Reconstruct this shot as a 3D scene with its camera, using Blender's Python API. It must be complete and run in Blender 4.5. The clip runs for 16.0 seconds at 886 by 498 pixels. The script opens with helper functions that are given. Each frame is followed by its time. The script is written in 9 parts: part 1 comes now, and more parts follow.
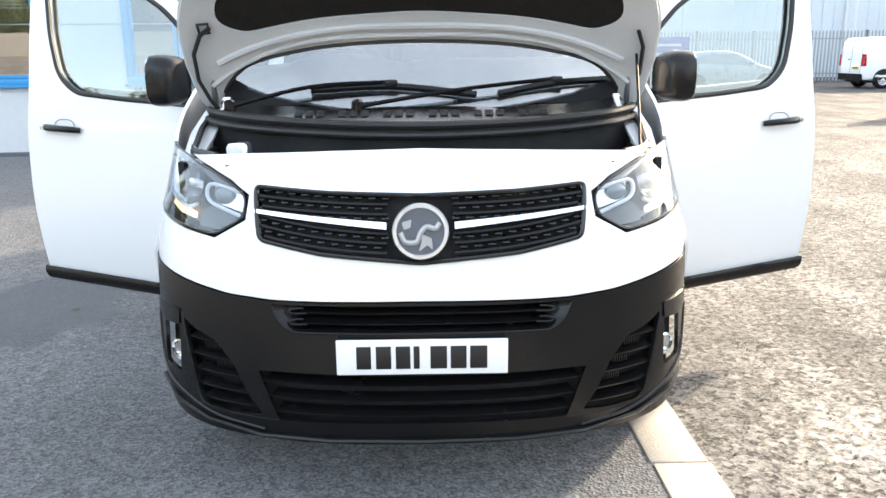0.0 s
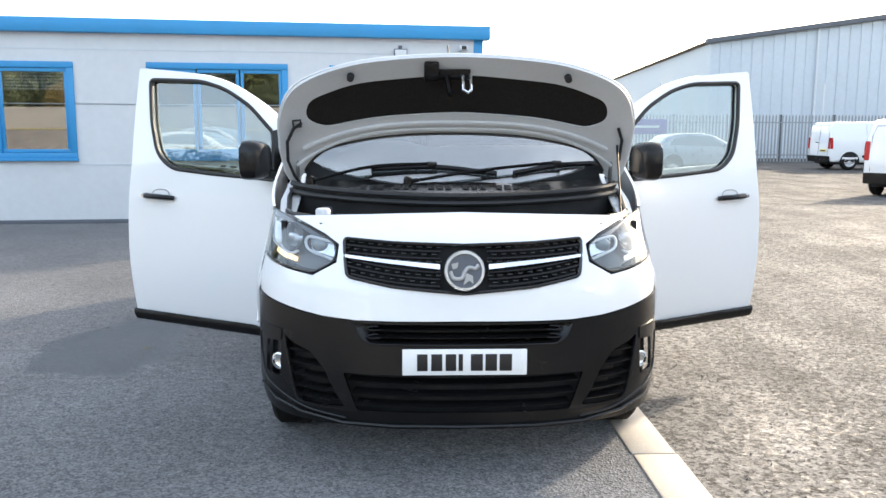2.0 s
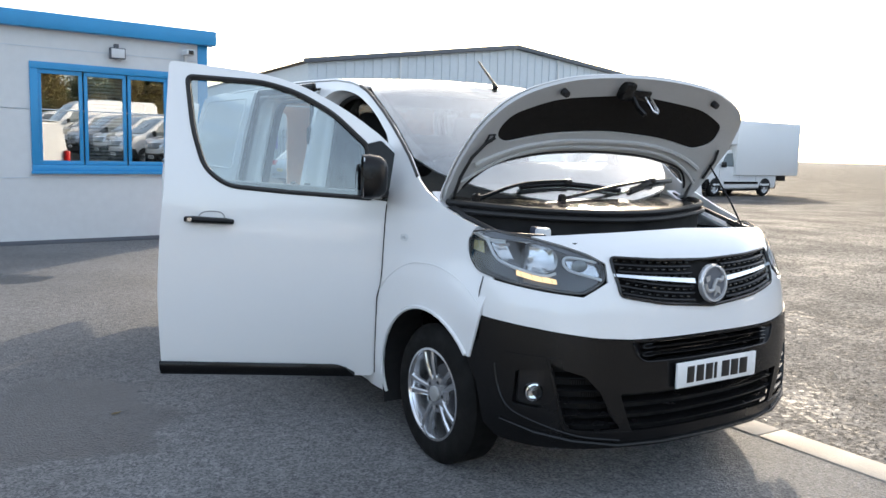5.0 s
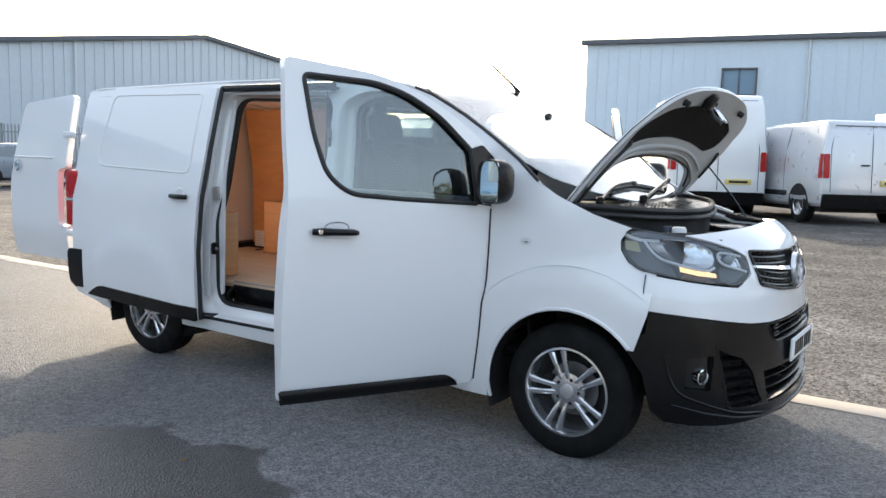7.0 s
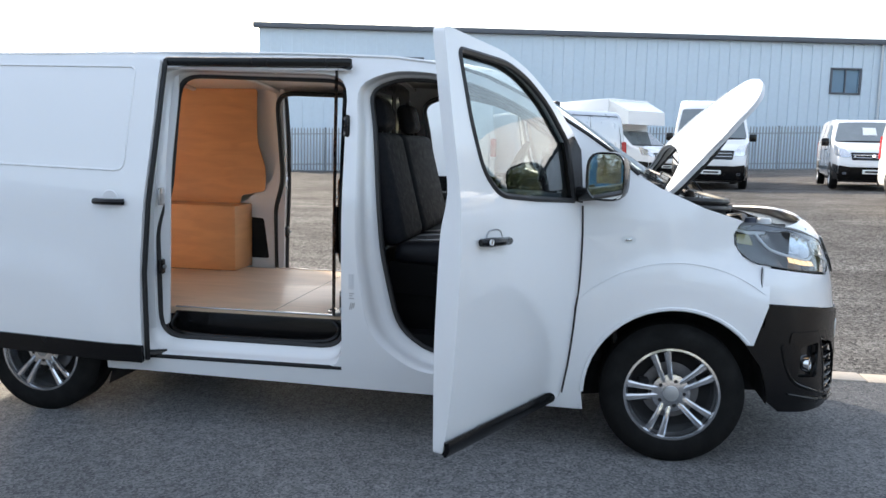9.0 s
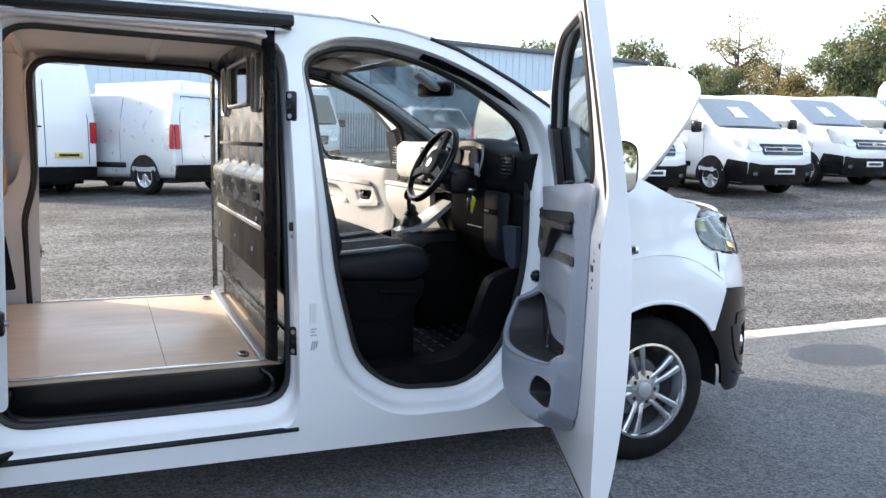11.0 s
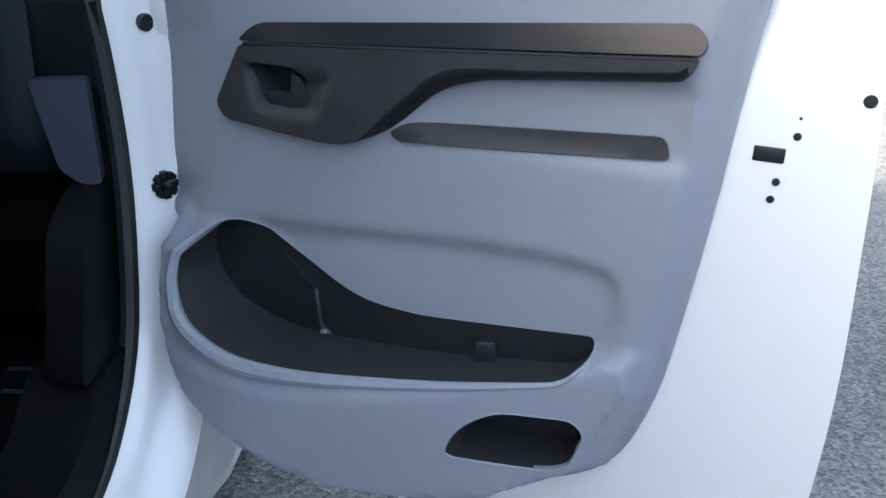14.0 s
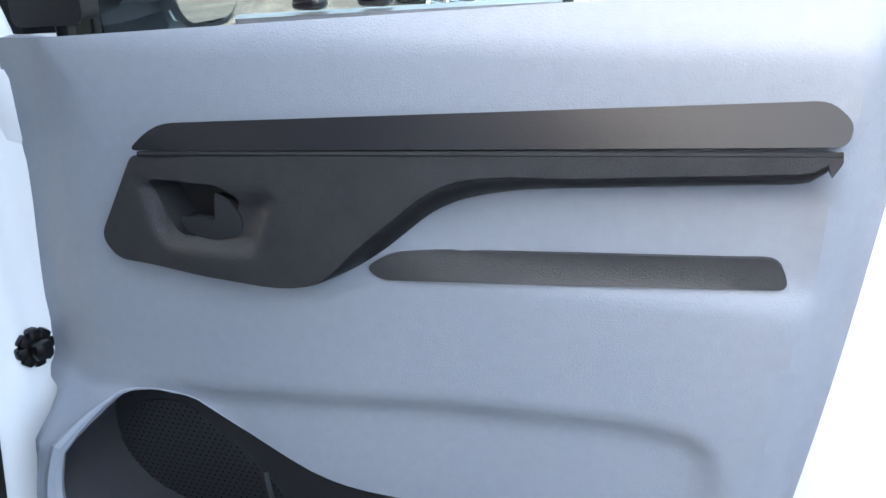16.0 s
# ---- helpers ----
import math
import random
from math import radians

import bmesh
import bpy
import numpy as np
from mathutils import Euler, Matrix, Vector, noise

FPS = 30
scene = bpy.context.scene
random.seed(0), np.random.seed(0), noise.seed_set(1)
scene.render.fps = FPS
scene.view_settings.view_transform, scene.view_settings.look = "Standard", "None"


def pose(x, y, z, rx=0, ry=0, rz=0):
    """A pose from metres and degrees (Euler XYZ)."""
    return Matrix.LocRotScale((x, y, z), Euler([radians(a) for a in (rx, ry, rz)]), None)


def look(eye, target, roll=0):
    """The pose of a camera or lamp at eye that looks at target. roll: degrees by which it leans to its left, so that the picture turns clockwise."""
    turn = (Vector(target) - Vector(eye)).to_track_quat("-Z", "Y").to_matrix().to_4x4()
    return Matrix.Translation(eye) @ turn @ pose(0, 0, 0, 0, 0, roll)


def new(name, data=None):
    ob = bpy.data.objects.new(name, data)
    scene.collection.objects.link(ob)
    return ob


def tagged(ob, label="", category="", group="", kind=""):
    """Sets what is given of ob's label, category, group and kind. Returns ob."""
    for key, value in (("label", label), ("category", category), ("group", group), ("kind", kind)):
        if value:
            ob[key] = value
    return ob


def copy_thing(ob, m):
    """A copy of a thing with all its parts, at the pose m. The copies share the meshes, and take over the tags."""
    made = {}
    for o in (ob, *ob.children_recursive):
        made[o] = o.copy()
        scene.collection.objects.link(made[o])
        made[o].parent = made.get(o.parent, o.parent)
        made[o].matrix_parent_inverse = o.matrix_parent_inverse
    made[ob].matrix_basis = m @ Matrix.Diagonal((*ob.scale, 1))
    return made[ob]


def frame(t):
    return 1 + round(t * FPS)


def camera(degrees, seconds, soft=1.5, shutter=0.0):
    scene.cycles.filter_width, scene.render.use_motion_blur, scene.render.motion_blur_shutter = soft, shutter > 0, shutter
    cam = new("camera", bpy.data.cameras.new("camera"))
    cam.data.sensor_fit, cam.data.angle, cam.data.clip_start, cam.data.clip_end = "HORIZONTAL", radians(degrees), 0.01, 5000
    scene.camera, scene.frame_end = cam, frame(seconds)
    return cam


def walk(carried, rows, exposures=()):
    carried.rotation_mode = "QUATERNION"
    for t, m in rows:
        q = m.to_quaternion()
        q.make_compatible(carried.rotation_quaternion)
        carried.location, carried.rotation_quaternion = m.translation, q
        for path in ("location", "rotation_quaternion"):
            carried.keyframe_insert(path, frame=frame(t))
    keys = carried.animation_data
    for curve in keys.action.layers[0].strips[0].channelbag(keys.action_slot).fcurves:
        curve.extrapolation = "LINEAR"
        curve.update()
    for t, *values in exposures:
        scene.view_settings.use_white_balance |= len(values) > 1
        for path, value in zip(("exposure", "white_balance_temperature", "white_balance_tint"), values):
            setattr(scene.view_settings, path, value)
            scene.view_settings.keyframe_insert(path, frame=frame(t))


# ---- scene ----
cam = camera(57.2, 16.0)
METRES, EYE, TILT, LEAN, TURN = 13.6, 1.455, 0.0, 0.0, -0.76
ROWS = [
    (0.0, 0.0, 0.0, 0.0, -0.12, -13.54, 0.5),
    (0.5, 0.002, -0.0255, 0.0029, 0.9, -12.34, 0.52),
    (1.0, 0.0008, -0.0471, 0.0051, 1.09, -9.71, 0.42),
    (1.5, -0.0001, -0.0607, 0.0053, 1.04, -9.73, 0.39),
    (2.0, -0.0168, -0.0708, 0.0045, -1.2, -8.29, -0.2),
    (2.5, -0.0413, -0.0702, 0.0035, -5.27, -8.24, -0.56),
    (3.0, -0.0737, -0.0601, 0.005, -10.97, -6.98, -0.93),
    (3.5, -0.1106, -0.0521, 0.0043, -15.01, -6.5, -1.1),
    (4.0, -0.1481, -0.0368, 0.002, -20.36, -6.6, -1.3),
    (6.5, -0.3088, 0.0746, 0.0023, -48.91, -6.7, -1.54),
    (7.0, -0.3337, 0.1094, 0.0017, -54.96, -6.66, -1.52),
    (7.5, -0.3458, 0.1439, 0.0009, -60.59, -6.78, -1.45),
    (8.0, -0.3577, 0.1839, 0.0006, -66.68, -6.9, -1.4),
    (10.5, -0.3209, 0.3714, -0.0006, -102.72, -7.31, -1.26),
    (11.0, -0.2916, 0.398, -0.0016, -111.93, -7.43, -1.16),
    (11.5, -0.2613, 0.4183, -0.0024, -122.27, -7.51, -1.19),
    (12.0, -0.2256, 0.4255, -0.0031, -133.99, -7.67, -1.07),
    (12.5, -0.1924, 0.4251, -0.0028, -145.7, -10.9, -1.06),
    (13.0, -0.1608, 0.414, -0.0033, -157.63, -18.87, -0.97),
    (13.5, -0.1343, 0.3915, -0.005, -166.61, -19.79, -0.83),
    (14.0, -0.1146, 0.3753, -0.0061, -176.09, -23.92, -0.59),
    (14.5, -0.1073, 0.3631, -0.0083, -180.94, -23.67, 0.03),
    (15.0, -0.105, 0.3571, -0.0077, -183.95, -23.07, 1.23),
    (15.5, -0.1041, 0.3533, -0.0073, -184.59, -22.63, 1.29),
    (16.0, -0.1044, 0.3474, -0.0062, -185.24, -21.86, 1.32),
]

EXPOSURES = [(0.0, 2.36, 7250, 10), (0.5, 2.20, 7150, 10), (1.5, 2.0, 6950, 10), (3.0, 1.84, 6850, 10), (4.0, 1.54, 6700, 10), (6.5, 1.40, 6800, 10), (8.0, 1.38, 6700, 10), (10.5, 1.7, 6450, 10), (12.0, 2.06, 6300, 9), (13.0, 2.16, 6300, 8), (14.5, 2.36, 6450, 8), (15.2, 2.70, 6600, 8), (16.0, 2.92, 6600, 8)]
walk(cam, [(t, pose(0.035, -3.211, EYE, TILT, LEAN, TURN) @ pose(METRES * x, METRES * y, METRES * z, 90 + pitch, roll, yaw)) for t, x, y, z, yaw, pitch, roll in ROWS], EXPOSURES)

# ---- light ----
SUN_EL, SUN_AZ = 23.0, 45.0          # degrees above the horizon; degrees from +y towards +x
world = bpy.data.worlds.new("sky")
scene.world = world
world.use_nodes = True
wn = world.node_tree.nodes
wn.clear()
sky = wn.new("ShaderNodeTexSky")
sky.sky_type = 'NISHITA'
sky.sun_disc = False
sky.sun_elevation = radians(SUN_EL)
sky.sun_rotation = radians(SUN_AZ)
sky.air_density, sky.dust_density, sky.ozone_density = 1.0, 2.5, 1.0
bg = wn.new("ShaderNodeBackground")
bg.inputs["Strength"].default_value = 0.12
wo = wn.new("ShaderNodeOutputWorld")
world.node_tree.links.new(sky.outputs[0], bg.inputs[0])
# thin bright cloud over the whole sky
tcw = wn.new("ShaderNodeTexCoord")
cl = wn.new("ShaderNodeTexNoise")
cl.inputs["Scale"].default_value, cl.inputs["Detail"].default_value = 2.2, 5
mpw = wn.new("ShaderNodeMapping")
mpw.inputs["Scale"].default_value = (1, 1, 3.0)
world.node_tree.links.new(tcw.outputs["Generated"], mpw.inputs[0])
world.node_tree.links.new(mpw.outputs[0], cl.inputs["Vector"])
cr = wn.new("ShaderNodeMapRange")
cr.inputs["From Min"].default_value, cr.inputs["From Max"].default_value = 0.35, 0.65
cr.inputs["To Min"].default_value, cr.inputs["To Max"].default_value = 0.16, 0.30
world.node_tree.links.new(cl.outputs["Fac"], cr.inputs["Value"])
haze = wn.new("ShaderNodeBackground")
haze.inputs["Color"].default_value = (0.86, 0.93, 1.0, 1)
world.node_tree.links.new(cr.outputs[0], haze.inputs["Strength"])
addw = wn.new("ShaderNodeAddShader")
world.node_tree.links.new(bg.outputs[0], addw.inputs[0])
world.node_tree.links.new(haze.outputs[0], addw.inputs[1])
world.node_tree.links.new(addw.outputs[0], wo.inputs[0])
sun_data = bpy.data.lights.new("sun", 'SUN')
sun_data.energy, sun_data.angle, sun_data.color = 2.5, radians(2.5), (1.0, 0.88, 0.72)
sun = new("sun", sun_data)
sd = Vector((math.sin(radians(SUN_AZ)) * math.cos(radians(SUN_EL)), math.cos(radians(SUN_AZ)) * math.cos(radians(SUN_EL)), math.sin(radians(SUN_EL))))
sun.matrix_world = look(sd * 60, (0, 0, 0))

# ---- materials ----
def mat(name, col, rough=0.5, metal=0.0, vary=0.12, scale=6.0, bump=0.0, bscale=60.0, coat=0.0, fine=90.0, spec=0.5, trans=0.0, alpha=1.0, emit=None, estr=0.0, rvary=0.1):
    m = bpy.data.materials.new(name)
    m.use_nodes = True
    nt = m.node_tree
    b = nt.nodes["Principled BSDF"]
    b.inputs["Base Color"].default_value = (*col, 1)
    b.inputs["Roughness"].default_value = rough
    b.inputs["Metallic"].default_value = metal
    b.inputs["Specular IOR Level"].default_value = spec
    b.inputs["Coat Weight"].default_value = coat
    b.inputs["Coat Roughness"].default_value = 0.03
    b.inputs["Transmission Weight"].default_value = trans
    b.inputs["Alpha"].default_value = alpha
    if emit:
        b.inputs["Emission Color"].default_value = (*emit, 1)
        b.inputs["Emission Strength"].default_value = estr
    tc = nt.nodes.new("ShaderNodeTexCoord")
    if vary > 0:
        n1 = nt.nodes.new("ShaderNodeTexNoise")
        n1.inputs["Scale"].default_value = scale
        n1.inputs["Detail"].default_value = 4
        n2 = nt.nodes.new("ShaderNodeTexNoise")
        n2.inputs["Scale"].default_value = fine
        n2.inputs["Detail"].default_value = 2
        for n in (n1, n2):
            nt.links.new(tc.outputs["Object"], n.inputs["Vector"])
        add = nt.nodes.new("ShaderNodeMath")
        add.operation = 'MULTIPLY_ADD'
        add.inputs[1].default_value = 0.5
        nt.links.new(n2.outputs["Fac"], add.inputs[0])
        half_n = nt.nodes.new("ShaderNodeMath")
        half_n.operation = 'MULTIPLY'
        half_n.inputs[1].default_value = 0.5
        nt.links.new(n1.outputs["Fac"], half_n.inputs[0])
        nt.links.new(half_n.outputs[0], add.inputs[2])
        mr = nt.nodes.new("ShaderNodeMapRange")
        mr.inputs["From Min"].default_value, mr.inputs["From Max"].default_value = 0.3, 0.7
        mr.inputs["To Min"].default_value, mr.inputs["To Max"].default_value = 1 - vary, 1 + vary
        nt.links.new(add.outputs[0], mr.inputs["Value"])
        mul = nt.nodes.new("ShaderNodeMixRGB")
        mul.blend_type = 'MULTIPLY'
        mul.inputs["Fac"].default_value = 1
        mul.inputs["Color1"].default_value = (*col, 1)
        nt.links.new(mr.outputs[0], mul.inputs["Color2"])
        nt.links.new(mul.outputs[0], b.inputs["Base Color"])
        if rvary > 0:
            rr = nt.nodes.new("ShaderNodeMapRange")
            rr.inputs["From Min"].default_value, rr.inputs["From Max"].default_value = 0.3, 0.7
            rr.inputs["To Min"].default_value, rr.inputs["To Max"].default_value = max(0.0, rough * (1 - 2 * rvary)), min(1.0, rough * (1 + 2 * rvary))
            nt.links.new(n1.outputs["Fac"], rr.inputs["Value"])
            nt.links.new(rr.outputs[0], b.inputs["Roughness"])
    if bump > 0:
        n3 = nt.nodes.new("ShaderNodeTexNoise")
        n3.inputs["Scale"].default_value = bscale
        n3.inputs["Detail"].default_value = 3
        nt.links.new(tc.outputs["Object"], n3.inputs["Vector"])
        bp = nt.nodes.new("ShaderNodeBump")
        bp.inputs["Strength"].default_value = bump
        bp.inputs["Distance"].default_value = 0.01
        nt.links.new(n3.outputs["Fac"], bp.inputs["Height"])
        nt.links.new(bp.outputs[0], b.inputs["Normal"])
    return m


def glass(name, tint, refl=0.0, rough=0.0, clear=0.85):
    """Thin pane: mostly see-through, with a Fresnel gloss."""
    m = bpy.data.materials.new(name)
    m.use_nodes = True
    nt = m.node_tree
    nt.nodes.clear()
    out = nt.nodes.new("ShaderNodeOutputMaterial")
    tr = nt.nodes.new("ShaderNodeBsdfTransparent")
    tr.inputs[0].default_value = (*tint, 1)
    gl = nt.nodes.new("ShaderNodeBsdfGlossy")
    gl.inputs["Roughness"].default_value = rough
    fr = nt.nodes.new("ShaderNodeLayerWeight")
    fr.inputs["Blend"].default_value = 0.5
    pw = nt.nodes.new("ShaderNodeMath")
    pw.operation = 'POWER'
    pw.inputs[1].default_value = 4.0
    nt.links.new(fr.outputs["Facing"], pw.inputs[0])
    ad = nt.nodes.new("ShaderNodeMath")
    ad.operation = 'MULTIPLY_ADD'
    ad.use_clamp = True
    ad.inputs[1].default_value = 0.9
    ad.inputs[2].default_value = 0.05 + refl
    nt.links.new(pw.outputs[0], ad.inputs[0])
    mx = nt.nodes.new("ShaderNodeMixShader")
    nt.links.new(ad.outputs[0], mx.inputs[0])
    nt.links.new(tr.outputs[0], mx.inputs[1])
    nt.links.new(gl.outputs[0], mx.inputs[2])
    nt.links.new(mx.outputs[0], out.inputs[0])
    return m


WHITE = mat("white_paint", (0.80, 0.81, 0.82), 0.26, vary=0.006, scale=3.0, coat=0.9, rvary=0.0)
WHITE_IN = mat("white_inner_metal", (0.76, 0.77, 0.78), 0.38, vary=0.03, scale=5.0, coat=0.3)
SILVER = mat("silver_paint", (0.58, 0.60, 0.63), 0.32, metal=0.35, vary=0.02, coat=0.8)
GREYCAR = mat("slate_paint", (0.27, 0.31, 0.37), 0.3, metal=0.3, vary=0.02, coat=0.8)
BLACKPL = mat("black_textured_plastic", (0.006, 0.006, 0.0065), 0.24, vary=0.15, bump=0.05, bscale=350, spec=0.30)
BLACKGL = mat("black_gloss_plastic", (0.010, 0.010, 0.011), 0.22, vary=0.1)
BULKHEAD = mat("black_painted_steel", (0.011, 0.011, 0.012), 0.24, vary=0.15, scale=6, spec=0.34, rvary=0.25)
RUBBER = mat("black_rubber", (0.014, 0.014, 0.015), 0.55, vary=0.2, bump=0.05, bscale=150)
TYRE = mat("tyre_rubber", (0.006, 0.006, 0.006), 0.8, vary=0.25, scale=12, bump=0.1, bscale=120, spec=0.25)
CHROME = mat("chrome", (0.82, 0.83, 0.84), 0.08, metal=1.0, vary=0.03)
DISC = mat("dull_brake_disc", (0.20, 0.20, 0.21), 0.4, metal=0.8, vary=0.15)
WHEELSILVER = mat("polished_wheel_silver", (0.72, 0.73, 0.75), 0.16, metal=0.92, vary=0.05)
# white paint greyed to stand in for shade under the bonnet
BONFRAME = mat("shaded_white_paint", (0.56, 0.57, 0.58), 0.4, vary=0.05, scale=4)
ALLOY = mat("silver_alloy", (0.78, 0.79, 0.81), 0.2, metal=0.65, vary=0.06)
STEEL = mat("grey_steel", (0.35, 0.36, 0.37), 0.4, metal=0.8, vary=0.1)
# near-black for dark parts, and for sheets standing in for shade in openings
DARK = mat("dark_parts_and_shade", (0.008, 0.008, 0.009), 0.8, vary=0.2)
FELT = mat("insulation_felt", (0.022, 0.020, 0.019), 0.95, vary=0.3, scale=20, bump=0.4, bscale=220, spec=0.1)
GREYTRIM = mat("grey_door_plastic", (0.262, 0.284, 0.328), 0.44, vary=0.05, scale=3, bump=0.12, bscale=500, spec=0.5)
SMOOTHBLACK = mat("satin_black_plastic", (0.018, 0.018, 0.021), 0.27, vary=0.02, bump=0.03, bscale=500, spec=0.30, rvary=0.0)
BLUETRIM = mat("blue_grey_plastic", (0.036, 0.044, 0.068), 0.5, vary=0.05, scale=3, bump=0.1, bscale=500, spec=0.35)
DASHBLACK = mat("black_dash_plastic", (0.010, 0.010, 0.011), 0.5, vary=0.12, bump=0.1, bscale=500, spec=0.22)
ALLOYGREY = mat("satin_silver_plastic", (0.42, 0.42, 0.42), 0.32, metal=0.3, vary=0.06)
# screens are pale because their reflection is put into the base colour
SCREEN = mat("glare_tinted_screen", (0.60, 0.62, 0.64), 0.25, vary=0.1, spec=0.4)
KICK = mat("smooth_black_plastic", (0.005, 0.005, 0.0055), 0.48, vary=0.08, bump=0.08, bscale=400, spec=0.09)
# the blue-grey plastic again, darkened for the shade under the dashboard
KNEE = mat("shaded_blue_grey_plastic", (0.010, 0.0118, 0.0175), 0.5, vary=0.05, scale=3, bump=0.1, bscale=500, spec=0.3)
BLACKTRIM = mat("black_door_plastic", (0.018, 0.018, 0.020), 0.36, vary=0.12, bump=0.12, bscale=600, spec=0.45)
CABBLACK = mat("matt_black_plastic", (0.005, 0.005, 0.0055), 0.7, vary=0.15, bump=0.1, bscale=300, spec=0.08)
HANDLEBLACK = mat("glossy_handle_black", (0.030, 0.030, 0.033), 0.22, vary=0.08, spec=0.5)
ARMBLACK = mat("grained_black_plastic", (0.032, 0.032, 0.035), 0.38, vary=0.15, scale=30, bump=0.16, bscale=620, spec=0.5)
SEATCLOTH = mat("black_seat_cloth", (0.012, 0.013, 0.016), 0.8, vary=0.3, scale=30, bump=0.25, bscale=300, spec=0.2)
SEATGREY = mat("black_seat_vinyl", (0.006, 0.0065, 0.0085), 0.42, vary=0.1, bump=0.1, bscale=260, spec=0.20)
HEADLINER = mat("grey_headlining", (0.42, 0.42, 0.42), 0.9, vary=0.06, bump=0.08, bscale=300)
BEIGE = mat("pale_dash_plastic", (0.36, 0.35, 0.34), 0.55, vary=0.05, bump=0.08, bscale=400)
BLUEFR = mat("blue_frame_paint", (0.02, 0.27, 0.56), 0.38, vary=0.08, scale=2)
CLAD = mat("white_cladding", (0.62, 0.64, 0.66), 0.5, vary=0.05, scale=0.8, fine=8)
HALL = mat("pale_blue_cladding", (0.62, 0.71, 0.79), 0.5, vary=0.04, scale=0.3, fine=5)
HLGREY = mat("lamp_housing", (0.060, 0.060, 0.062), 0.18, metal=0.3, vary=0.2, scale=20)
HALLG = mat("grey_cladding", (0.55, 0.60, 0.65), 0.55, vary=0.05, scale=0.3, fine=5)
HALLPANE = mat("bluish_window_glass", (0.16, 0.26, 0.36), 0.18, vary=0.15, scale=1.0, spec=0.4)
DARKTRIM = mat("dark_grey_trim", (0.10, 0.11, 0.13), 0.5, vary=0.08)
ROOM = mat("dim_room", (0.30, 0.29, 0.27), 0.8, vary=0.4, scale=1.2)
CONC = mat("concrete_edging", (0.43, 0.385, 0.33), 0.85, vary=0.16, scale=5, bump=0.3, bscale=140, fine=160)
FENCE = mat("galvanised_fence", (0.30, 0.32, 0.34), 0.5, metal=0.5, vary=0.1)
FENCEW = mat("weathered_fence_boards", (0.27, 0.265, 0.26), 0.85, vary=0.2, scale=1.0, fine=10)
BARK = mat("bark", (0.10, 0.08, 0.06), 0.9, vary=0.3, bump=0.5, bscale=20)
REDL = mat("red_lens", (0.42, 0.008, 0.010), 0.25, vary=0.15, coat=0.1, spec=0.3)
AMBER = mat("amber_lens", (0.30, 0.26, 0.12), 0.2, vary=0.1)
AMBERON = mat("lit_amber_lamp", (0.9, 0.6, 0.3), 0.2, vary=0.1, emit=(1.0, 0.62, 0.28), estr=0.55)
REFLECT = mat("lamp_reflector", (0.75, 0.76, 0.78), 0.14, metal=0.9, vary=0.15, scale=15)
YPLATE = mat("yellow_plate", (0.74, 0.60, 0.20), 0.35, vary=0.04)
WPLATE = mat("white_plate", (0.82, 0.83, 0.83), 0.3, vary=0.02)
INK = mat("black_ink", (0.01, 0.01, 0.011), 0.4, vary=0.05)
YELLOW = mat("yellow_tag", (0.62, 0.65, 0.02), 0.45, vary=0.08)
CONE_O = mat("orange_cone_plastic", (0.80, 0.10, 0.03), 0.5, vary=0.1)
CONE_W = mat("white_reflective_band", (0.8, 0.8, 0.8), 0.4, vary=0.05)
LABELW = mat("pale_sticker", (0.62, 0.64, 0.66), 0.5, vary=0.05)
PURPLE = mat("purple_sign", (0.10, 0.06, 0.30), 0.5, vary=0.05)
GLASS = glass("clear_glass", (0.78, 0.84, 0.85), 0.17)
GLASSD = glass("side_glass", (0.70, 0.76, 0.76), 0.09)
LENS = glass("lamp_lens", (0.92, 0.94, 0.95))
MIRROR = mat("mirror_glass", (0.9, 0.92, 0.92), 0.02, metal=1.0, vary=0.0)
CARGLASS = mat("dark_vehicle_glass", (0.12, 0.145, 0.155), 0.05, vary=0.2, scale=3, spec=1.0, coat=1.0)
OFFGLASS = glass("office_glass", (0.80, 0.84, 0.84), 0.32)


def ply_mat(name, col, rough, stretch):
    m = mat(name, col, rough, vary=0.10, scale=1.5, coat=0.15)
    nt = m.node_tree
    b = nt.nodes["Principled BSDF"]
    tc = nt.nodes.new("ShaderNodeTexCoord")
    mp = nt.nodes.new("ShaderNodeMapping")
    mp.inputs["Scale"].default_value = stretch
    nz = nt.nodes.new("ShaderNodeTexNoise")
    nz.inputs["Scale"].default_value = 3.0
    nz.inputs["Detail"].default_value = 6
    nz.inputs["Distortion"].default_value = 0.8
    nt.links.new(tc.outputs["Object"], mp.inputs[0])
    nt.links.new(mp.outputs[0], nz.inputs["Vector"])
    rp = nt.nodes.new("ShaderNodeValToRGB")
    rp.color_ramp.elements[0].position, rp.color_ramp.elements[1].position = 0.3, 0.7
    rp.color_ramp.elements[0].color = (*[c * 0.90 for c in col], 1)
    rp.color_ramp.elements[1].color = (*[min(1, c * 1.08) for c in col], 1)
    nt.links.new(nz.outputs["Fac"], rp.inputs[0])
    nt.links.new(rp.outputs[0], b.inputs["Base Color"])
    return m


PLY = ply_mat("orange_plywood", (0.64, 0.33, 0.145), 0.5, (1, 1.2, 6))
PLYF = ply_mat("plywood_floor", (0.66, 0.48, 0.33), 0.5, (4, 0.8, 1))


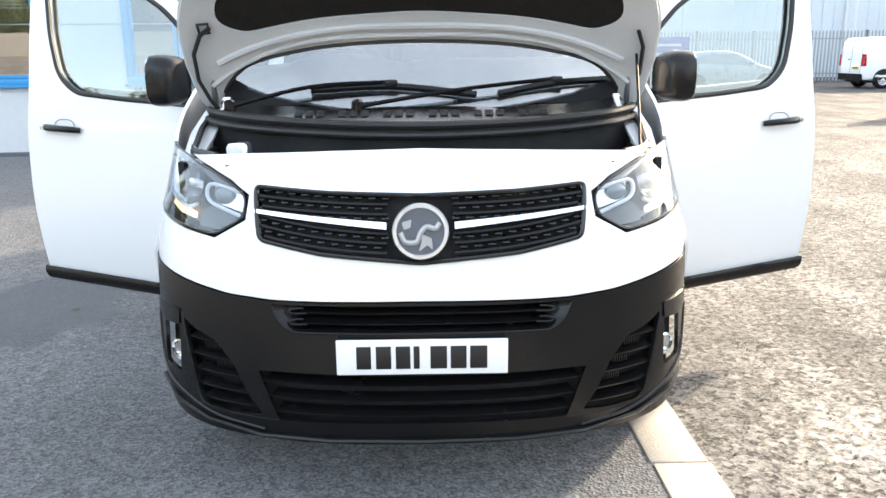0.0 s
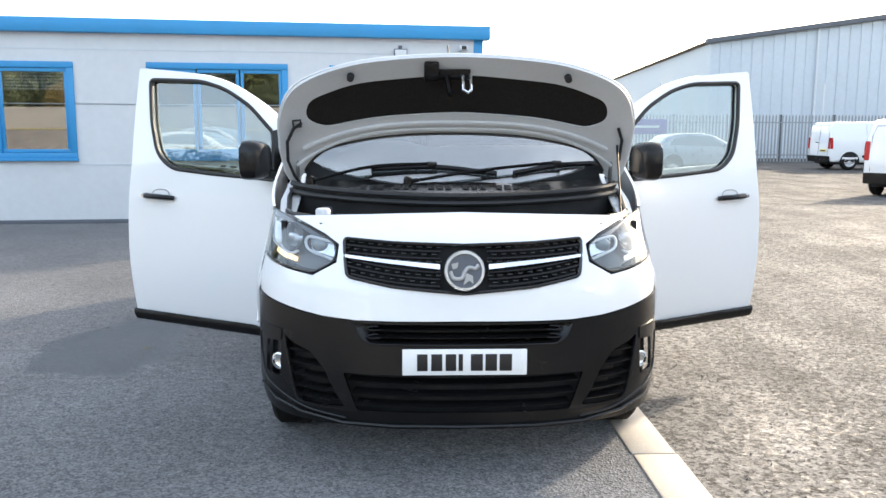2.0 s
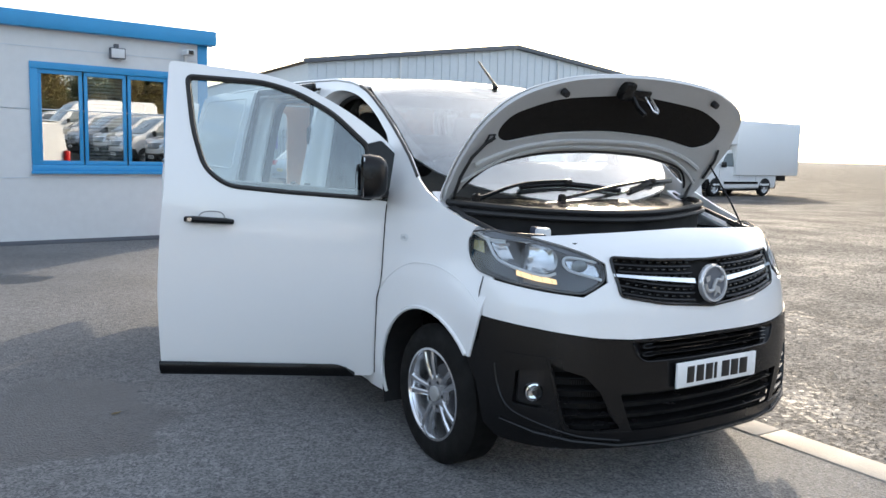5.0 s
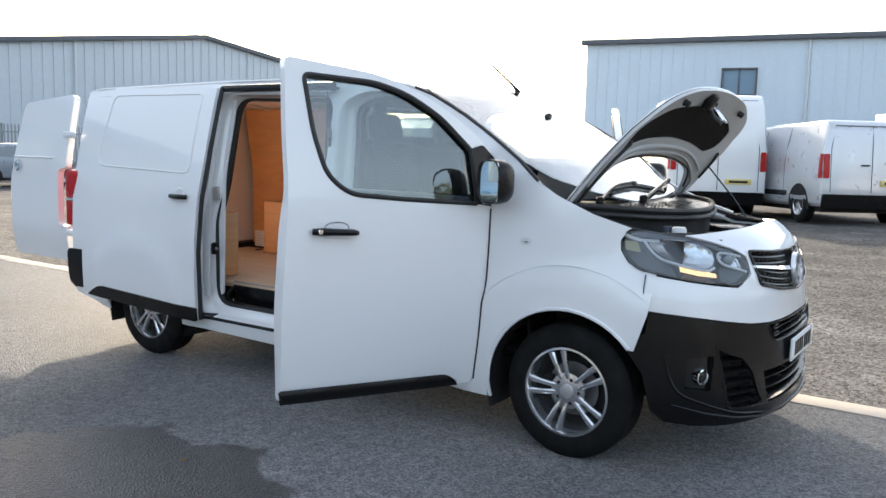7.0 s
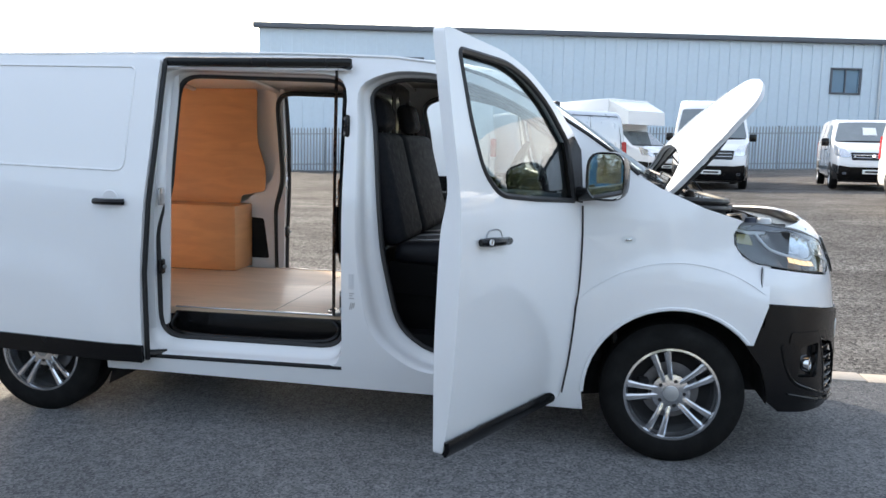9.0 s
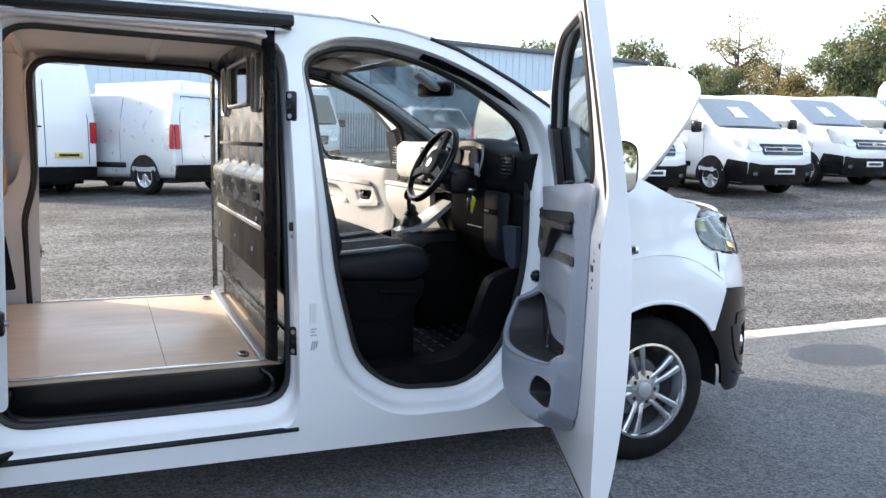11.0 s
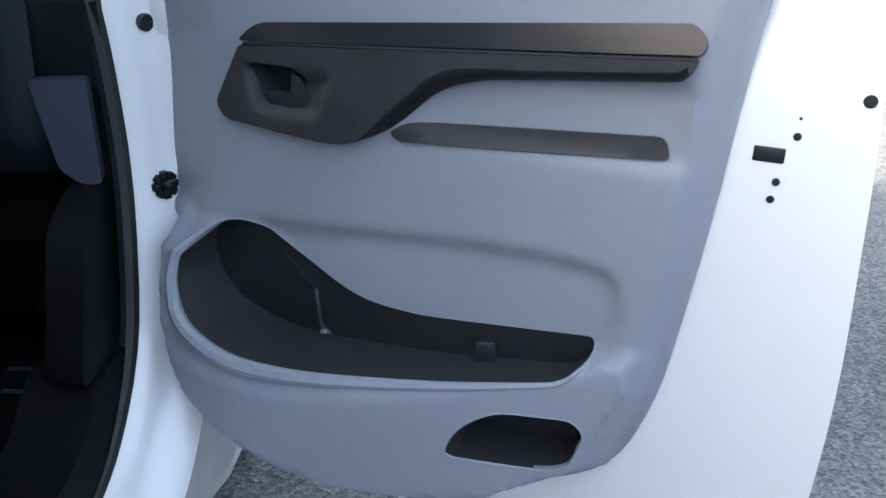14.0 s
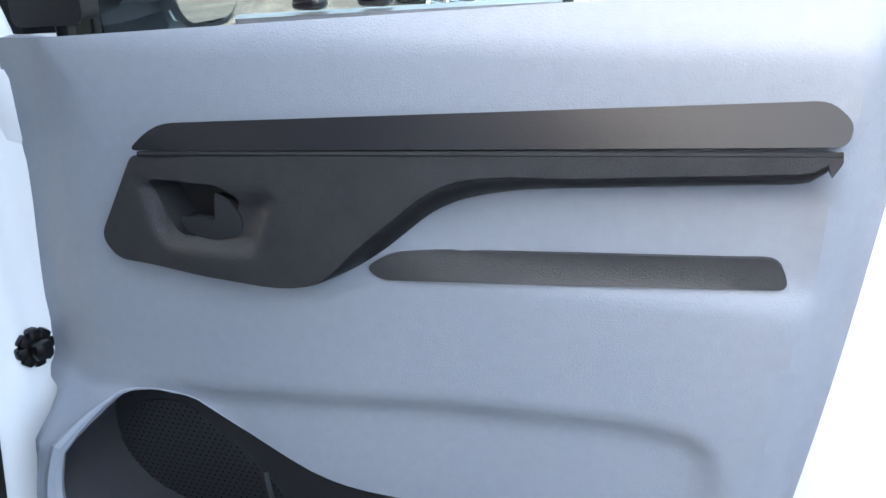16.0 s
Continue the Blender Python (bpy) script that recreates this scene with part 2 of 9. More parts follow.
def tarmac_mat():
    m = mat("tarmac", (0.062, 0.063, 0.068), 0.72, vary=0.0, bump=0.0, spec=0.25)
    m.node_tree.nodes["Principled BSDF"].inputs["Diffuse Roughness"].default_value = 1.0
    nt = m.node_tree
    b = nt.nodes["Principled BSDF"]
    tc = nt.nodes.new("ShaderNodeTexCoord")
    vo = nt.nodes.new("ShaderNodeTexVoronoi")
    vo.inputs["Scale"].default_value = 100
    nt.links.new(tc.outputs["Object"], vo.inputs["Vector"])
    big = nt.nodes.new("ShaderNodeTexNoise")
    big.inputs["Scale"].default_value = 0.55
    big.inputs["Detail"].default_value = 5
    nt.links.new(tc.outputs["Object"], big.inputs["Vector"])
    rp = nt.nodes.new("ShaderNodeValToRGB")
    e = rp.color_ramp.elements
    e[0].position, e[1].position = 0.0, 1.0
    e[0].color, e[1].color = (0.066, 0.0675, 0.072, 1), (0.204, 0.202, 0.199, 1)
    sp = nt.nodes.new("ShaderNodeSeparateColor")
    nt.links.new(vo.outputs["Color"], sp.inputs[0])
    nt.links.new(sp.outputs[0], rp.inputs[0])
    mx = nt.nodes.new("ShaderNodeMixRGB")
    mx.blend_type = 'MULTIPLY'
    mx.inputs[0].default_value = 1
    mid = nt.nodes.new("ShaderNodeTexNoise")
    mid.inputs["Scale"].default_value = 14
    mid.inputs["Detail"].default_value = 8
    mid.inputs["Roughness"].default_value = 0.7
    nt.links.new(tc.outputs["Object"], mid.inputs["Vector"])
    r3 = nt.nodes.new("ShaderNodeMapRange")
    r3.inputs["From Min"].default_value, r3.inputs["From Max"].default_value = 0.3, 0.7
    r3.inputs["To Min"].default_value, r3.inputs["To Max"].default_value = 0.72, 1.28
    nt.links.new(mid.outputs["Fac"], r3.inputs["Value"])
    my = nt.nodes.new("ShaderNodeMixRGB")
    my.blend_type = 'MULTIPLY'
    my.inputs[0].default_value = 1
    nt.links.new(rp.outputs[0], my.inputs[1])
    nt.links.new(r3.outputs[0], my.inputs[2])
    r2 = nt.nodes.new("ShaderNodeMapRange")
    r2.inputs["From Min"].default_value, r2.inputs["From Max"].default_value = 0.3, 0.7
    r2.inputs["To Min"].default_value, r2.inputs["To Max"].default_value = 0.8, 1.25
    nt.links.new(big.outputs["Fac"], r2.inputs["Value"])
    nt.links.new(my.outputs[0], mx.inputs[1])
    nt.links.new(r2.outputs[0], mx.inputs[2])
    col = mx.outputs[0]
    # damp patches with ragged edges: centre x, y, radii
    wet = None
    wob = nt.nodes.new("ShaderNodeTexNoise")
    wob.inputs["Scale"].default_value = 2.2
    wob.inputs["Detail"].default_value = 5
    nt.links.new(tc.outputs["Object"], wob.inputs["Vector"])
    for cx, cy, rx, ry in PATCHES:
        mp = nt.nodes.new("ShaderNodeMapping")
        mp.vector_type = 'POINT'
        mp.inputs["Location"].default_value = (-cx / rx, -cy / ry, 0)
        mp.inputs["Scale"].default_value = (1 / rx, 1 / ry, 0)
        nt.links.new(tc.outputs["Object"], mp.inputs[0])
        ln = nt.nodes.new("ShaderNodeVectorMath")
        ln.operation = 'LENGTH'
        nt.links.new(mp.outputs[0], ln.inputs[0])
        ad = nt.nodes.new("ShaderNodeMath")
        ad.operation = 'MULTIPLY_ADD'
        ad.inputs[1].default_value = 1.3
        nt.links.new(wob.outputs["Fac"], ad.inputs[0])
        nt.links.new(ln.outputs["Value"], ad.inputs[2])
        rg = nt.nodes.new("ShaderNodeMapRange")
        rg.inputs["From Min"].default_value, rg.inputs["From Max"].default_value = 1.64, 1.585
        nt.links.new(ad.outputs[0], rg.inputs["Value"])
        if wet is None:
            wet = rg.outputs[0]
        else:
            mm = nt.nodes.new("ShaderNodeMath")
            mm.operation = 'MAXIMUM'
            nt.links.new(wet, mm.inputs[0])
            nt.links.new(rg.outputs[0], mm.inputs[1])
            wet = mm.outputs[0]
    dk = nt.nodes.new("ShaderNodeMixRGB")
    dk.blend_type = 'MULTIPLY'
    dk.inputs[2].default_value = (0.37, 0.37, 0.38, 1)
    nt.links.new(wet, dk.inputs[0])
    nt.links.new(col, dk.inputs[1])
    nt.links.new(dk.outputs[0], b.inputs["Base Color"])
    ro = nt.nodes.new("ShaderNodeMapRange")
    ro.inputs["To Min"].default_value, ro.inputs["To Max"].default_value = 0.72, 0.34
    nt.links.new(wet, ro.inputs["Value"])
    nt.links.new(ro.outputs[0], b.inputs["Roughness"])
    bp = nt.nodes.new("ShaderNodeBump")
    bp.inputs["Strength"].default_value = 0.5
    bp.inputs["Distance"].default_value = 0.009
    nt.links.new(vo.outputs["Distance"], bp.inputs["Height"])
    nt.links.new(bp.outputs[0], b.inputs["Normal"])
    return m


def gravel_mat():
    m = mat("gravel", (0.2, 0.19, 0.17), 0.7, vary=0.0, spec=0.28)
    nt = m.node_tree
    b = nt.nodes["Principled BSDF"]
    tc = nt.nodes.new("ShaderNodeTexCoord")
    vo = nt.nodes.new("ShaderNodeTexVoronoi")
    vo.inputs["Scale"].default_value = 38
    nt.links.new(tc.outputs["Object"], vo.inputs["Vector"])
    v2 = nt.nodes.new("ShaderNodeTexVoronoi")
    v2.inputs["Scale"].default_value = 85
    nt.links.new(tc.outputs["Object"], v2.inputs["Vector"])
    big = nt.nodes.new("ShaderNodeTexNoise")
    big.inputs["Scale"].default_value = 0.9
    big.inputs["Detail"].default_value = 6
    big.inputs["Roughness"].default_value = 0.65
    nt.links.new(tc.outputs["Object"], big.inputs["Vector"])
    sp = nt.nodes.new("ShaderNodeSeparateColor")
    nt.links.new(vo.outputs["Color"], sp.inputs[0])
    s2 = nt.nodes.new("ShaderNodeSeparateColor")
    nt.links.new(v2.outputs["Color"], s2.inputs[0])
    av = nt.nodes.new("ShaderNodeMath")
    av.operation = 'MULTIPLY_ADD'
    av.inputs[1].default_value = 0.5
    hv = nt.nodes.new("ShaderNodeMath")
    hv.operation = 'MULTIPLY'
    hv.inputs[1].default_value = 0.5
    nt.links.new(s2.outputs[0], hv.inputs[0])
    nt.links.new(sp.outputs[0], av.inputs[0])
    nt.links.new(hv.outputs[0], av.inputs[2])
    rp = nt.nodes.new("ShaderNodeValToRGB")
    e = rp.color_ramp.elements
    e[0].position, e[1].position = 0.15, 0.85
    e[0].color, e[1].color = (0.020, 0.0195, 0.019, 1), (0.250, 0.241, 0.230, 1)
    nt.links.new(av.outputs[0], rp.inputs[0])
    r2 = nt.nodes.new("ShaderNodeMapRange")
    r2.inputs["From Min"].default_value, r2.inputs["From Max"].default_value = 0.3, 0.7
    r2.inputs["To Min"].default_value, r2.inputs["To Max"].default_value = 0.62, 1.16
    nt.links.new(big.outputs["Fac"], r2.inputs["Value"])
    mx = nt.nodes.new("ShaderNodeMixRGB")
    mx.blend_type = 'MULTIPLY'
    mx.inputs[0].default_value = 1
    nt.links.new(rp.outputs[0], mx.inputs[1])
    nt.links.new(r2.outputs[0], mx.inputs[2])
    # paler, warmer gravel towards -y, along a noise-broken edge
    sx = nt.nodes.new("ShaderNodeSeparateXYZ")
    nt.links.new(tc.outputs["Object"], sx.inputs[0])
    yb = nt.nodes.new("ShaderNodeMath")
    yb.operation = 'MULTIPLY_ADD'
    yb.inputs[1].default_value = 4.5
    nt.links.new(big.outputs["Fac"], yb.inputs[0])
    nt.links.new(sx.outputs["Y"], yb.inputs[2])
    paler = nt.nodes.new("ShaderNodeMapRange")
    paler.inputs["From Min"].default_value, paler.inputs["From Max"].default_value = -1.3, -8.3
    nt.links.new(yb.outputs[0], paler.inputs["Value"])
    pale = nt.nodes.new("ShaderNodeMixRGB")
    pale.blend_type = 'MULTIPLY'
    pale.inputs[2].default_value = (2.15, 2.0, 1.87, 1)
    nt.links.new(paler.outputs[0], pale.inputs[0])
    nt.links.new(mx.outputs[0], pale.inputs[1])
    # darker churned streaks along the driving line
    smp = nt.nodes.new("ShaderNodeMapping")
    smp.inputs["Rotation"].default_value = (0, 0, radians(-24))
    smp.inputs["Scale"].default_value = (1.5, 0.28, 1)
    nt.links.new(tc.outputs["Object"], smp.inputs[0])
    stk = nt.nodes.new("ShaderNodeTexNoise")
    stk.inputs["Scale"].default_value, stk.inputs["Detail"].default_value, stk.inputs["Roughness"].default_value = 1.1, 8, 0.68
    nt.links.new(smp.outputs[0], stk.inputs["Vector"])
    sr = nt.nodes.new("ShaderNodeMapRange")
    sr.inputs["From Min"].default_value, sr.inputs["From Max"].default_value = 0.42, 0.60
    sr.inputs["To Min"].default_value, sr.inputs["To Max"].default_value = 0.70, 1.10
    nt.links.new(stk.outputs["Fac"], sr.inputs["Value"])
    churn = nt.nodes.new("ShaderNodeMixRGB")
    churn.blend_type = 'MULTIPLY'
    churn.inputs[0].default_value = 1
    nt.links.new(pale.outputs[0], churn.inputs[1])
    nt.links.new(sr.outputs[0], churn.inputs[2])
    nt.links.new(churn.outputs[0], b.inputs["Base Color"])
    wet = nt.nodes.new("ShaderNodeTexNoise")
    wet.inputs["Scale"].default_value = 26
    wet.inputs["Detail"].default_value = 7
    nt.links.new(tc.outputs["Object"], wet.inputs["Vector"])
    ro = nt.nodes.new("ShaderNodeMapRange")
    ro.inputs["From Min"].default_value, ro.inputs["From Max"].default_value = 0.82, 0.98
    ro.inputs["To Min"].default_value, ro.inputs["To Max"].default_value = 0.97, 0.50
    track = nt.nodes.new("ShaderNodeMath")
    track.operation = 'MULTIPLY_ADD'
    track.inputs[1].default_value = 0.55
    nt.links.new(big.outputs["Fac"], track.inputs[0])
    nt.links.new(wet.outputs["Fac"], track.inputs[2])
    nt.links.new(track.outputs[0], ro.inputs["Value"])
    nt.links.new(ro.outputs[0], b.inputs["Roughness"])
    bp = nt.nodes.new("ShaderNodeBump")
    bp.inputs["Strength"].default_value = 1.0
    bp.inputs["Distance"].default_value = 0.05
    nt.links.new(av.outputs[0], bp.inputs["Height"])
    nt.links.new(bp.outputs[0], b.inputs["Normal"])
    return m


def leaf_mat(name, col):
    m = mat(name, col, 0.7, vary=0.0, spec=0.2)
    nt = m.node_tree
    b = nt.nodes["Principled BSDF"]
    ge = nt.nodes.new("ShaderNodeNewGeometry")
    hs = nt.nodes.new("ShaderNodeHueSaturation")
    hs.inputs["Color"].default_value = (*col, 1)
    r1 = nt.nodes.new("ShaderNodeMapRange")
    r1.inputs["To Min"].default_value, r1.inputs["To Max"].default_value = 0.465, 0.525
    r2 = nt.nodes.new("ShaderNodeMapRange")
    r2.inputs["To Min"].default_value, r2.inputs["To Max"].default_value = 0.65, 1.45
    nt.links.new(ge.outputs["Random Per Island"], r1.inputs["Value"])
    nt.links.new(ge.outputs["Random Per Island"], r2.inputs["Value"])
    nt.links.new(r1.outputs[0], hs.inputs["Hue"])
    nt.links.new(r2.outputs[0], hs.inputs["Value"])
    nt.links.new(hs.outputs[0], b.inputs["Base Color"])
    tl = nt.nodes.new("ShaderNodeBsdfTranslucent")
    nt.links.new(hs.outputs[0], tl.inputs[0])
    mx = nt.nodes.new("ShaderNodeMixShader")
    mx.inputs[0].default_value = 0.4
    nt.links.new(b.outputs[0], mx.inputs[1])
    nt.links.new(tl.outputs[0], mx.inputs[2])
    nt.links.new(mx.outputs[0], nt.nodes["Material Output"].inputs[0])
    return m


PATCHES = [(-2.30, 1.48, 0.53, 0.83), (0.22, -2.55, 0.31, 0.39), (-2.42, -3.28, 0.34, 0.34), (-2.3, 6.5, 0.5, 0.36)]
TARMAC = tarmac_mat()
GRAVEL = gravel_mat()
LEAF_G = leaf_mat("green_leaves", (0.135, 0.155, 0.080))
LEAF_Y = leaf_mat("autumn_leaves", (0.24, 0.20, 0.095))
LEAF_D = leaf_mat("dark_leaves", (0.100, 0.125, 0.078))

# ---- mesh helpers ----
from mathutils.geometry import delaunay_2d_cdt


def interp(x, pts):
    return float(np.interp(x, [p[0] for p in pts], [p[1] for p in pts]))


def smooth(x, pts):
    """Cubic curve through the points."""
    xs, ys = [p[0] for p in pts], [p[1] for p in pts]
    i = min(max(int(np.searchsorted(xs, x)) - 1, 0), len(xs) - 2)
    h = xs[i + 1] - xs[i]
    t = min(1.0, max(0.0, (x - xs[i]) / h))
    g = [(ys[min(k + 1, len(ys) - 1)] - ys[max(k - 1, 0)]) / (xs[min(k + 1, len(xs) - 1)] - xs[max(k - 1, 0)]) * h for k in (i, i + 1)]
    return ys[i] * (1 + 2 * t) * (1 - t) ** 2 + g[0] * t * (1 - t) ** 2 + ys[i + 1] * t * t * (3 - 2 * t) - g[1] * t * t * (1 - t)


def sstep(a, b, x):
    t = min(1.0, max(0.0, (x - a) / (b - a)))
    return t * t * (3 - 2 * t)


def rounded(poly, r=0.03, n=4):
    """Closed polygon with its corners rounded; a point may carry its own radius."""
    out = []
    k = len(poly)
    for i in range(k):
        p = Vector(poly[i][:2])
        a, b = Vector(poly[i - 1][:2]), Vector(poly[(i + 1) % k][:2])
        rr = poly[i][2] if len(poly[i]) > 2 else r
        da, db = (a - p), (b - p)
        la, lb = da.length, db.length
        if rr <= 0 or la < 1e-6 or lb < 1e-6:
            out.append(tuple(p))
            continue
        c = min(rr, la * 0.45, lb * 0.45)
        pa, pb = p + da / la * c, p + db / lb * c
        for j in range(n + 1):
            t = j / n
            q = pa * (1 - t) ** 2 + p * 2 * t * (1 - t) + pb * t * t
            out.append(tuple(q))
    return out


def spline(pts, n=6, closed=False):
    """Catmull-Rom through the points."""
    P = [Vector(p) for p in pts]
    k = len(P)
    out = []
    rng = range(k) if closed else range(k - 1)
    for i in rng:
        p1, p2 = P[i], P[(i + 1) % k]
        p0 = P[i - 1] if (closed or i > 0) else p1 * 2 - p2
        p3 = P[(i + 2) % k] if (closed or i + 2 < k) else p2 * 2 - p1
        for j in range(n):
            t = j / n
            out.append(0.5 * ((2 * p1) + (p2 - p0) * t + (2 * p0 - 5 * p1 + 4 * p2 - p3) * t * t + (3 * p1 - p0 - 3 * p2 + p3) * t ** 3))
    if not closed:
        out.append(P[-1].copy())
    return out


def resample(loop, step):
    out = []
    k = len(loop)
    for i in range(k):
        a, b = Vector(loop[i][:2]), Vector(loop[(i + 1) % k][:2])
        m = max(1, int(math.ceil((b - a).length / step)))
        for j in range(m):
            out.append(tuple(a.lerp(b, j / m)))
    return out


def inside(poly, x, y):
    """Whether points (arrays) lie in a polygon."""
    px, py = np.array([p[0] for p in poly]), np.array([p[1] for p in poly])
    qx, qy = np.roll(px, -1), np.roll(py, -1)
    x, y = np.asarray(x)[:, None], np.asarray(y)[:, None]
    cond = (py > y) != (qy > y)
    with np.errstate(divide='ignore', invalid='ignore'):
        xi = (qx - px) * (y - py) / (qy - py) + px
    return (np.sum(cond & (x < xi), axis=1) % 2) == 1


def sheet(outer, holes, fn, step=0.06, thick=0.006, out=None, bm=None):
    """A plate with holes, laid on the surface fn(u, v); out: the way its front faces; thick: metres, or a function of (u, v), laid on behind the front."""
    bm = bm or bmesh.new()
    loops = [resample(l, step) for l in [outer, *holes]]
    pts, edges = [], []
    for l in loops:
        s0 = len(pts)
        pts += l
        edges += [(s0 + i, s0 + (i + 1) % len(l)) for i in range(len(l))]
    o = loops[0]
    us, vs = [p[0] for p in o], [p[1] for p in o]
    gu, gv = np.meshgrid(np.arange(min(us) + step / 2, max(us), step), np.arange(min(vs) + step / 2, max(vs), step))
    gu, gv = gu.ravel(), gv.ravel()
    if len(gu):
        ok = inside(o, gu, gv)
        for h in loops[1:]:
            ok &= ~inside(h, gu, gv)
        border = np.array(pts)
        for a, b in zip(gu[ok], gv[ok]):
            if np.min((border[:, 0] - a) ** 2 + (border[:, 1] - b) ** 2) > (step * 0.45) ** 2:
                pts.append((float(a), float(b)))
    V, _, F, *_ = delaunay_2d_cdt([Vector(p) for p in pts], edges, [], 0, 1e-6)
    cen = np.array([[sum(V[i][0] for i in f) / 3, sum(V[i][1] for i in f) / 3] for f in F])
    keep = inside(o, cen[:, 0], cen[:, 1])
    for h in loops[1:]:
        keep &= ~inside(h, cen[:, 0], cen[:, 1])
    F = [f for f, k in zip(F, keep) if k]
    P3 = [Vector(fn(v[0], v[1])) for v in V]
    nrm = [Vector((0, 0, 0)) for _ in V]
    tot = Vector((0, 0, 0))
    for f in F:
        n = (P3[f[1]] - P3[f[0]]).cross(P3[f[2]] - P3[f[0]])
        tot += n if out is None else Vector((0, 0, 0))
        for i in f:
            nrm[i] += n
    if out is not None:
        sgn = sum(nrm[i].dot(Vector(out(P3[i]) if callable(out) else out)) for f in F for i in f)
        if sgn < 0:
            F = [f[::-1] for f in F]
            nrm = [-n for n in nrm]
    used = sorted({i for f in F for i in f})
    fv, bv = {}, {}
    for i in used:
        n = nrm[i].normalized()
        th = thick(V[i][0], V[i][1]) if callable(thick) else thick
        fv[i] = bm.verts.new(P3[i])
        bv[i] = bm.verts.new(P3[i] - (n * th if not isinstance(th, Vector) else th))
    cnt = {}
    for f in F:
        try:
            bm.faces.new([fv[i] for i in f])
            bm.faces.new([bv[i] for i in f[::-1]])
        except ValueError:
            pass
        for a, b in ((f[0], f[1]), (f[1], f[2]), (f[2], f[0])):
            cnt[(a, b)] = cnt.get((a, b), 0) + 1
    for a, b in list(cnt):
        if (b, a) not in cnt:
            try:
                bm.faces.new([fv[b], fv[a], bv[a], bv[b]])
            except ValueError:
                pass
    return bm


def tube(points, r, seg=8, closed=False, bm=None, flat=1.0):
    bm = bm or bmesh.new()
    P = [Vector(p) for p in points]
    k = len(P)
    rings = []
    up = Vector((0, 0, 1))
    prev = None
    for i in range(k):
        a = P[i - 1] if (closed or i > 0) else P[i]
        b = P[(i + 1) % k] if (closed or i + 1 < k) else P[i]
        t = (b - a)
        t = t.normalized() if t.length > 1e-9 else Vector((0, 0, 1))
        if prev is None:
            s = t.cross(up if abs(t.dot(up)) < 0.9 else Vector((1, 0, 0))).normalized()
        else:
            s = (prev - t * prev.dot(t)).normalized()
        prev = s
        q = t.cross(s)
        rr = r[i] if isinstance(r, (list, tuple)) else r
        rings.append([bm.verts.new(P[i] + (s * math.cos(2 * math.pi * j / seg) + q * math.sin(2 * math.pi * j / seg) * flat) * rr) for j in range(seg)])
    for i in range(k if closed else k - 1):
        A, B = rings[i], rings[(i + 1) % k]
        for j in range(seg):
            bm.faces.new([A[j], A[(j + 1) % seg], B[(j + 1) % seg], B[j]])
    if not closed:
        bm.faces.new(rings[0][::-1])
        bm.faces.new(rings[-1])
    return bm


def box(c, size, bev=0.01, bm=None, m=None, seg=2):
    """A box of that size with rounded edges, centred at c, turned by m."""
    tmp = bmesh.new()
    bmesh.ops.create_cube(tmp, size=1)
    bmesh.ops.scale(tmp, vec=size, verts=tmp.verts)
    if bev > 0:
        bmesh.ops.bevel(tmp, geom=tmp.edges[:] + tmp.verts[:], offset=min(bev, min(size) * 0.45), segments=seg, affect='EDGES', profile=0.5)
    if m is not None:
        bmesh.ops.transform(tmp, matrix=m, verts=tmp.verts)
    bmesh.ops.translate(tmp, vec=c, verts=tmp.verts)
    if bm is None:
        return tmp
    return join(bm, tmp)


def join(bm, other):
    mp = {v: bm.verts.new(v.co) for v in other.verts}
    for f in other.faces:
        try:
            bm.faces.new([mp[v] for v in f.verts])
        except ValueError:
            pass
    other.free()
    return bm


def lathe(profile, seg=24, m=None, bm=None):
    """Turns (radius, height) about z; m places it."""
    bm = bm or bmesh.new()
    rings = []
    for r, h in profile:
        if r < 1e-5:
            rings.append([bm.verts.new((0, 0, h))])
        else:
            rings.append([bm.verts.new((r * math.cos(2 * math.pi * j / seg), r * math.sin(2 * math.pi * j / seg), h)) for j in range(seg)])
    new_v = [v for R in rings for v in R]
    for A, B in zip(rings, rings[1:]):
        for j in range(seg):
            if len(A) == 1 and len(B) == 1:
                continue
            if len(A) == 1:
                bm.faces.new([A[0], B[(j + 1) % seg], B[j]])
            elif len(B) == 1:
                bm.faces.new([A[j], A[(j + 1) % seg], B[0]])
            else:
                bm.faces.new([A[j], A[(j + 1) % seg], B[(j + 1) % seg], B[j]])
    if m is not None:
        bmesh.ops.transform(bm, matrix=m, verts=new_v)
    return bm


def loft(rings, bm=None, cap=True):
    bm = bm or bmesh.new()
    R = [[bm.verts.new(p) for p in r] for r in rings]
    k = len(R[0])
    for A, B in zip(R, R[1:]):
        for j in range(k):
            bm.faces.new([A[j], A[(j + 1) % k], B[(j + 1) % k], B[j]])
    if cap:
        bm.faces.new(R[0][::-1])
        bm.faces.new(R[-1])
    return bm


def mesh_of(name, bm, material, sharp=38):
    bmesh.ops.recalc_face_normals(bm, faces=bm.faces)
    me = bpy.data.meshes.new(name)
    bm.to_mesh(me)
    bm.free()
    me.materials.append(material)
    me.shade_smooth()
    me.set_sharp_from_angle(angle=radians(sharp))
    return me


def part(name, bm, material, parent, label="", sharp=38):
    ob = new(name, mesh_of(name, bm, material, sharp))
    ob.parent = parent
    if label:
        tagged(ob, label)
    return ob


def thing(name, bm, material, label, category, group="", kind="", sharp=38):
    return tagged(new(name, mesh_of(name, bm, material, sharp)), label, category, group, kind)


def empty(name, label, category, group="", m=None):
    ob = tagged(new(name), label, category, group)
    if m is not None:
        ob.matrix_world = m
    return ob

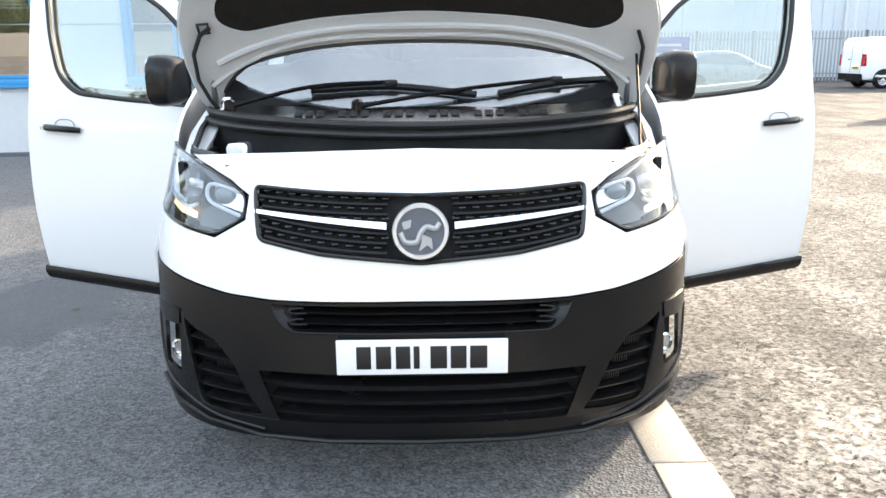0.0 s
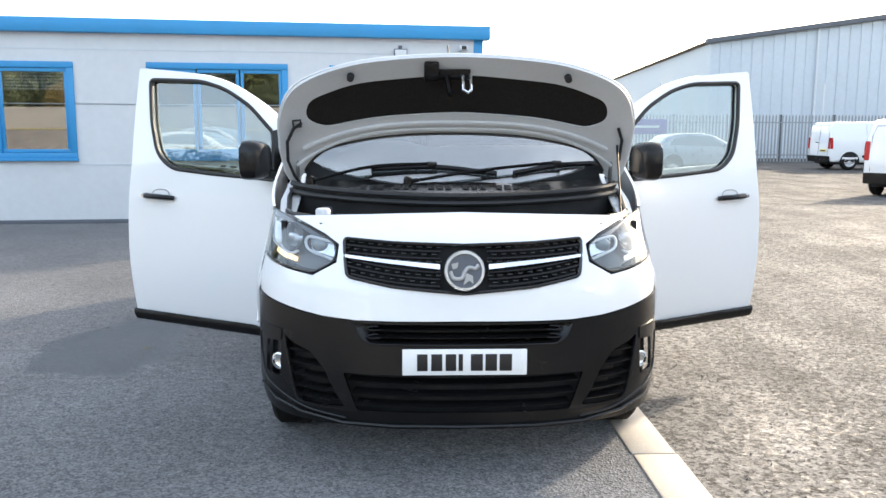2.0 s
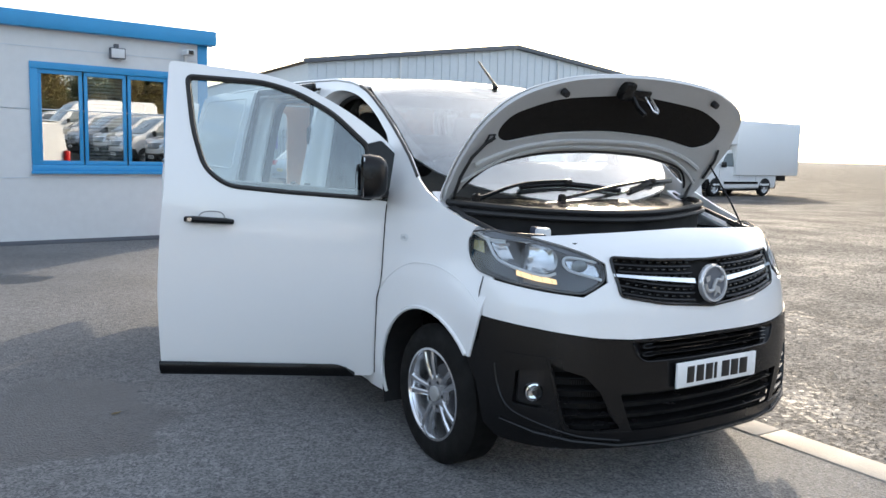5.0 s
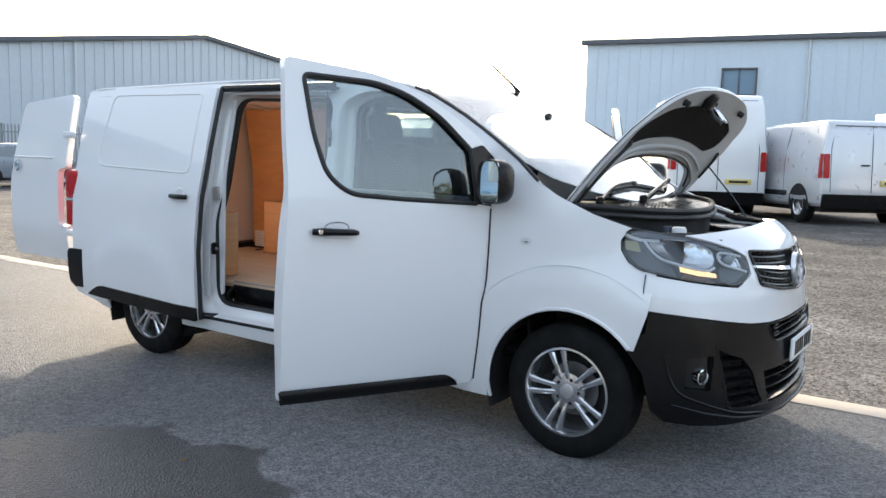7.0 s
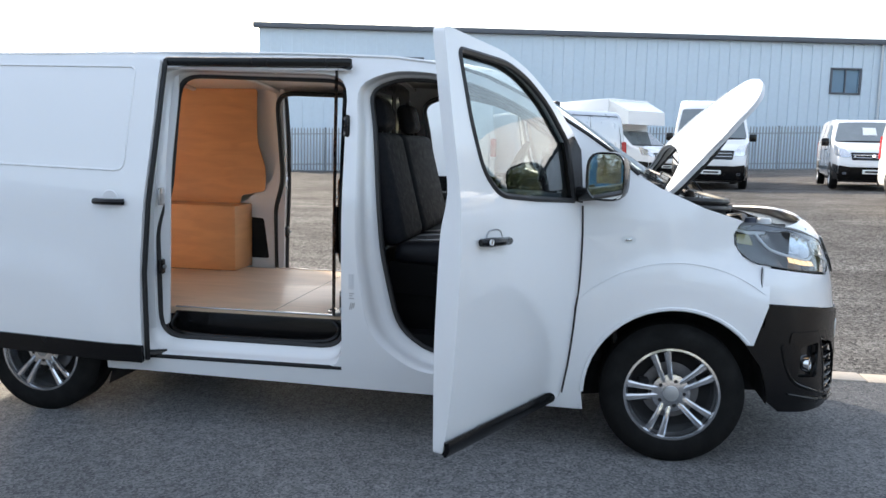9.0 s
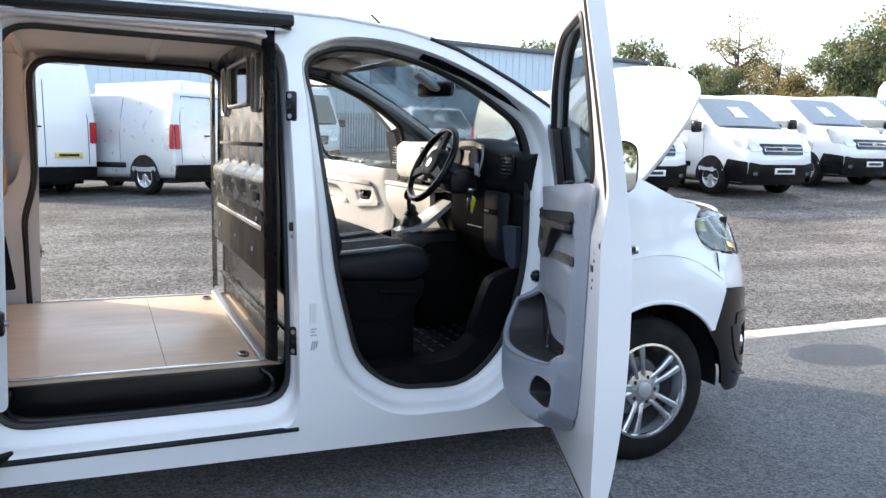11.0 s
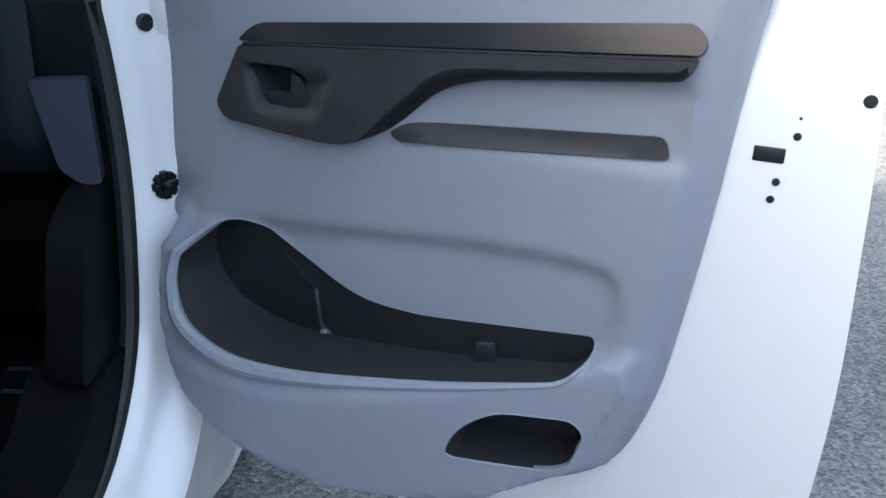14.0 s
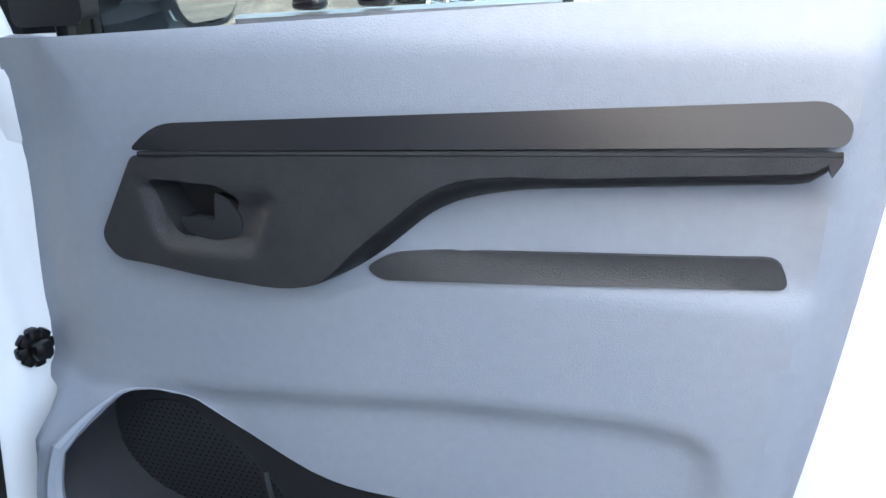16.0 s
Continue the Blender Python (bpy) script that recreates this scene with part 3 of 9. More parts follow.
# ---- ground ----
def ground_z(x, y):
    """The yard rises gently away from the tarmac."""
    k = max(sstep(1.5, 11, x), sstep(7, 20, -y - 2))
    side = sstep(16, 6, y)
    rise = 0.30 + float(np.interp(-y, [-3, 24, 43, 60], [0.0, 0.83, 1.18, 1.22]))
    return k * side * rise - 0.012


def axis(a, b, near):
    out, v = [], 0.0
    st = near
    while v < b:
        out.append(v)
        st = near if v < 24 else st * 1.25
        v += st
    out.append(b)
    neg, v, st = [], 0.0, near
    while v < -a:
        v += near if v < 24 else st * 1.25
        st = near if v < 24 else st * 1.25
        neg.append(-v)
    return sorted(neg) + out


gx, gy = axis(-900, 900, 0.8), axis(-900, 900, 0.8)
bm = bmesh.new()
grid = [[bm.verts.new((x, y, ground_z(x, y))) for x in gx] for y in gy]
for j in range(len(gy) - 1):
    for i in range(len(gx) - 1):
        bm.faces.new([grid[j][i], grid[j][i + 1], grid[j + 1][i + 1], grid[j + 1][i]])
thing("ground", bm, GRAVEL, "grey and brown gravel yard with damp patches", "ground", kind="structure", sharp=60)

bm = bmesh.new()
N = 40
rows_t = [[bm.verts.new((-32 + 32.82 * i / N, -5.12 + 15.2 * j / N, 0)) for i in range(N + 1)] for j in range(N + 1)]
for j in range(N):
    for i in range(N):
        bm.faces.new([rows_t[j][i], rows_t[j][i + 1], rows_t[j + 1][i + 1], rows_t[j + 1][i]])
thing("pavement", bm, TARMAC, "dark grey tarmac apron with damp stains", "pavement", kind="structure")

# concrete edging stones: along the gravel beside the van, and across its front
edging = tagged(new("kerb"), "flush pale concrete edging between tarmac and gravel", "kerb", kind="structure")
e_mesh = mesh_of("edging_stone", box((0, 0, 0), (0.215, 0.91, 0.12), 0.012), CONC)
e_mesh2 = mesh_of("edging_stone", box((0, 0, 0), (0.91, 0.215, 0.12), 0.012), CONC)
for i in range(24):
    ob = new("edging_stone", e_mesh)
    ob.parent = edging
    ob.location = (0.925 + 0.004 * math.sin(i * 2.1), -4.66 + 0.915 * i, -0.052 + 0.003 * math.sin(i * 1.7))
for i in range(24):
    ob = new("edging_stone", e_mesh2)
    ob.parent = edging
    ob.location = (0.58 - 0.915 * i, -5.225 + 0.004 * math.sin(i * 1.3), -0.052 + 0.003 * math.sin(i * 1.9))

# ---- office building ----
OA, OL = Vector((0.93, 9.95, 0)), math.hypot(1, 0.11)
OU, ON = Vector((-1 / OL, -0.11 / OL, 0)), Vector((-0.11 / OL, 1 / OL, 0))


def off(u, w, z):
    return OA + OU * u + ON * w + Vector((0, 0, z))


def obox(bm, u0, u1, w0, w1, z0, z1, bev=0.006):
    m = Matrix((OU, ON, Vector((0, 0, 1)))).transposed().to_4x4()
    c = off((u0 + u1) / 2, (w0 + w1) / 2, (z0 + z1) / 2)
    return box(c, (u1 - u0, w1 - w0, z1 - z0), bev, bm, m)


office = tagged(new("office_building"), "single-storey white panelled office with bright blue trim", "building", kind="structure")
WINS = [(0.62, 2.48, 1.13, 2.49, 3), (3.34, 5.40, 1.13, 2.50, 3), (6.70, 7.75, 1.13, 2.49, 1), (9.3, 11.3, 1.13, 2.49, 3), (13.0, 15.0, 1.13, 2.49, 3)]
bm = sheet([(0, -0.1), (20, -0.1), (20, 3.1), (0, 3.1)], [[(a, c), (b, c), (b, d), (a, d)] for a, b, c, d, _ in WINS], lambda u, z: off(u, 0, z), 0.6, 0.14, -ON)
part("wall", bm, CLAD, office)
bm = bmesh.new()
for z in (0.955, 1.92, 2.78):
    segs = [(0.1, 20)]
    for a, b, c, d, _ in WINS:
        if c - 0.08 < z < d + 0.08:
            segs = [s for (p, q) in segs for s in ((p, a - 0.08), (b + 0.08, q)) if s[1] - s[0] > 0.05]
    for p, q in segs:
        obox(bm, p, q, -0.006, 0.004, z - 0.008, z + 0.008, 0.002)
part("panel_joint", bm, HALLG, office)
bm = obox(bmesh.new(), -0.12, 20.2, -0.14, 0.1, 3.03, 3.25, 0.012)
part("fascia", bm, BLUEFR, office, "bright blue roof fascia")
bm = obox(bmesh.new(), -0.1, 20.2, -0.05, 6.0, 3.17, 3.22, 0.01)
part("roof", bm, DARKTRIM, office)
bm = obox(bmesh.new(), -0.02, 0.14, -0.012, 0.2, 0, 3.03, 0.006)
part("corner_trim", bm, BLUEFR, office, "bright blue corner trim")
bm = obox(bmesh.new(), -0.03, -0.015, 0.21, 6.0, -0.1, 3.15, 0.004)
part("wall", bm, CLAD, office)
bm = obox(bmesh.new(), 0.0, 20, 1.6, 1.65, 0, 3.0, 0.0)
obox(bm, 0.0, 20, 0.14, 1.6, 0.0, 0.05, 0)
part("room_wall", bm, ROOM, office, "dim interior wall")
bm = obox(bmesh.new(), 0.14, 20.0, -0.03, -0.002, -0.02, 0.06, 0.004)
part("plinth", bm, DARKTRIM, office)
for a, b, c, d, k in WINS:
    bm = bmesh.new()
    w = 0.09
    obox(bm, a - w, b + w, -0.035, 0.05, d - 0.01, d + w)
    obox(bm, a - w, b + w, -0.035, 0.05, c - w, c + 0.01)
    obox(bm, a - w, a + 0.01, -0.035, 0.05, c + 0.01, d - 0.01)
    obox(bm, b - 0.01, b + w, -0.035, 0.05, c + 0.01, d - 0.01)
    wf = part("window_frame", bm, BLUEFR, office, "bright blue window frame")
    bm = obox(bmesh.new(), a - w - 0.02, b + w + 0.02, -0.08, -0.036, c - w - 0.03, c - w + 0.01, 0.004)
    part("sill", bm, BLUEFR, wf)
    for i in range(k):
        p, q = a + (b - a) * i / k, a + (b - a) * (i + 1) / k
        bm = bmesh.new()
        obox(bm, p + 0.012, q - 0.012, -0.01, 0.04, d - 0.07, d - 0.012)
        obox(bm, p + 0.012, q - 0.012, -0.01, 0.04, c + 0.012, c + 0.07)
        obox(bm, p + 0.012, p + 0.06, -0.01, 0.04, c + 0.07, d - 0.07)
        obox(bm, q - 0.06, q - 0.012, -0.01, 0.04, c + 0.07, d - 0.07)
        part("casement", bm, BLUEFR, wf)
        g = part("pane", obox(bmesh.new(), p + 0.055, q - 0.055, 0.01, 0.016, c + 0.06, d - 0.06, 0), OFFGLASS, wf)
        g.visible_shadow = False
        if (i + int(a)) % 3 == 1 or k == 1:
            bm = bmesh.new()
            for s in range(int((d - c) / 0.05) if k > 1 else 6):
                obox(bm, p + 0.06, q - 0.06, 0.05, 0.07, d - 0.10 - 0.05 * s, d - 0.07 - 0.05 * s, 0)
            part("blind", bm, LABELW, wf, "pale slatted window blind")

# floodlight and camera on the office wall
fl = empty("floodlight", "small grey floodlight under the blue fascia", "lamp")
bm = obox(bmesh.new(), 1.28, 1.50, -0.12, -0.04, 2.70, 2.86, 0.01)
part("housing", bm, DARKTRIM, fl)
part("lens", obox(bmesh.new(), 1.295, 1.485, -0.126, -0.119, 2.715, 2.845, 0.002), LABELW, fl)
part("bracket", obox(bmesh.new(), 1.36, 1.42, -0.06, 0.0, 2.84, 2.92, 0.004), DARKTRIM, fl)
cc = empty("security_camera", "white dome-ended security camera on the office wall", "camera")
part("housing", obox(bmesh.new(), 0.28, 0.42, -0.28, -0.04, 2.84, 2.92, 0.02), LABELW, cc)
part("bracket", obox(bmesh.new(), 0.33, 0.37, -0.06, 0.0, 2.74, 2.86, 0.004), LABELW, cc)
part("lens", obox(bmesh.new(), 0.31, 0.39, -0.286, -0.279, 2.85, 2.91, 0.004), BLACKGL, cc)

# traffic cone by the office corner
cone = empty("traffic_cone", "orange traffic cone with a white reflective band", "cone")
cp = Matrix.Translation((0.62, 9.55, 0))
part("base", box((0.62, 9.55, 0.02), (0.36, 0.36, 0.04), 0.012), CONE_O, cone)
part("lower_body", lathe([(0.15, 0.04), (0.118, 0.22)], 20, cp), CONE_O, cone)
part("band", lathe([(0.1185, 0.22), (0.079, 0.44)], 20, cp), CONE_W, cone, "white reflective band")
part("upper_body", lathe([(0.079, 0.44), (0.035, 0.68), (0.028, 0.70), (0, 0.70)], 20, cp), CONE_O, cone)

# ---- far halls ----
def hall_wall(p0, p1, eave, apex, name, label, material, wins, rib=0.6, depth=40, base=0.0):
    """A clad hall: front wall from p0 to p1 with upright ribs; apex above eave makes a gable."""
    p0, p1 = Vector((*p0, base)), Vector((*p1, base))
    u = (p1 - p0)
    Lw = u.length
    u.normalize()
    n = Vector((-u.y, u.x, 0))
    if n.dot(p0) < 0:
        n = -n
    at = lambda a, w, z: p0 + u * a + n * w + Vector((0, 0, z))
    h = tagged(new(name), label, "building", kind="structure")
    prof = [(0, -0.5), (Lw, -0.5), (Lw, eave), (0, eave)] if apex <= eave else [(0, -0.5), (Lw, -0.5), (Lw, eave), (Lw / 2, apex), (0, eave)]
    bm = sheet(prof, [[(a, c), (b, c), (b, d), (a, d)] for a, b, c, d in wins], lambda a, z: at(a, 0, z), 3.0, 0.2, -n)
    top = lambda a: eave if apex <= eave else eave + (apex - eave) * (1 - abs(a - Lw / 2) / (Lw / 2))
    part("wall", bm, material, h)
    bm = bmesh.new()
    m = Matrix((u, n, Vector((0, 0, 1)))).transposed().to_4x4()
    a = rib
    while a < Lw:
        spans = [(0, top(a))]
        for wa, wb, wc, wd in wins:
            if wa - 0.12 < a < wb + 0.12:
                spans = [(0, wc - 0.12), (wd + 0.12, top(a))]
        for z0, z1 in spans:
            box(at(a, -0.03, (z0 + z1) / 2), (0.10, 0.06, z1 - z0), 0.0, bm, m)
        a += rib
    tagged(part("ribs", bm, material, h), kind="stuff")
    bm = bmesh.new()
    pts = [(-0.3, eave), (Lw + 0.3, eave)] if apex <= eave else [(-0.3, eave), (Lw / 2, apex), (Lw + 0.3, eave)]
    for (a0, z0), (a1, z1) in zip(pts, pts[1:]):
        ln = math.hypot(a1 - a0, z1 - z0)
        rot = m @ Matrix.Rotation(-math.atan2(z1 - z0, a1 - a0), 4, 'Y')
        box(at((a0 + a1) / 2, -0.12, (z0 + z1) / 2 + 0.1), (ln, 0.4, 0.28), 0.03, bm, rot)
    part("roof_trim", bm, DARKTRIM, h)
    for s, a in ((0, 0.0), (1, Lw)):
        bm = sheet([(0.2, -0.5), (depth, -0.5), (depth, eave), (0.2, eave)], [], lambda w, z, a=a: at(a, w, z), 8, 0.2, u if s else -u)
        part("wall", bm, material, h)
    bm = bmesh.new()
    ring = [at(a, 0.2, z + 0.1) for a, z in pts] + [at(a, depth, z + 0.1) for a, z in pts[::-1]]
    k = len(pts)
    vs = [bm.verts.new(p) for p in ring]
    for i in range(k - 1):
        bm.faces.new([vs[i], vs[i + 1], vs[2 * k - 2 - i], vs[2 * k - 1 - i]])
    part("roof", bm, DARKTRIM, h)
    for wa, wb, wc, wd in wins:
        bm = bmesh.new()
        for q in ((wa - 0.1, wa, wc, wd), (wb, wb + 0.1, wc, wd), (wa - 0.1, wb + 0.1, wd, wd + 0.1), (wa - 0.1, wb + 0.1, wc - 0.1, wc)):
            box(at((q[0] + q[1]) / 2, -0.02, (q[2] + q[3]) / 2), (q[1] - q[0], 0.16, q[3] - q[2]), 0.01, bm, m)
        wf = part("window", bm, DARKTRIM, h)
        part("pane", box(at((wa + wb) / 2, 0.06, (wc + wd) / 2), (wb - wa, 0.02, wd - wc), 0, None, m), HALLPANE, wf)
        part("mullion", box(at((wa + wb) / 2, 0.0, (wc + wd) / 2), (0.07, 0.08, wd - wc), 0.005, None, m), DARKTRIM, wf)
    for a in (Lw * 0.205, Lw * 0.62):
        part("downpipe", tube([at(a, -0.12, 0), at(a, -0.12, top(a))], 0.07, 8), CLAD, h)
    return h


hall_wall((16.7, 42.9), (45.7, 40.5), 6.5, 8.5, "gabled_hall", "pale grey gabled industrial hall with small windows", HALLG,
          [(20.3, 22.0, 4.0, 5.4), (25.0, 26.6, 4.0, 5.4)])
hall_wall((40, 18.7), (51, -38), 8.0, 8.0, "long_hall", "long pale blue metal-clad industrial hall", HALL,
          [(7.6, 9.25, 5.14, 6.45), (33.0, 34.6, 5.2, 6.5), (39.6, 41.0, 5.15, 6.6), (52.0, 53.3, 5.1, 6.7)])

# loose stones on the gravel beside the edging
rng = random.Random(3)
verts, faces = [], []
for i in range(4000):
    x, y = 1.06 + abs(rng.gauss(0, 1.9)), rng.uniform(-4.8, 5.5)
    if rng.random() < 0.2:
        x, y = rng.uniform(-6, 1.0), -5.36 - abs(rng.gauss(0, 1.4))
    r = 0.003 + 0.006 * rng.random() ** 2.5
    z = ground_z(x, y) + r * 0.3
    q = Euler((rng.uniform(0, 3), rng.uniform(0, 3), rng.uniform(0, 6))).to_matrix()
    b = len(verts)
    for a in ((1.4, 0, 0), (-1.3, 0.2, 0), (0, 0.9, 0.1), (0.1, -0.8, 0), (0, 0.1, 0.75), (0.1, 0, -0.7)):
        verts.append(tuple(Vector((x, y, z)) + q @ (Vector(a) * r * rng.uniform(0.75, 1.2))))
    for f in ((0, 2, 4), (2, 1, 4), (1, 3, 4), (3, 0, 4), (2, 0, 5), (1, 2, 5), (3, 1, 5), (0, 3, 5)):
        faces.append(tuple(b + k for k in f))
me = bpy.data.meshes.new("gravel_stones")
me.from_pydata(verts, [], faces)
me.materials.append(leaf_mat("grey_stone", (0.30, 0.285, 0.265)))
tagged(new("gravel_stones", me), "loose grey stones scattered on gravel", "gravel", kind="stuff")
for i, (x, y, a) in enumerate(((-2.08, 1.42, 0.4), (-3.1, 4.6, 2.1), (-1.7, -2.2, 1.1), (0.45, -1.9, 4.0))):
    lf = sheet(rounded([(-0.035, 0.0, 0.01), (-0.005, 0.018, 0.02), (0.035, 0.0, 0.005), (-0.005, -0.018, 0.02)], 0.01), [], lambda u, v, x=x, y=y, a=a: (x + u * math.cos(a) - v * math.sin(a), y + u * math.sin(a) + v * math.cos(a), 0.004 + 3.0 * v * v + 2.0 * u * u), 0.012, 0.001, (0, 0, 1))
    thing("fallen_leaf", lf, LEAF_Y, "small fallen yellow leaf on tarmac", "leaf", "fallen leaves")

# ================= the van =================
van = empty("panel_van", "white panel van with its doors and bonnet open, parked on tarmac", "van")
WID = [(0.15, 0.905), (0.3, 0.94), (0.5, 0.957), (0.8, 0.962), (1.06, 0.953), (1.2, 0.94), (1.4, 0.902), (1.6, 0.862), (1.8, 0.815), (1.95, 0.765)]


def half(y, z):
    """Half the body's width."""
    w = smooth(z, WID)
    k = 0.10 + 0.24 * sstep(0.8, 1.1, z)
    flare = 0.018 * (sstep(0.665, 0.60, math.hypot(y, z - 0.335)) + sstep(0.60, 0.50, math.hypot(y - 3.275, z - 0.335)))
    return w - k * max(0.0, 0.15 - y) ** 2 + flare


def on_side(s, push=0.0):
    return lambda y, z: (s * (half(y, z) + push), y, z)


ZTOP = [(-0.3, 1.155), (-0.1, 1.215), (0.1, 1.30), (0.18, 1.346), (0.3, 1.45), (0.5, 1.585), (0.7, 1.70), (0.9, 1.80), (1.1, 1.865), (1.4, 1.90), (1.9, 1.915), (2.6, 1.917), (4.0, 1.90), (4.2, 1.87)]
ZMID = [(-0.3, 1.20), (-0.12, 1.225), (0.12, 1.384), (0.5, 1.64), (0.836, 1.862), (0.95, 1.895), (1.1, 1.915), (1.5, 1.938), (2.6, 1.945), (4.0, 1.93), (4.2, 1.90)]


def top_z(x, y):
    e, c = interp(y, ZTOP), interp(y, ZMID)
    xe = half(y, e)
    return e + (c - e) * (1 - min(1.0, abs(x) / xe) ** 2.6)


def arch(cy, cz, r, a0, a1, n=14):
    return [(cy + r * math.cos(radians(a0 + (a1 - a0) * i / n)), cz + r * math.sin(radians(a0 + (a1 - a0) * i / n))) for i in range(n + 1)]


FD_OPEN = [(1.50, 1.56, 0.05), (1.535, 1.74, 0.09), (1.40, 1.80, 0.08), (1.22, 1.80, 0.1), (1.02, 1.755, 0.1), (0.80, 1.66, 0.1), (0.60, 1.52, 0.05), (0.565, 1.40, 0.06), (0.585, 1.20, 0.05), (0.60, 0.92, 0.1), (0.68, 0.60, 0.12), (0.86, 0.425, 0.12), (1.18, 0.44, 0.1), (1.34, 0.56, 0.1), (1.43, 0.92, 0.1)]
FD_SKIN = [(1.55, 1.56, 0.05), (1.57, 1.76, 0.09), (1.40, 1.83, 0.08), (1.22, 1.825, 0.1), (1.02, 1.785, 0.1), (0.79, 1.69, 0.1), (0.57, 1.55, 0.05), (0.52, 1.40, 0.06), (0.525, 1.20, 0.05), (0.53, 0.92, 0.1), (0.58, 0.60, 0.12), (0.82, 0.355, 0.12), (1.22, 0.36, 0.1), (1.46, 0.52, 0.12), (1.53, 0.92, 0.1)]
SD_OPEN = [(1.61, 0.438, 0.12), (2.62, 0.438, 0.12), (2.63, 1.00, 0.06), (2.57, 1.20, 0.08), (2.57, 1.81, 0.12), (1.63, 1.79, 0.12)]
SIDE = ([(-0.345, 0.60), (-0.40, 0.78), (-0.41, 0.962), (-0.35, 0.966), (-0.28, 1.0), (-0.24, 1.055), (-0.235, 1.10), (-0.26, 1.145), (-0.28, 1.160)]
        + [(y, z) for y, z in ZTOP if -0.25 < y < 4.15] + [(4.13, 1.87), (4.14, 1.0), (4.14, 0.62), (4.12, 0.36), (3.72, 0.28)]
        + arch(3.275, 0.335, 0.415, -8, 188, 16) + [(2.6, 0.27), (1.5, 0.255), (0.44, 0.24)] + arch(0, 0.335, 0.42, -13, 141, 14))
def even(loop, k):
    """k points at even steps round a closed loop, from its first point."""
    P = np.array([*loop, loop[0]])
    d = np.concatenate([[0], np.cumsum(np.hypot(*np.diff(P, axis=0).T))])
    t = np.linspace(0, d[-1], k, endpoint=False)
    return list(zip(np.interp(t, d, P[:, 0]).tolist(), np.interp(t, d, P[:, 1]).tolist()))


for s in (-1, 1):
    fo, so = rounded(FD_OPEN, 0.08), rounded(SD_OPEN, 0.1)
    fo_o = rounded(FD_SKIN, 0.08)
    so_o = [(2.10 + (y - 2.10) * (1.10 if y > 2.1 else 1.03), 1.15 + (z - 1.15) * (1.128 if z < 1.15 else 1.03)) for y, z in so]
    bm = sheet(SIDE, [fo_o, so_o], on_side(s), 0.07, 0.012, lambda p, s=s: (s, 0, 0))
    part("body_side", bm, WHITE, van, "glossy white body side with open door apertures")
    # sloping jambs and door seals at their inner edge
    for loop, inner, dep in ((fo_o, fo, 0.14), (so_o, so, 0.13)):
        k = 180
        la, lb = even(loop, k), even(inner, k)
        bm = bmesh.new()
        rings = [[bm.verts.new((s * (half(y, z) - dd * dep), y + (y2 - y) * lat, z + (z2 - z) * lat)) for (y, z), (y2, z2) in zip(la, lb)]
                 for lat, dd in ((0, 0.014), (0.05, 0.03), (0.12, 0.07), (0.20, 0.14), (0.28, 0.25), (0.34, 0.38), (0.42, 0.47), (0.55, 0.53), (0.70, 0.58), (0.84, 0.66), (0.94, 0.80), (1.0, 1.0))]
        for A, B in zip(rings, rings[1:]):
            for i in range(k):
                bm.faces.new([A[i], A[(i + 1) % k], B[(i + 1) % k], B[i]])
        part("door_jamb", bm, WHITE, van, sharp=70)
        lip = bmesh.new()
        ra = [lip.verts.new((s * (half(y, z) - dep), y, z)) for y, z in lb]
        rb = [lip.verts.new((s * (half(y, z) - dep - (0.06 if dep == 0.14 else 0.03)), y, z)) for y, z in lb]
        for i in range(k):
            lip.faces.new([ra[i], ra[(i + 1) % k], rb[(i + 1) % k], rb[i]])
        part("jamb_trim", lip, CABBLACK if dep == 0.14 else RUBBER, van)
        sl = [(s * (half(y, z) - dep + 0.012), y, z) for y, z in lb]
        part("door_seal", tube(sl, 0.017, 8, True), RUBBER, van, "black rubber door seal")
    # wheel wells
    for cy in (0.0, 3.275):
        bm = bmesh.new()
        A = arch(cy, 0.335, 0.435, -20, 200 if cy else 184, 20)
        r1 = [bm.verts.new((s * (0.955 - 0.075 * sstep(-0.15, -0.36, y) if cy == 0 else 0.945), y, z)) for y, z in A]
        r2 = [bm.verts.new((s * 0.52, y, z)) for y, z in A]
        for i in range(len(A) - 1):
            bm.faces.new([r1[i], r1[i + 1], r2[i + 1], r2[i]])
        bm.faces.new(r2)
        part("wheel_well", bm, DARK, van)
        lip = [(s * (half(y, z) + 0.002), y, z) for y, z in arch(cy, 0.335, 0.42 if cy == 0 else 0.415, 0, 180 if cy else 140, 18)]
        part("arch_lip", tube(lip, 0.010, 6), WHITE, van)

for s in (-1, 1):
    part("arch_crease", tube([(s * (half(0.63 * math.cos(a), 0.335 + 0.63 * math.sin(a)) + 0.0005), 0.63 * math.cos(a), 0.335 + 0.63 * math.sin(a)) for a in np.radians(np.linspace(38, 128, 24))], [0.0008] + [0.002] * 22 + [0.0008], 6), WHITE, van)

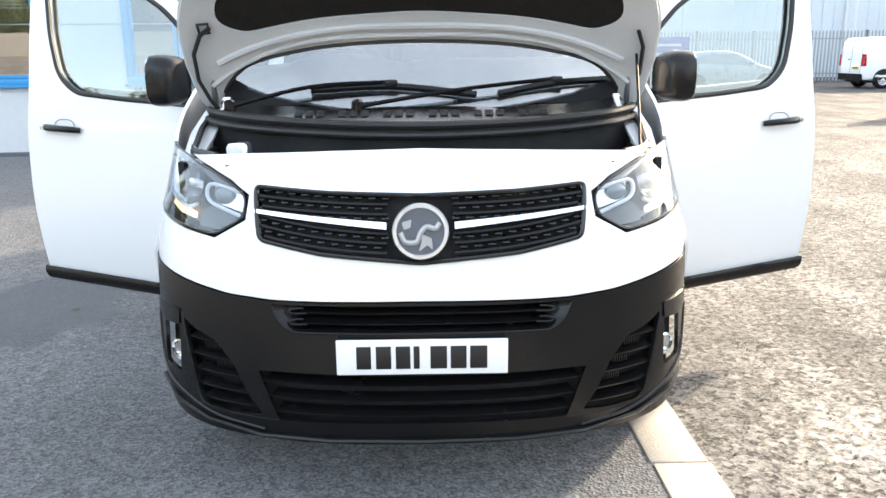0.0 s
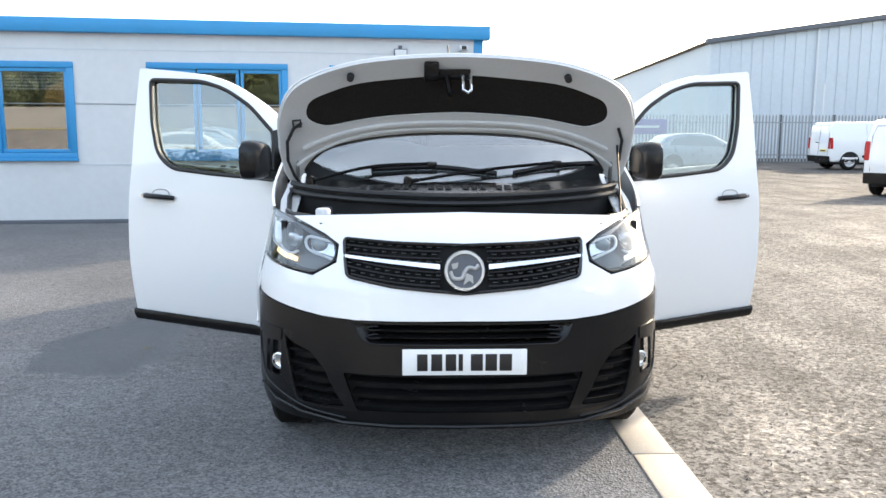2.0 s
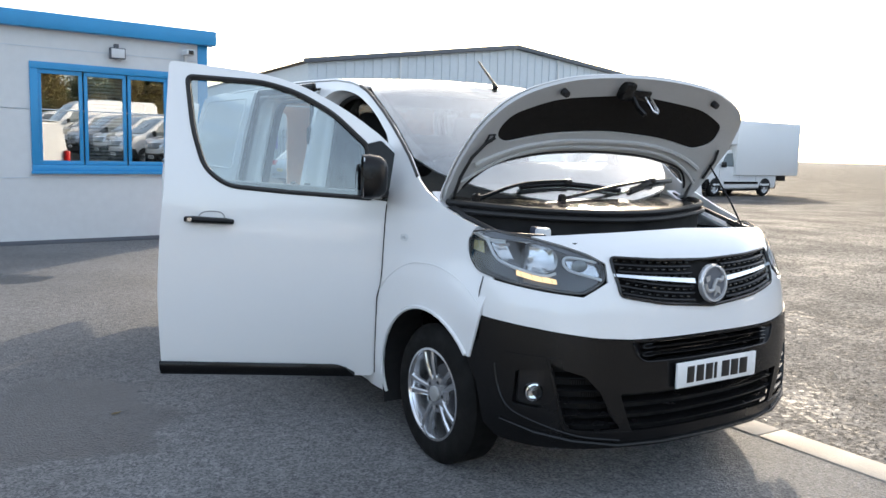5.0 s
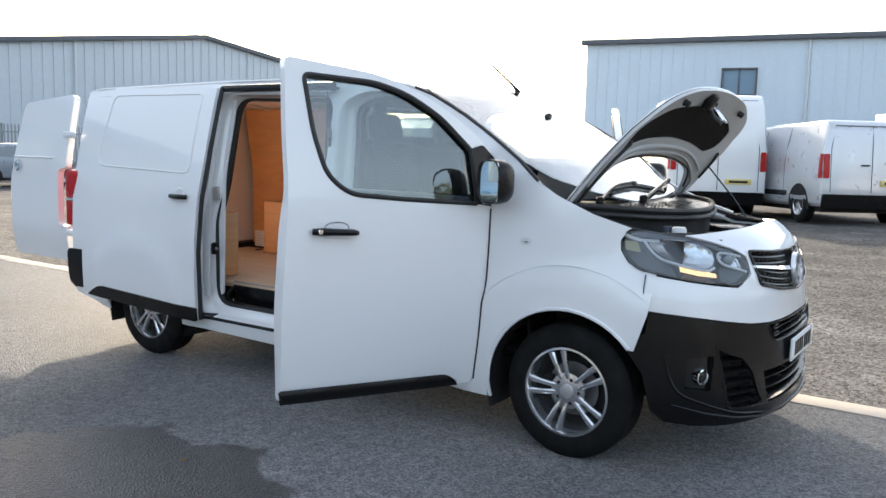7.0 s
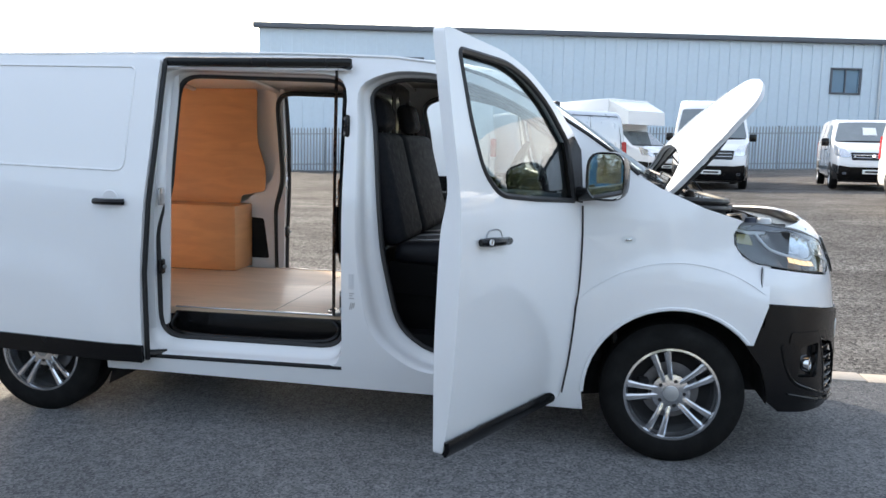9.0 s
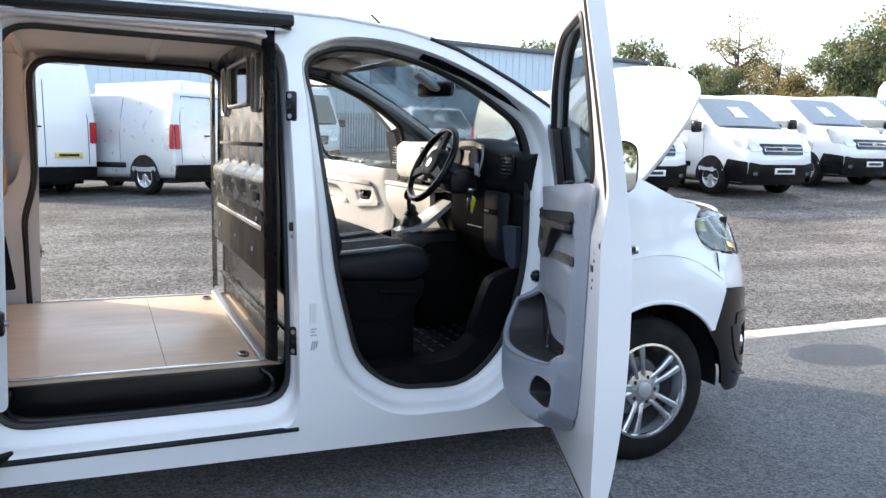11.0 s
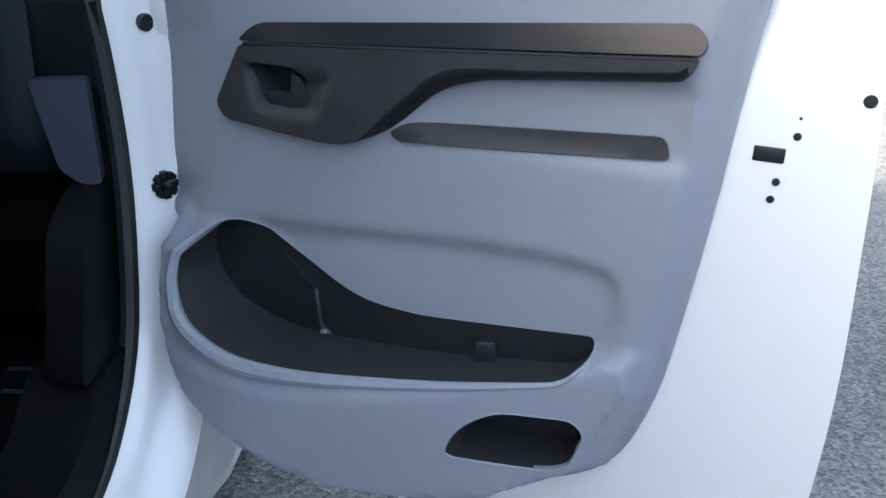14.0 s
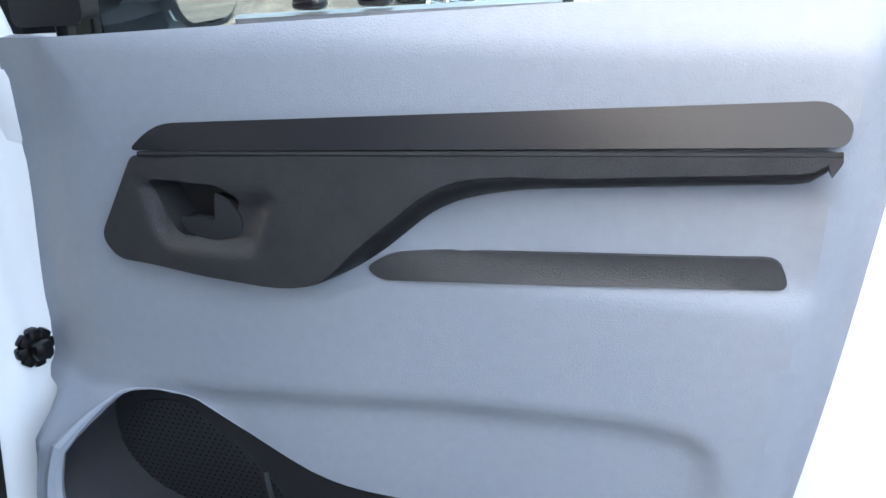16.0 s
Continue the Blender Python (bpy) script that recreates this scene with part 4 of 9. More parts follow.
# roof, with ribs along it
rf = spline([(-0.79, 1.0), (-0.6, 0.93), (-0.3, 0.87), (0, 0.85), (0.3, 0.87), (0.6, 0.93), (0.79, 1.0)], 4)
edge_r = [(half(y, interp(y, ZTOP)), y) for y in (1.1, 1.4, 1.9, 2.6, 3.4, 4.0, 4.14)]
outl = [(p.x, p.y) for p in rf] + edge_r + [(-x, y) for x, y in edge_r[::-1]]
part("roof", sheet(outl, [], lambda x, y: (x, y, top_z(x, y)), 0.09, 0.012, (0, 0, 1)), WHITE, van)
for s in (-1, 1):
    part("roof_gutter", tube([(s * (half(y, interp(y, ZTOP)) + 0.001), y, interp(y, ZTOP) - 0.004) for y in np.arange(0.2, 1.05, 0.12)], 0.009, 6), RUBBER, van)
    part("roof_gutter", tube([(s * (half(y, interp(y, ZTOP)) + 0.001), y, interp(y, ZTOP) - 0.004) for y in np.arange(1.04, 4.15, 0.12)], 0.009, 6), WHITE, van)

# windscreen with a dark border
wb = spline([(-0.80, 0.20), (-0.6, 0.03), (-0.3, -0.07), (0, -0.10), (0.3, -0.07), (0.6, 0.03), (0.80, 0.20)], 5)
wt = spline([(0.765, 0.99), (0.6, 0.92), (0.3, 0.86), (0, 0.84), (-0.3, 0.86), (-0.6, 0.92), (-0.765, 0.99)], 5)
wsides = [(half(y, interp(y, ZTOP)) - 0.018, y) for y in (0.3, 0.45, 0.6, 0.75, 0.9)]
ws = [(p.x, p.y) for p in wb] + wsides + [(p.x, p.y) for p in wt] + [(-x, y) for x, y in wsides[::-1]]
low_in = spline([(-0.785, 0.23), (-0.755, 0.155), (-0.69, 0.10), (-0.5, 0.073), (0, 0.06), (0.5, 0.073), (0.69, 0.10), (0.755, 0.155), (0.785, 0.23)], 4)
ins = [(p.x, p.y) for p in low_in] + [(x * 0.955, y) for x, y in wsides[1:]] + [(p.x * 0.955, p.y - 0.05) for p in wt] + [(-x * 0.955, y) for x, y in wsides[:0:-1]]
pane = part("windscreen", sheet(ws, [], lambda x, y: (x, y, top_z(x, y)), 0.08, 0.005, (0, -1, 1)), GLASS, van, "curved clear windscreen reflecting the sky")
pane.visible_shadow = False
part("windscreen_border", sheet(ws, [ins], lambda x, y: (x, y - 0.002, top_z(x, y) - 0.009), 0.06, 0.003, (0, -1, 1)), BLACKGL, van, "black windscreen border")

# scuttle, wipers
def join_strip(a, b):
    """A band of faces between two lines of points."""
    bm = bmesh.new()
    va, vb = [bm.verts.new(p) for p in a], [bm.verts.new(p) for p in b]
    for i in range(len(va) - 1):
        bm.faces.new([va[i], va[i + 1], vb[i + 1], vb[i]])
    return bm


def scut(x, y):
    return (x, y, 1.205 + 0.035 * (abs(x) / 0.8) ** 2 + 0.22 * max(0, y + 0.32 - 0.4 * (abs(x) / 0.8) ** 2))


fr_e = spline([(-0.835, 0.05), (-0.79, -0.05), (-0.64, -0.19), (-0.32, -0.29), (0, -0.33), (0.32, -0.29), (0.64, -0.19), (0.79, -0.05), (0.835, 0.05)], 5)
sc = [(p.x, p.y) for p in fr_e] + [(p.x, p.y + 0.03) for p in wb[::-1]]
part("scuttle_panel", sheet(sc, [], scut, 0.05, 0.01, (0, 0, 1)), BLACKPL, van, "black plastic scuttle panel")
part("scuttle_seal", tube([(p.x, p.y - 0.005, scut(p.x, p.y)[2] + 0.004) for p in fr_e], 0.015, 8), RUBBER, van)
part("scuttle_seal", tube([(p.x * 1.01, p.y - 0.02, scut(p.x, p.y)[2] - 0.03) for p in fr_e], 0.013, 8), RUBBER, van)
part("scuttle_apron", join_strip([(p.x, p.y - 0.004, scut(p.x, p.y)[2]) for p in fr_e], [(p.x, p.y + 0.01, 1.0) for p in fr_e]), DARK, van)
bm = bmesh.new()
for i in range(-11, 12):
    if i % 4 == 0:
        continue
    x = i * 0.042
    y = -0.20 + 0.20 * (abs(x) / 0.8) ** 2
    for k in range(4):
        box((x, y + 0.018 * k, scut(x, y + 0.018 * k)[2] + 0.004), (0.030, 0.005, 0.006), 0.001, bm)
tagged(part("scuttle_grille", bm, BLACKGL, van), kind="stuff")
def on_glass(x, y, up):
    return (x, y, max(top_z(x, y), scut(x, y)[2]) + up)


for blade, arm in ((((-0.43, 0.013), (-0.117, 0.02), (0.213, -0.028)), ((-0.734, -0.05), (-0.43, 0.0), (-0.117, 0.02))),
                   (((0.296, -0.022), (0.53, 0.05), (0.755, 0.112)), ((-0.243, -0.09), (0.15, -0.03), (0.53, 0.05)))):
    w = part("wiper", tube(spline([on_glass(x, y, 0.014) for x, y in blade], 6), 0.010, 6, flat=1.6), BLACKPL, van, "black windscreen wiper")
    part("wiper_arm", tube(spline([on_glass(arm[0][0], arm[0][1], 0.012), on_glass(arm[1][0], arm[1][1], 0.035), on_glass(arm[2][0], arm[2][1], 0.032)], 6), [0.014] + [0.009] * (len(spline([on_glass(x, y, 0) for x, y in arm], 6)) - 1), 6), BLACKPL, w)
    part("wiper_pivot", lathe([(0.022, -0.02), (0.022, 0.02), (0.012, 0.028), (0, 0.028)], 12, Matrix.Translation(on_glass(arm[0][0], arm[0][1], 0.01))), BLACKPL, w)
    part("wiper_joint", box(on_glass(arm[2][0], arm[2][1], 0.026), (0.05, 0.024, 0.03), 0.006), BLACKPL, w)

# ---- nose ----
PLAN = [(0, -0.875), (0.2, -0.87), (0.4, -0.845), (0.6, -0.785), (0.75, -0.70), (0.85, -0.60), (0.915, -0.47), (0.945, -0.3), (0.955, -0.1), (0.957, 0.1)]
pl = [(p.x, p.y) for p in spline(PLAN, 6)]
arcs = [0.0]
for a, b in zip(pl, pl[1:]):
    arcs.append(arcs[-1] + math.hypot(b[0] - a[0], b[1] - a[1]))
SB = [(0.15, 0.05), (0.25, 0.012), (0.32, -0.003), (0.5, -0.003), (0.72, 0.012), (0.85, 0.03), (0.95, 0.052), (1.06, 0.095), (1.12, 0.145), (1.16, 0.205), (1.2, 0.30)]


def s_of(x):
    return math.copysign(float(np.interp(abs(x), [p[0] for p in pl], arcs)), x)


def nose(s, z, push=0.0):
    a = abs(s)
    x, y = float(np.interp(a, arcs, [p[0] for p in pl])), float(np.interp(a, arcs, [p[1] for p in pl]))
    x2, y2 = float(np.interp(a + 0.01, arcs, [p[0] for p in pl])), float(np.interp(a + 0.01, arcs, [p[1] for p in pl]))
    nx, ny = y2 - y, -(x2 - x)
    ln = math.hypot(nx, ny) or 1
    nx, ny = nx / ln, ny / ln
    f = min(1.0, max(0.0, (-y - 0.1) / 0.5))
    x -= 0.055 * sstep(0.80, 1.13, z) * (x / 0.95) * min(1, (0.15 - min(y, 0.15)) / 0.4)
    x -= 0.03 * sstep(0.4, 0.2, z) * (x / 0.95)
    return (math.copysign(1, s) * (x + nx * push), y + interp(z, SB) * f + ny * push, z)


def nz(push=0.0):
    return lambda s, z: nose(s, z, push)


def S(poly):
    return [(s_of(p[0]), *p[1:]) for p in poly]


def mirror(poly):
    return [(-p[0], *p[1:]) for p in poly][::-1]


front = lambda p: (p.x * 0.8, p.y - 0.1, 0.0)
HL = [(0.566, 1.03), (0.566, 0.968), (0.655, 0.912), (0.775, 0.926), (0.88, 0.946), (0.938, 0.976), (0.9462, 1.03), (0.9468, 1.09), (0.9445, 1.135), (0.91, 1.152), (0.82, 1.130), (0.72, 1.098), (0.63, 1.066)]
hl_low = [(0.932, 0.88), (0.930, 0.955), (0.88, 0.936), (0.775, 0.915), (0.655, 0.900), (0.556, 0.960), (0.556, 1.035), (0.625, 1.074), (0.715, 1.107), (0.80, 1.134)]
W_LOW = [(0, 0.728), (0.30, 0.726), (0.46, 0.726), (0.60, 0.735), (0.72, 0.752), (0.82, 0.770), (0.89, 0.783), (0.930, 0.792)]
halfo = W_LOW + hl_low + [(0.70, 1.142), (0.57, 1.150), (0.3, 1.16), (0, 1.166)]
fo = S(halfo[:-1]) + S([(-x, z) for x, z in halfo[::-1]][:-1])
GR = [(0.535, 1.062), (0.525, 1.0), (0.50, 0.905), (0.3, 0.868), (0, 0.842), (-0.3, 0.868), (-0.50, 0.905), (-0.525, 1.0), (-0.535, 1.062), (-0.3, 1.048), (0, 1.040), (0.3, 1.048)]
GRS = rounded(S(GR), 0.02)
part("front_fascia", sheet(fo, [GRS], nz(), 0.03, 0.012, front), WHITE, van, "glossy white front fascia")
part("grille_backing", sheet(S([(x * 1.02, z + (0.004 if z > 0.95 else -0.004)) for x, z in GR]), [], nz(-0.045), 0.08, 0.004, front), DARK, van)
part("grille_rim", tube([nose(s, z, 0.004) for s, z in resample(GRS, 0.04)], 0.007, 6, True), BLACKGL, van)
gr_poly = GRS
for row in range(7):
    zc = 0.868 + row * 0.0285
    if row == 3:
        continue
    run = []
    for i in range(-26, 27):
        s0 = i * 0.0205
        zz = zc + 0.13 * (abs(s0) / 0.55) ** 2 * (0.45 if row < 3 else 0.18)
        ok = bool(inside(gr_poly, [s0], [zz])[0]) and (abs(s0) > 0.085 or not 0.85 < zz < 1.03)
        if ok:
            run.append(nose(s0, zz, -0.008))
        if (not ok or i == 26) and len(run) > 2:
            part("grille_bar", tube(run, 0.0085, 6, flat=0.8), BLACKPL, van)
            run = []
        elif not ok:
            run = []
bm = bmesh.new()
for row in range(6):
    for i in range(-12, 13):
        s0 = (i + 0.5 * (row % 2)) * 0.044
        zz = 0.882 + row * 0.029 + 0.13 * (abs(s0) / 0.55) ** 2 * (0.45 if row < 3 else 0.18)
        if bool(inside(gr_poly, [s0], [zz])[0]) and abs(s0) > 0.09:
            p = nose(s0, zz, -0.014)
            box((p[0], p[1] + 0.004, p[2]), (0.024, 0.012, 0.010), 0.003, bm, Matrix.Rotation(radians(-28), 4, 'X'))
tagged(part("grille_mesh", bm, BLACKGL, van), kind="stuff")
for s in (-1, 1):
    ch = [(s * 0.105, 0.944), (s * 0.528, 0.986), (s * 0.531, 0.997), (s * 0.105, 0.964)]
    part("chrome_bar", sheet(S(ch), [], nz(0.010), 0.04, 0.012, front), CHROME, van, "chrome grille bar")
# round badge: plain emblem shape in a ring
bx = Matrix.Translation((0, -0.835, 0.938)) @ Matrix.Rotation(radians(83), 4, 'X')
badge = part("badge", lathe([(0, 0.0), (0.074, 0.0), (0.080, 0.004), (0.080, 0.010), (0, 0.010)], 32, bx), DARKTRIM, van, "round chrome badge")
part("badge_ring", lathe([(0.070, 0.008), (0.072, 0.018), (0.082, 0.018), (0.086, 0.008), (0.086, -0.004)], 36, bx), ALLOY, badge)
part("emblem", sheet(rounded([(-0.056, 0.028), (-0.026, 0.036), (-0.030, 0.012), (-0.050, 0.006)], 0.004), [], lambda a, b: bx @ Vector((a, b, 0.0165)), 0.02, 0.006, (0, -1, 0.1)), ALLOYGREY, badge)
part("emblem", tube([bx @ Vector((p.x, p.y, 0.014)) for p in spline([(-0.060, -0.002, 0), (-0.046, -0.030, 0), (-0.012, -0.030, 0), (0.0, -0.004, 0), (0.018, 0.014, 0), (0.044, 0.010, 0), (0.058, 0.026, 0)], 5)], 0.0085, 8), ALLOYGREY, badge)
part("emblem", sheet(rounded([(0.004, -0.008), (0.034, -0.020), (0.036, -0.055), (0.020, -0.040), (-0.006, -0.060), (0.002, -0.034)], 0.005), [], lambda a, b: bx @ Vector((a, b, 0.0165)), 0.02, 0.006, (0, -1, 0.1)), ALLOYGREY, badge)

# bumper
bo_r = [(x, z - 0.004) for x, z in W_LOW] + [(0.931, 0.74), (0.9325, 0.685), (0.9445, 0.655), (0.9438, 0.60), (0.9345, 0.50), (0.9305, 0.42), (0.927, 0.330), (0.910, 0.282), (0.84, 0.268), (0.72, 0.264), (0.55, 0.265), (0.3, 0.262)]
bo = S(bo_r) + [(0, 0.262)] + S([(-x, z) for x, z in bo_r[::-1]][:-1])
UP = rounded(S([(-0.462, 0.714, 0.01), (-0.435, 0.652, 0.03), (-0.395, 0.628, 0.03), (0.395, 0.628, 0.03), (0.435, 0.652, 0.03), (0.462, 0.714, 0.01)]), 0.02)
UP_IN = rounded(S([(-0.405, 0.712, 0.01), (-0.385, 0.662, 0.02), (-0.365, 0.640, 0.02), (0.365, 0.640, 0.02), (0.385, 0.662, 0.02), (0.405, 0.712, 0.01)]), 0.02)
LO = rounded(S([(-0.512, 0.500), (-0.455, 0.338), (0.455, 0.338), (0.512, 0.500)]), 0.012)
VE = [(0.774, 0.632), (0.735, 0.605), (0.655, 0.578), (0.595, 0.51), (0.548, 0.41), (0.505, 0.352), (0.60, 0.346), (0.70, 0.352), (0.722, 0.375), (0.745, 0.48)]
FG = [(0.79, 0.60), (0.868, 0.588), (0.876, 0.445), (0.80, 0.435)]
holes = [UP, LO] + [rounded(S([(s * p[0], p[1]) for p in q]), 0.015) for q in (VE, FG) for s in (-1, 1)]
part("front_bumper", sheet(bo, holes, nz(0.006), 0.045, 0.014, front), BLACKPL, van, "black textured plastic front bumper")
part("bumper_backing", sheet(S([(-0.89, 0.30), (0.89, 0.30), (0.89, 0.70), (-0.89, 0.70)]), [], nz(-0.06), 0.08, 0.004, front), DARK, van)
part("bumper_lip", tube([nose(s_of(x), z, 0.012) for x, z in ((-0.90, 0.372), (-0.82, 0.335), (-0.7, 0.305), (-0.52, 0.280), (-0.3, 0.278), (0, 0.278), (0.3, 0.278), (0.52, 0.280), (0.7, 0.305), (0.82, 0.335), (0.90, 0.372))], [0.006] + [0.012] * 9 + [0.006], 8, flat=0.8), BLACKPL, van)
def blade(xs, zf, lead, depth, thick):
    """A flat louvre with a rounded leading edge, sloping up towards the back."""
    rings = []
    for x in xs:
        z = zf(x)
        rings.append([nose(s_of(x), z + dz, p) for p, dz in ((lead - depth, 0.010), (lead - 0.004, 0.0), (lead, -thick * 0.3), (lead - 0.001, -thick * 0.7), (lead - 0.006, -thick), (lead - depth, 0.010 - thick))])
    return loft(rings)


for z in (0.692, 0.658):
    part("intake_slat", blade(np.linspace(-0.385, 0.385, 19), lambda x, z=z: z, -0.004, 0.05, 0.007), BLACKPL, van)
    for s in (-1, 1):
        part("slat_hook", tube(spline([nose(s_of(s * x), z + dz, 0.0) for x, dz in ((0.36, 0.012), (0.385, 0.010), (0.405, 0.003), (0.395, -0.006), (0.35, -0.004))], 4), 0.0035, 6), BLACKPL, van)
k = 120
la, lb = even(UP, k), even(UP_IN, k)
bm = bmesh.new()
ra = [[bm.verts.new(nose(a + (b - a) * t, z + (z2 - z) * t, p)) for (a, z), (b, z2) in zip(la, lb)] for t, p in ((0, 0.005), (0.12, 0.001), (0.9, -0.026), (1.0, -0.05))]
for A, B in zip(ra, ra[1:]):
    for i in range(k):
        bm.faces.new([A[i], A[(i + 1) % k], B[(i + 1) % k], B[i]])
part("intake_surround", bm, BLACKPL, van, sharp=60)
part("intake_rim", tube([nose(a, z, 0.007) for a, z in resample(UP, 0.03) if z < 0.705 and abs(a) < 0.6][::1], 0.004, 6), BLACKPL, van)
for z, a in ((0.462, 0.495), (0.412, 0.478), (0.364, 0.462)):
    part("intake_slat", blade(np.linspace(-a, a, 21), lambda x, z=z: z + 0.004 * (abs(x) / 0.5) ** 2, 0.0, 0.05, 0.008), BLACKPL, van)
for s in (-1, 1):
    for z, a, b in ((0.572, 0.642, 0.758), (0.520, 0.600, 0.752), (0.469, 0.572, 0.744), (0.418, 0.546, 0.734), (0.376, 0.526, 0.724)):
        part("vent_slat", blade([s * x for x in np.linspace(a, b, 7)], lambda x, z=z: z, 0.0, 0.045, 0.008), BLACKPL, van)
        if z > 0.46:
            bm = bmesh.new()
            for q in range(7):
                x = a + 0.012 + q * 0.0085
                box(Vector(nose(s_of(s * x), z - 0.022, -0.012)), (0.003, 0.006, 0.020), 0, bm)
            tagged(part("vent_mesh", bm, BLACKPL, van), kind="stuff")
    part("bumper_crease", tube(spline([nose(s_of(s * x), z, 0.004) for x, z in ((0.912, 0.60), (0.905, 0.50), (0.885, 0.425), (0.83, 0.382), (0.69, 0.325), (0.51, 0.297))], 5), 0.008, 8), BLACKPL, van)
    part("vent_rim", tube(spline([nose(s_of(s * x), z, 0.004) for x, z in ((0.782, 0.645), (0.757, 0.50), (0.732, 0.375), (0.70, 0.345), (0.58, 0.338), (0.455, 0.334))], 5), 0.005, 6), BLACKPL, van)
    part("panel_gap", tube(spline([nose(s_of(s * x), z, 0.0) for x, z in ((0.9315, 0.955), (0.9335, 0.88), (0.9325, 0.79))], 5), 0.0026, 6), DARK, van)
    part("fog_recess", sheet(S([(s * p[0], p[1]) for p in FG]), [], nz(-0.025), 0.04, 0.004, front), BLACKGL, van)
    c = Vector(nose(s_of(s * 0.826), 0.497, -0.022))
    fm = Matrix.Translation(c) @ Vector((s * 0.45, -1, 0)).to_track_quat('Z', 'Y').to_matrix().to_4x4()
    fog = part("fog_lamp", lathe([(0.038, -0.02), (0.038, 0.012), (0.032, 0.014), (0.029, 0.002), (0, -0.01)], 24, fm), CHROME, van, "round chrome-ringed fog lamp")
    part("lens", lathe([(0.031, 0.008), (0.022, 0.014), (0, 0.017)], 24, fm), LENS, fog)
# number plate, its writing as plain bars
plate = part("number_plate", box((0, -0.893, 0.562), (0.52, 0.012, 0.111), 0.004), WPLATE, van, "white number plate with plain black bars")
for i, (a, w) in enumerate(((-0.177, 0.044), (-0.117, 0.046), (-0.058, 0.044), (-0.017, 0.018), (0.050, 0.050), (0.110, 0.048), (0.171, 0.052))):
    part("bar", box((a, -0.9, 0.562), (w, 0.003, 0.072), 0.001), INK, plate)

# headlights
for s in (-1, 1):
    hp = [(s * x, z) for x, z in HL]
    hl = part("headlight", sheet(rounded(S(hp), 0.03), [], nz(-0.055), 0.04, 0.004, front), HLGREY, van, "clear-lensed headlight with chrome reflectors")
    lens = part("lens", sheet(rounded(S(hp), 0.03), [], nz(0.004), 0.04, 0.003, front), LENS, hl)
    lens.visible_shadow = False
    part("lens_rim", tube([nose(a, z, 0.001) for a, z in resample(rounded(S(hp), 0.03), 0.03)], 0.0035, 6, True), HLGREY, hl)
    # main beam: deep bowl of facets in a bright-edged frame
    bowl = S([(s * x, z) for x, z in ((0.925, 1.100), (0.91, 1.035), (0.865, 1.005), (0.785, 0.985), (0.745, 1.01), (0.742, 1.085), (0.80, 1.105))])
    bowl_r = rounded(bowl, 0.03)
    bm = bmesh.new()
    cu, cz = sum(p[0] for p in bowl_r) / len(bowl_r), sum(p[1] for p in bowl_r) / len(bowl_r)
    kk = 48
    lp = even(bowl_r, kk)
    rg = [[bm.verts.new(nose(cu + (a - cu) * f, cz + (z - cz) * f, p + 0.004 * ((i + q) % 2))) for i, (a, z) in enumerate(lp)] for q, (f, p) in enumerate(((1.0, -0.012), (0.9, -0.026), (0.72, -0.040), (0.5, -0.048), (0.24, -0.053)))]
    for A, B in zip(rg, rg[1:]):
        for i in range(kk):
            bm.faces.new([A[i], A[(i + 1) % kk], B[(i + 1) % kk], B[i]])
    bm.faces.new(rg[-1])
    part("reflector", bm, REFLECT, hl, "faceted bright reflector bowl", sharp=12)
    c = Vector(nose(cu, cz, -0.045))
    rm = Matrix.Translation(c) @ Vector((s * 0.5, -1, 0.05)).to_track_quat('Z', 'Y').to_matrix().to_4x4()
    part("bulb", lathe([(0.013, -0.006), (0.012, 0.012), (0, 0.018)], 14, rm), REFLECT, hl)
    part("light_guide", tube(spline([nose(s_of(s * x), z, -0.010) for x, z in ((0.928, 1.108), (0.917, 1.04), (0.89, 1.012), (0.83, 0.988), (0.785, 0.980), (0.752, 0.992))], 5), 0.0065, 6), LABELW, hl, "bright moulded light guide")
    # dipped beam beside the grille
    inn = rounded(S([(s * x, z) for x, z in ((0.715, 1.045), (0.70, 1.058), (0.60, 1.040), (0.578, 0.975), (0.70, 1.0))]), 0.015)
    part("reflector_panel", sheet(inn, [], nz(-0.030), 0.02, 0.004, front), REFLECT, hl)
    part("light_guide", tube(spline([nose(s_of(s * x), z, -0.010) for x, z in ((0.592, 1.038), (0.66, 1.052), (0.712, 1.055), (0.722, 1.03), (0.70, 1.003), (0.64, 0.985), (0.578, 0.968))], 5), 0.0065, 6), LABELW, hl, "bright moulded light guide")
    c = Vector(nose(s_of(s * 0.662), 1.022, -0.022))
    rm = Matrix.Translation(c) @ Vector((s * 0.4, -1, 0.05)).to_track_quat('Z', 'Y').to_matrix().to_4x4()
    part("projector", lathe([(0.028, -0.012), (0.029, 0.004), (0.022, 0.010), (0.010, 0.014), (0, 0.015)], 18, rm @ Matrix.Diagonal((1.2, 0.9, 1, 1))), CARGLASS, hl)
    part("lower_bezel", sheet(rounded(S([(s * x, z) for x, z in ((0.655, 0.922), (0.585, 0.962), (0.70, 0.988), (0.735, 0.972), (0.735, 0.928))]), 0.01), [], nz(-0.018), 0.03, 0.004, front), HLGREY, hl)
    # indicator under the main beam
    am = [(0.750, 0.948), (0.82, 0.958), (0.872, 0.975), (0.872, 0.998), (0.83, 0.986), (0.775, 0.972), (0.752, 0.966)]
    part("indicator", sheet(S([(s * x, z) for x, z in am]), [], nz(-0.014), 0.015, 0.004, front), AMBERON if s < 0 else REFLECT, hl, "amber indicator lamp, lit" if s < 0 else "clear indicator lamp")
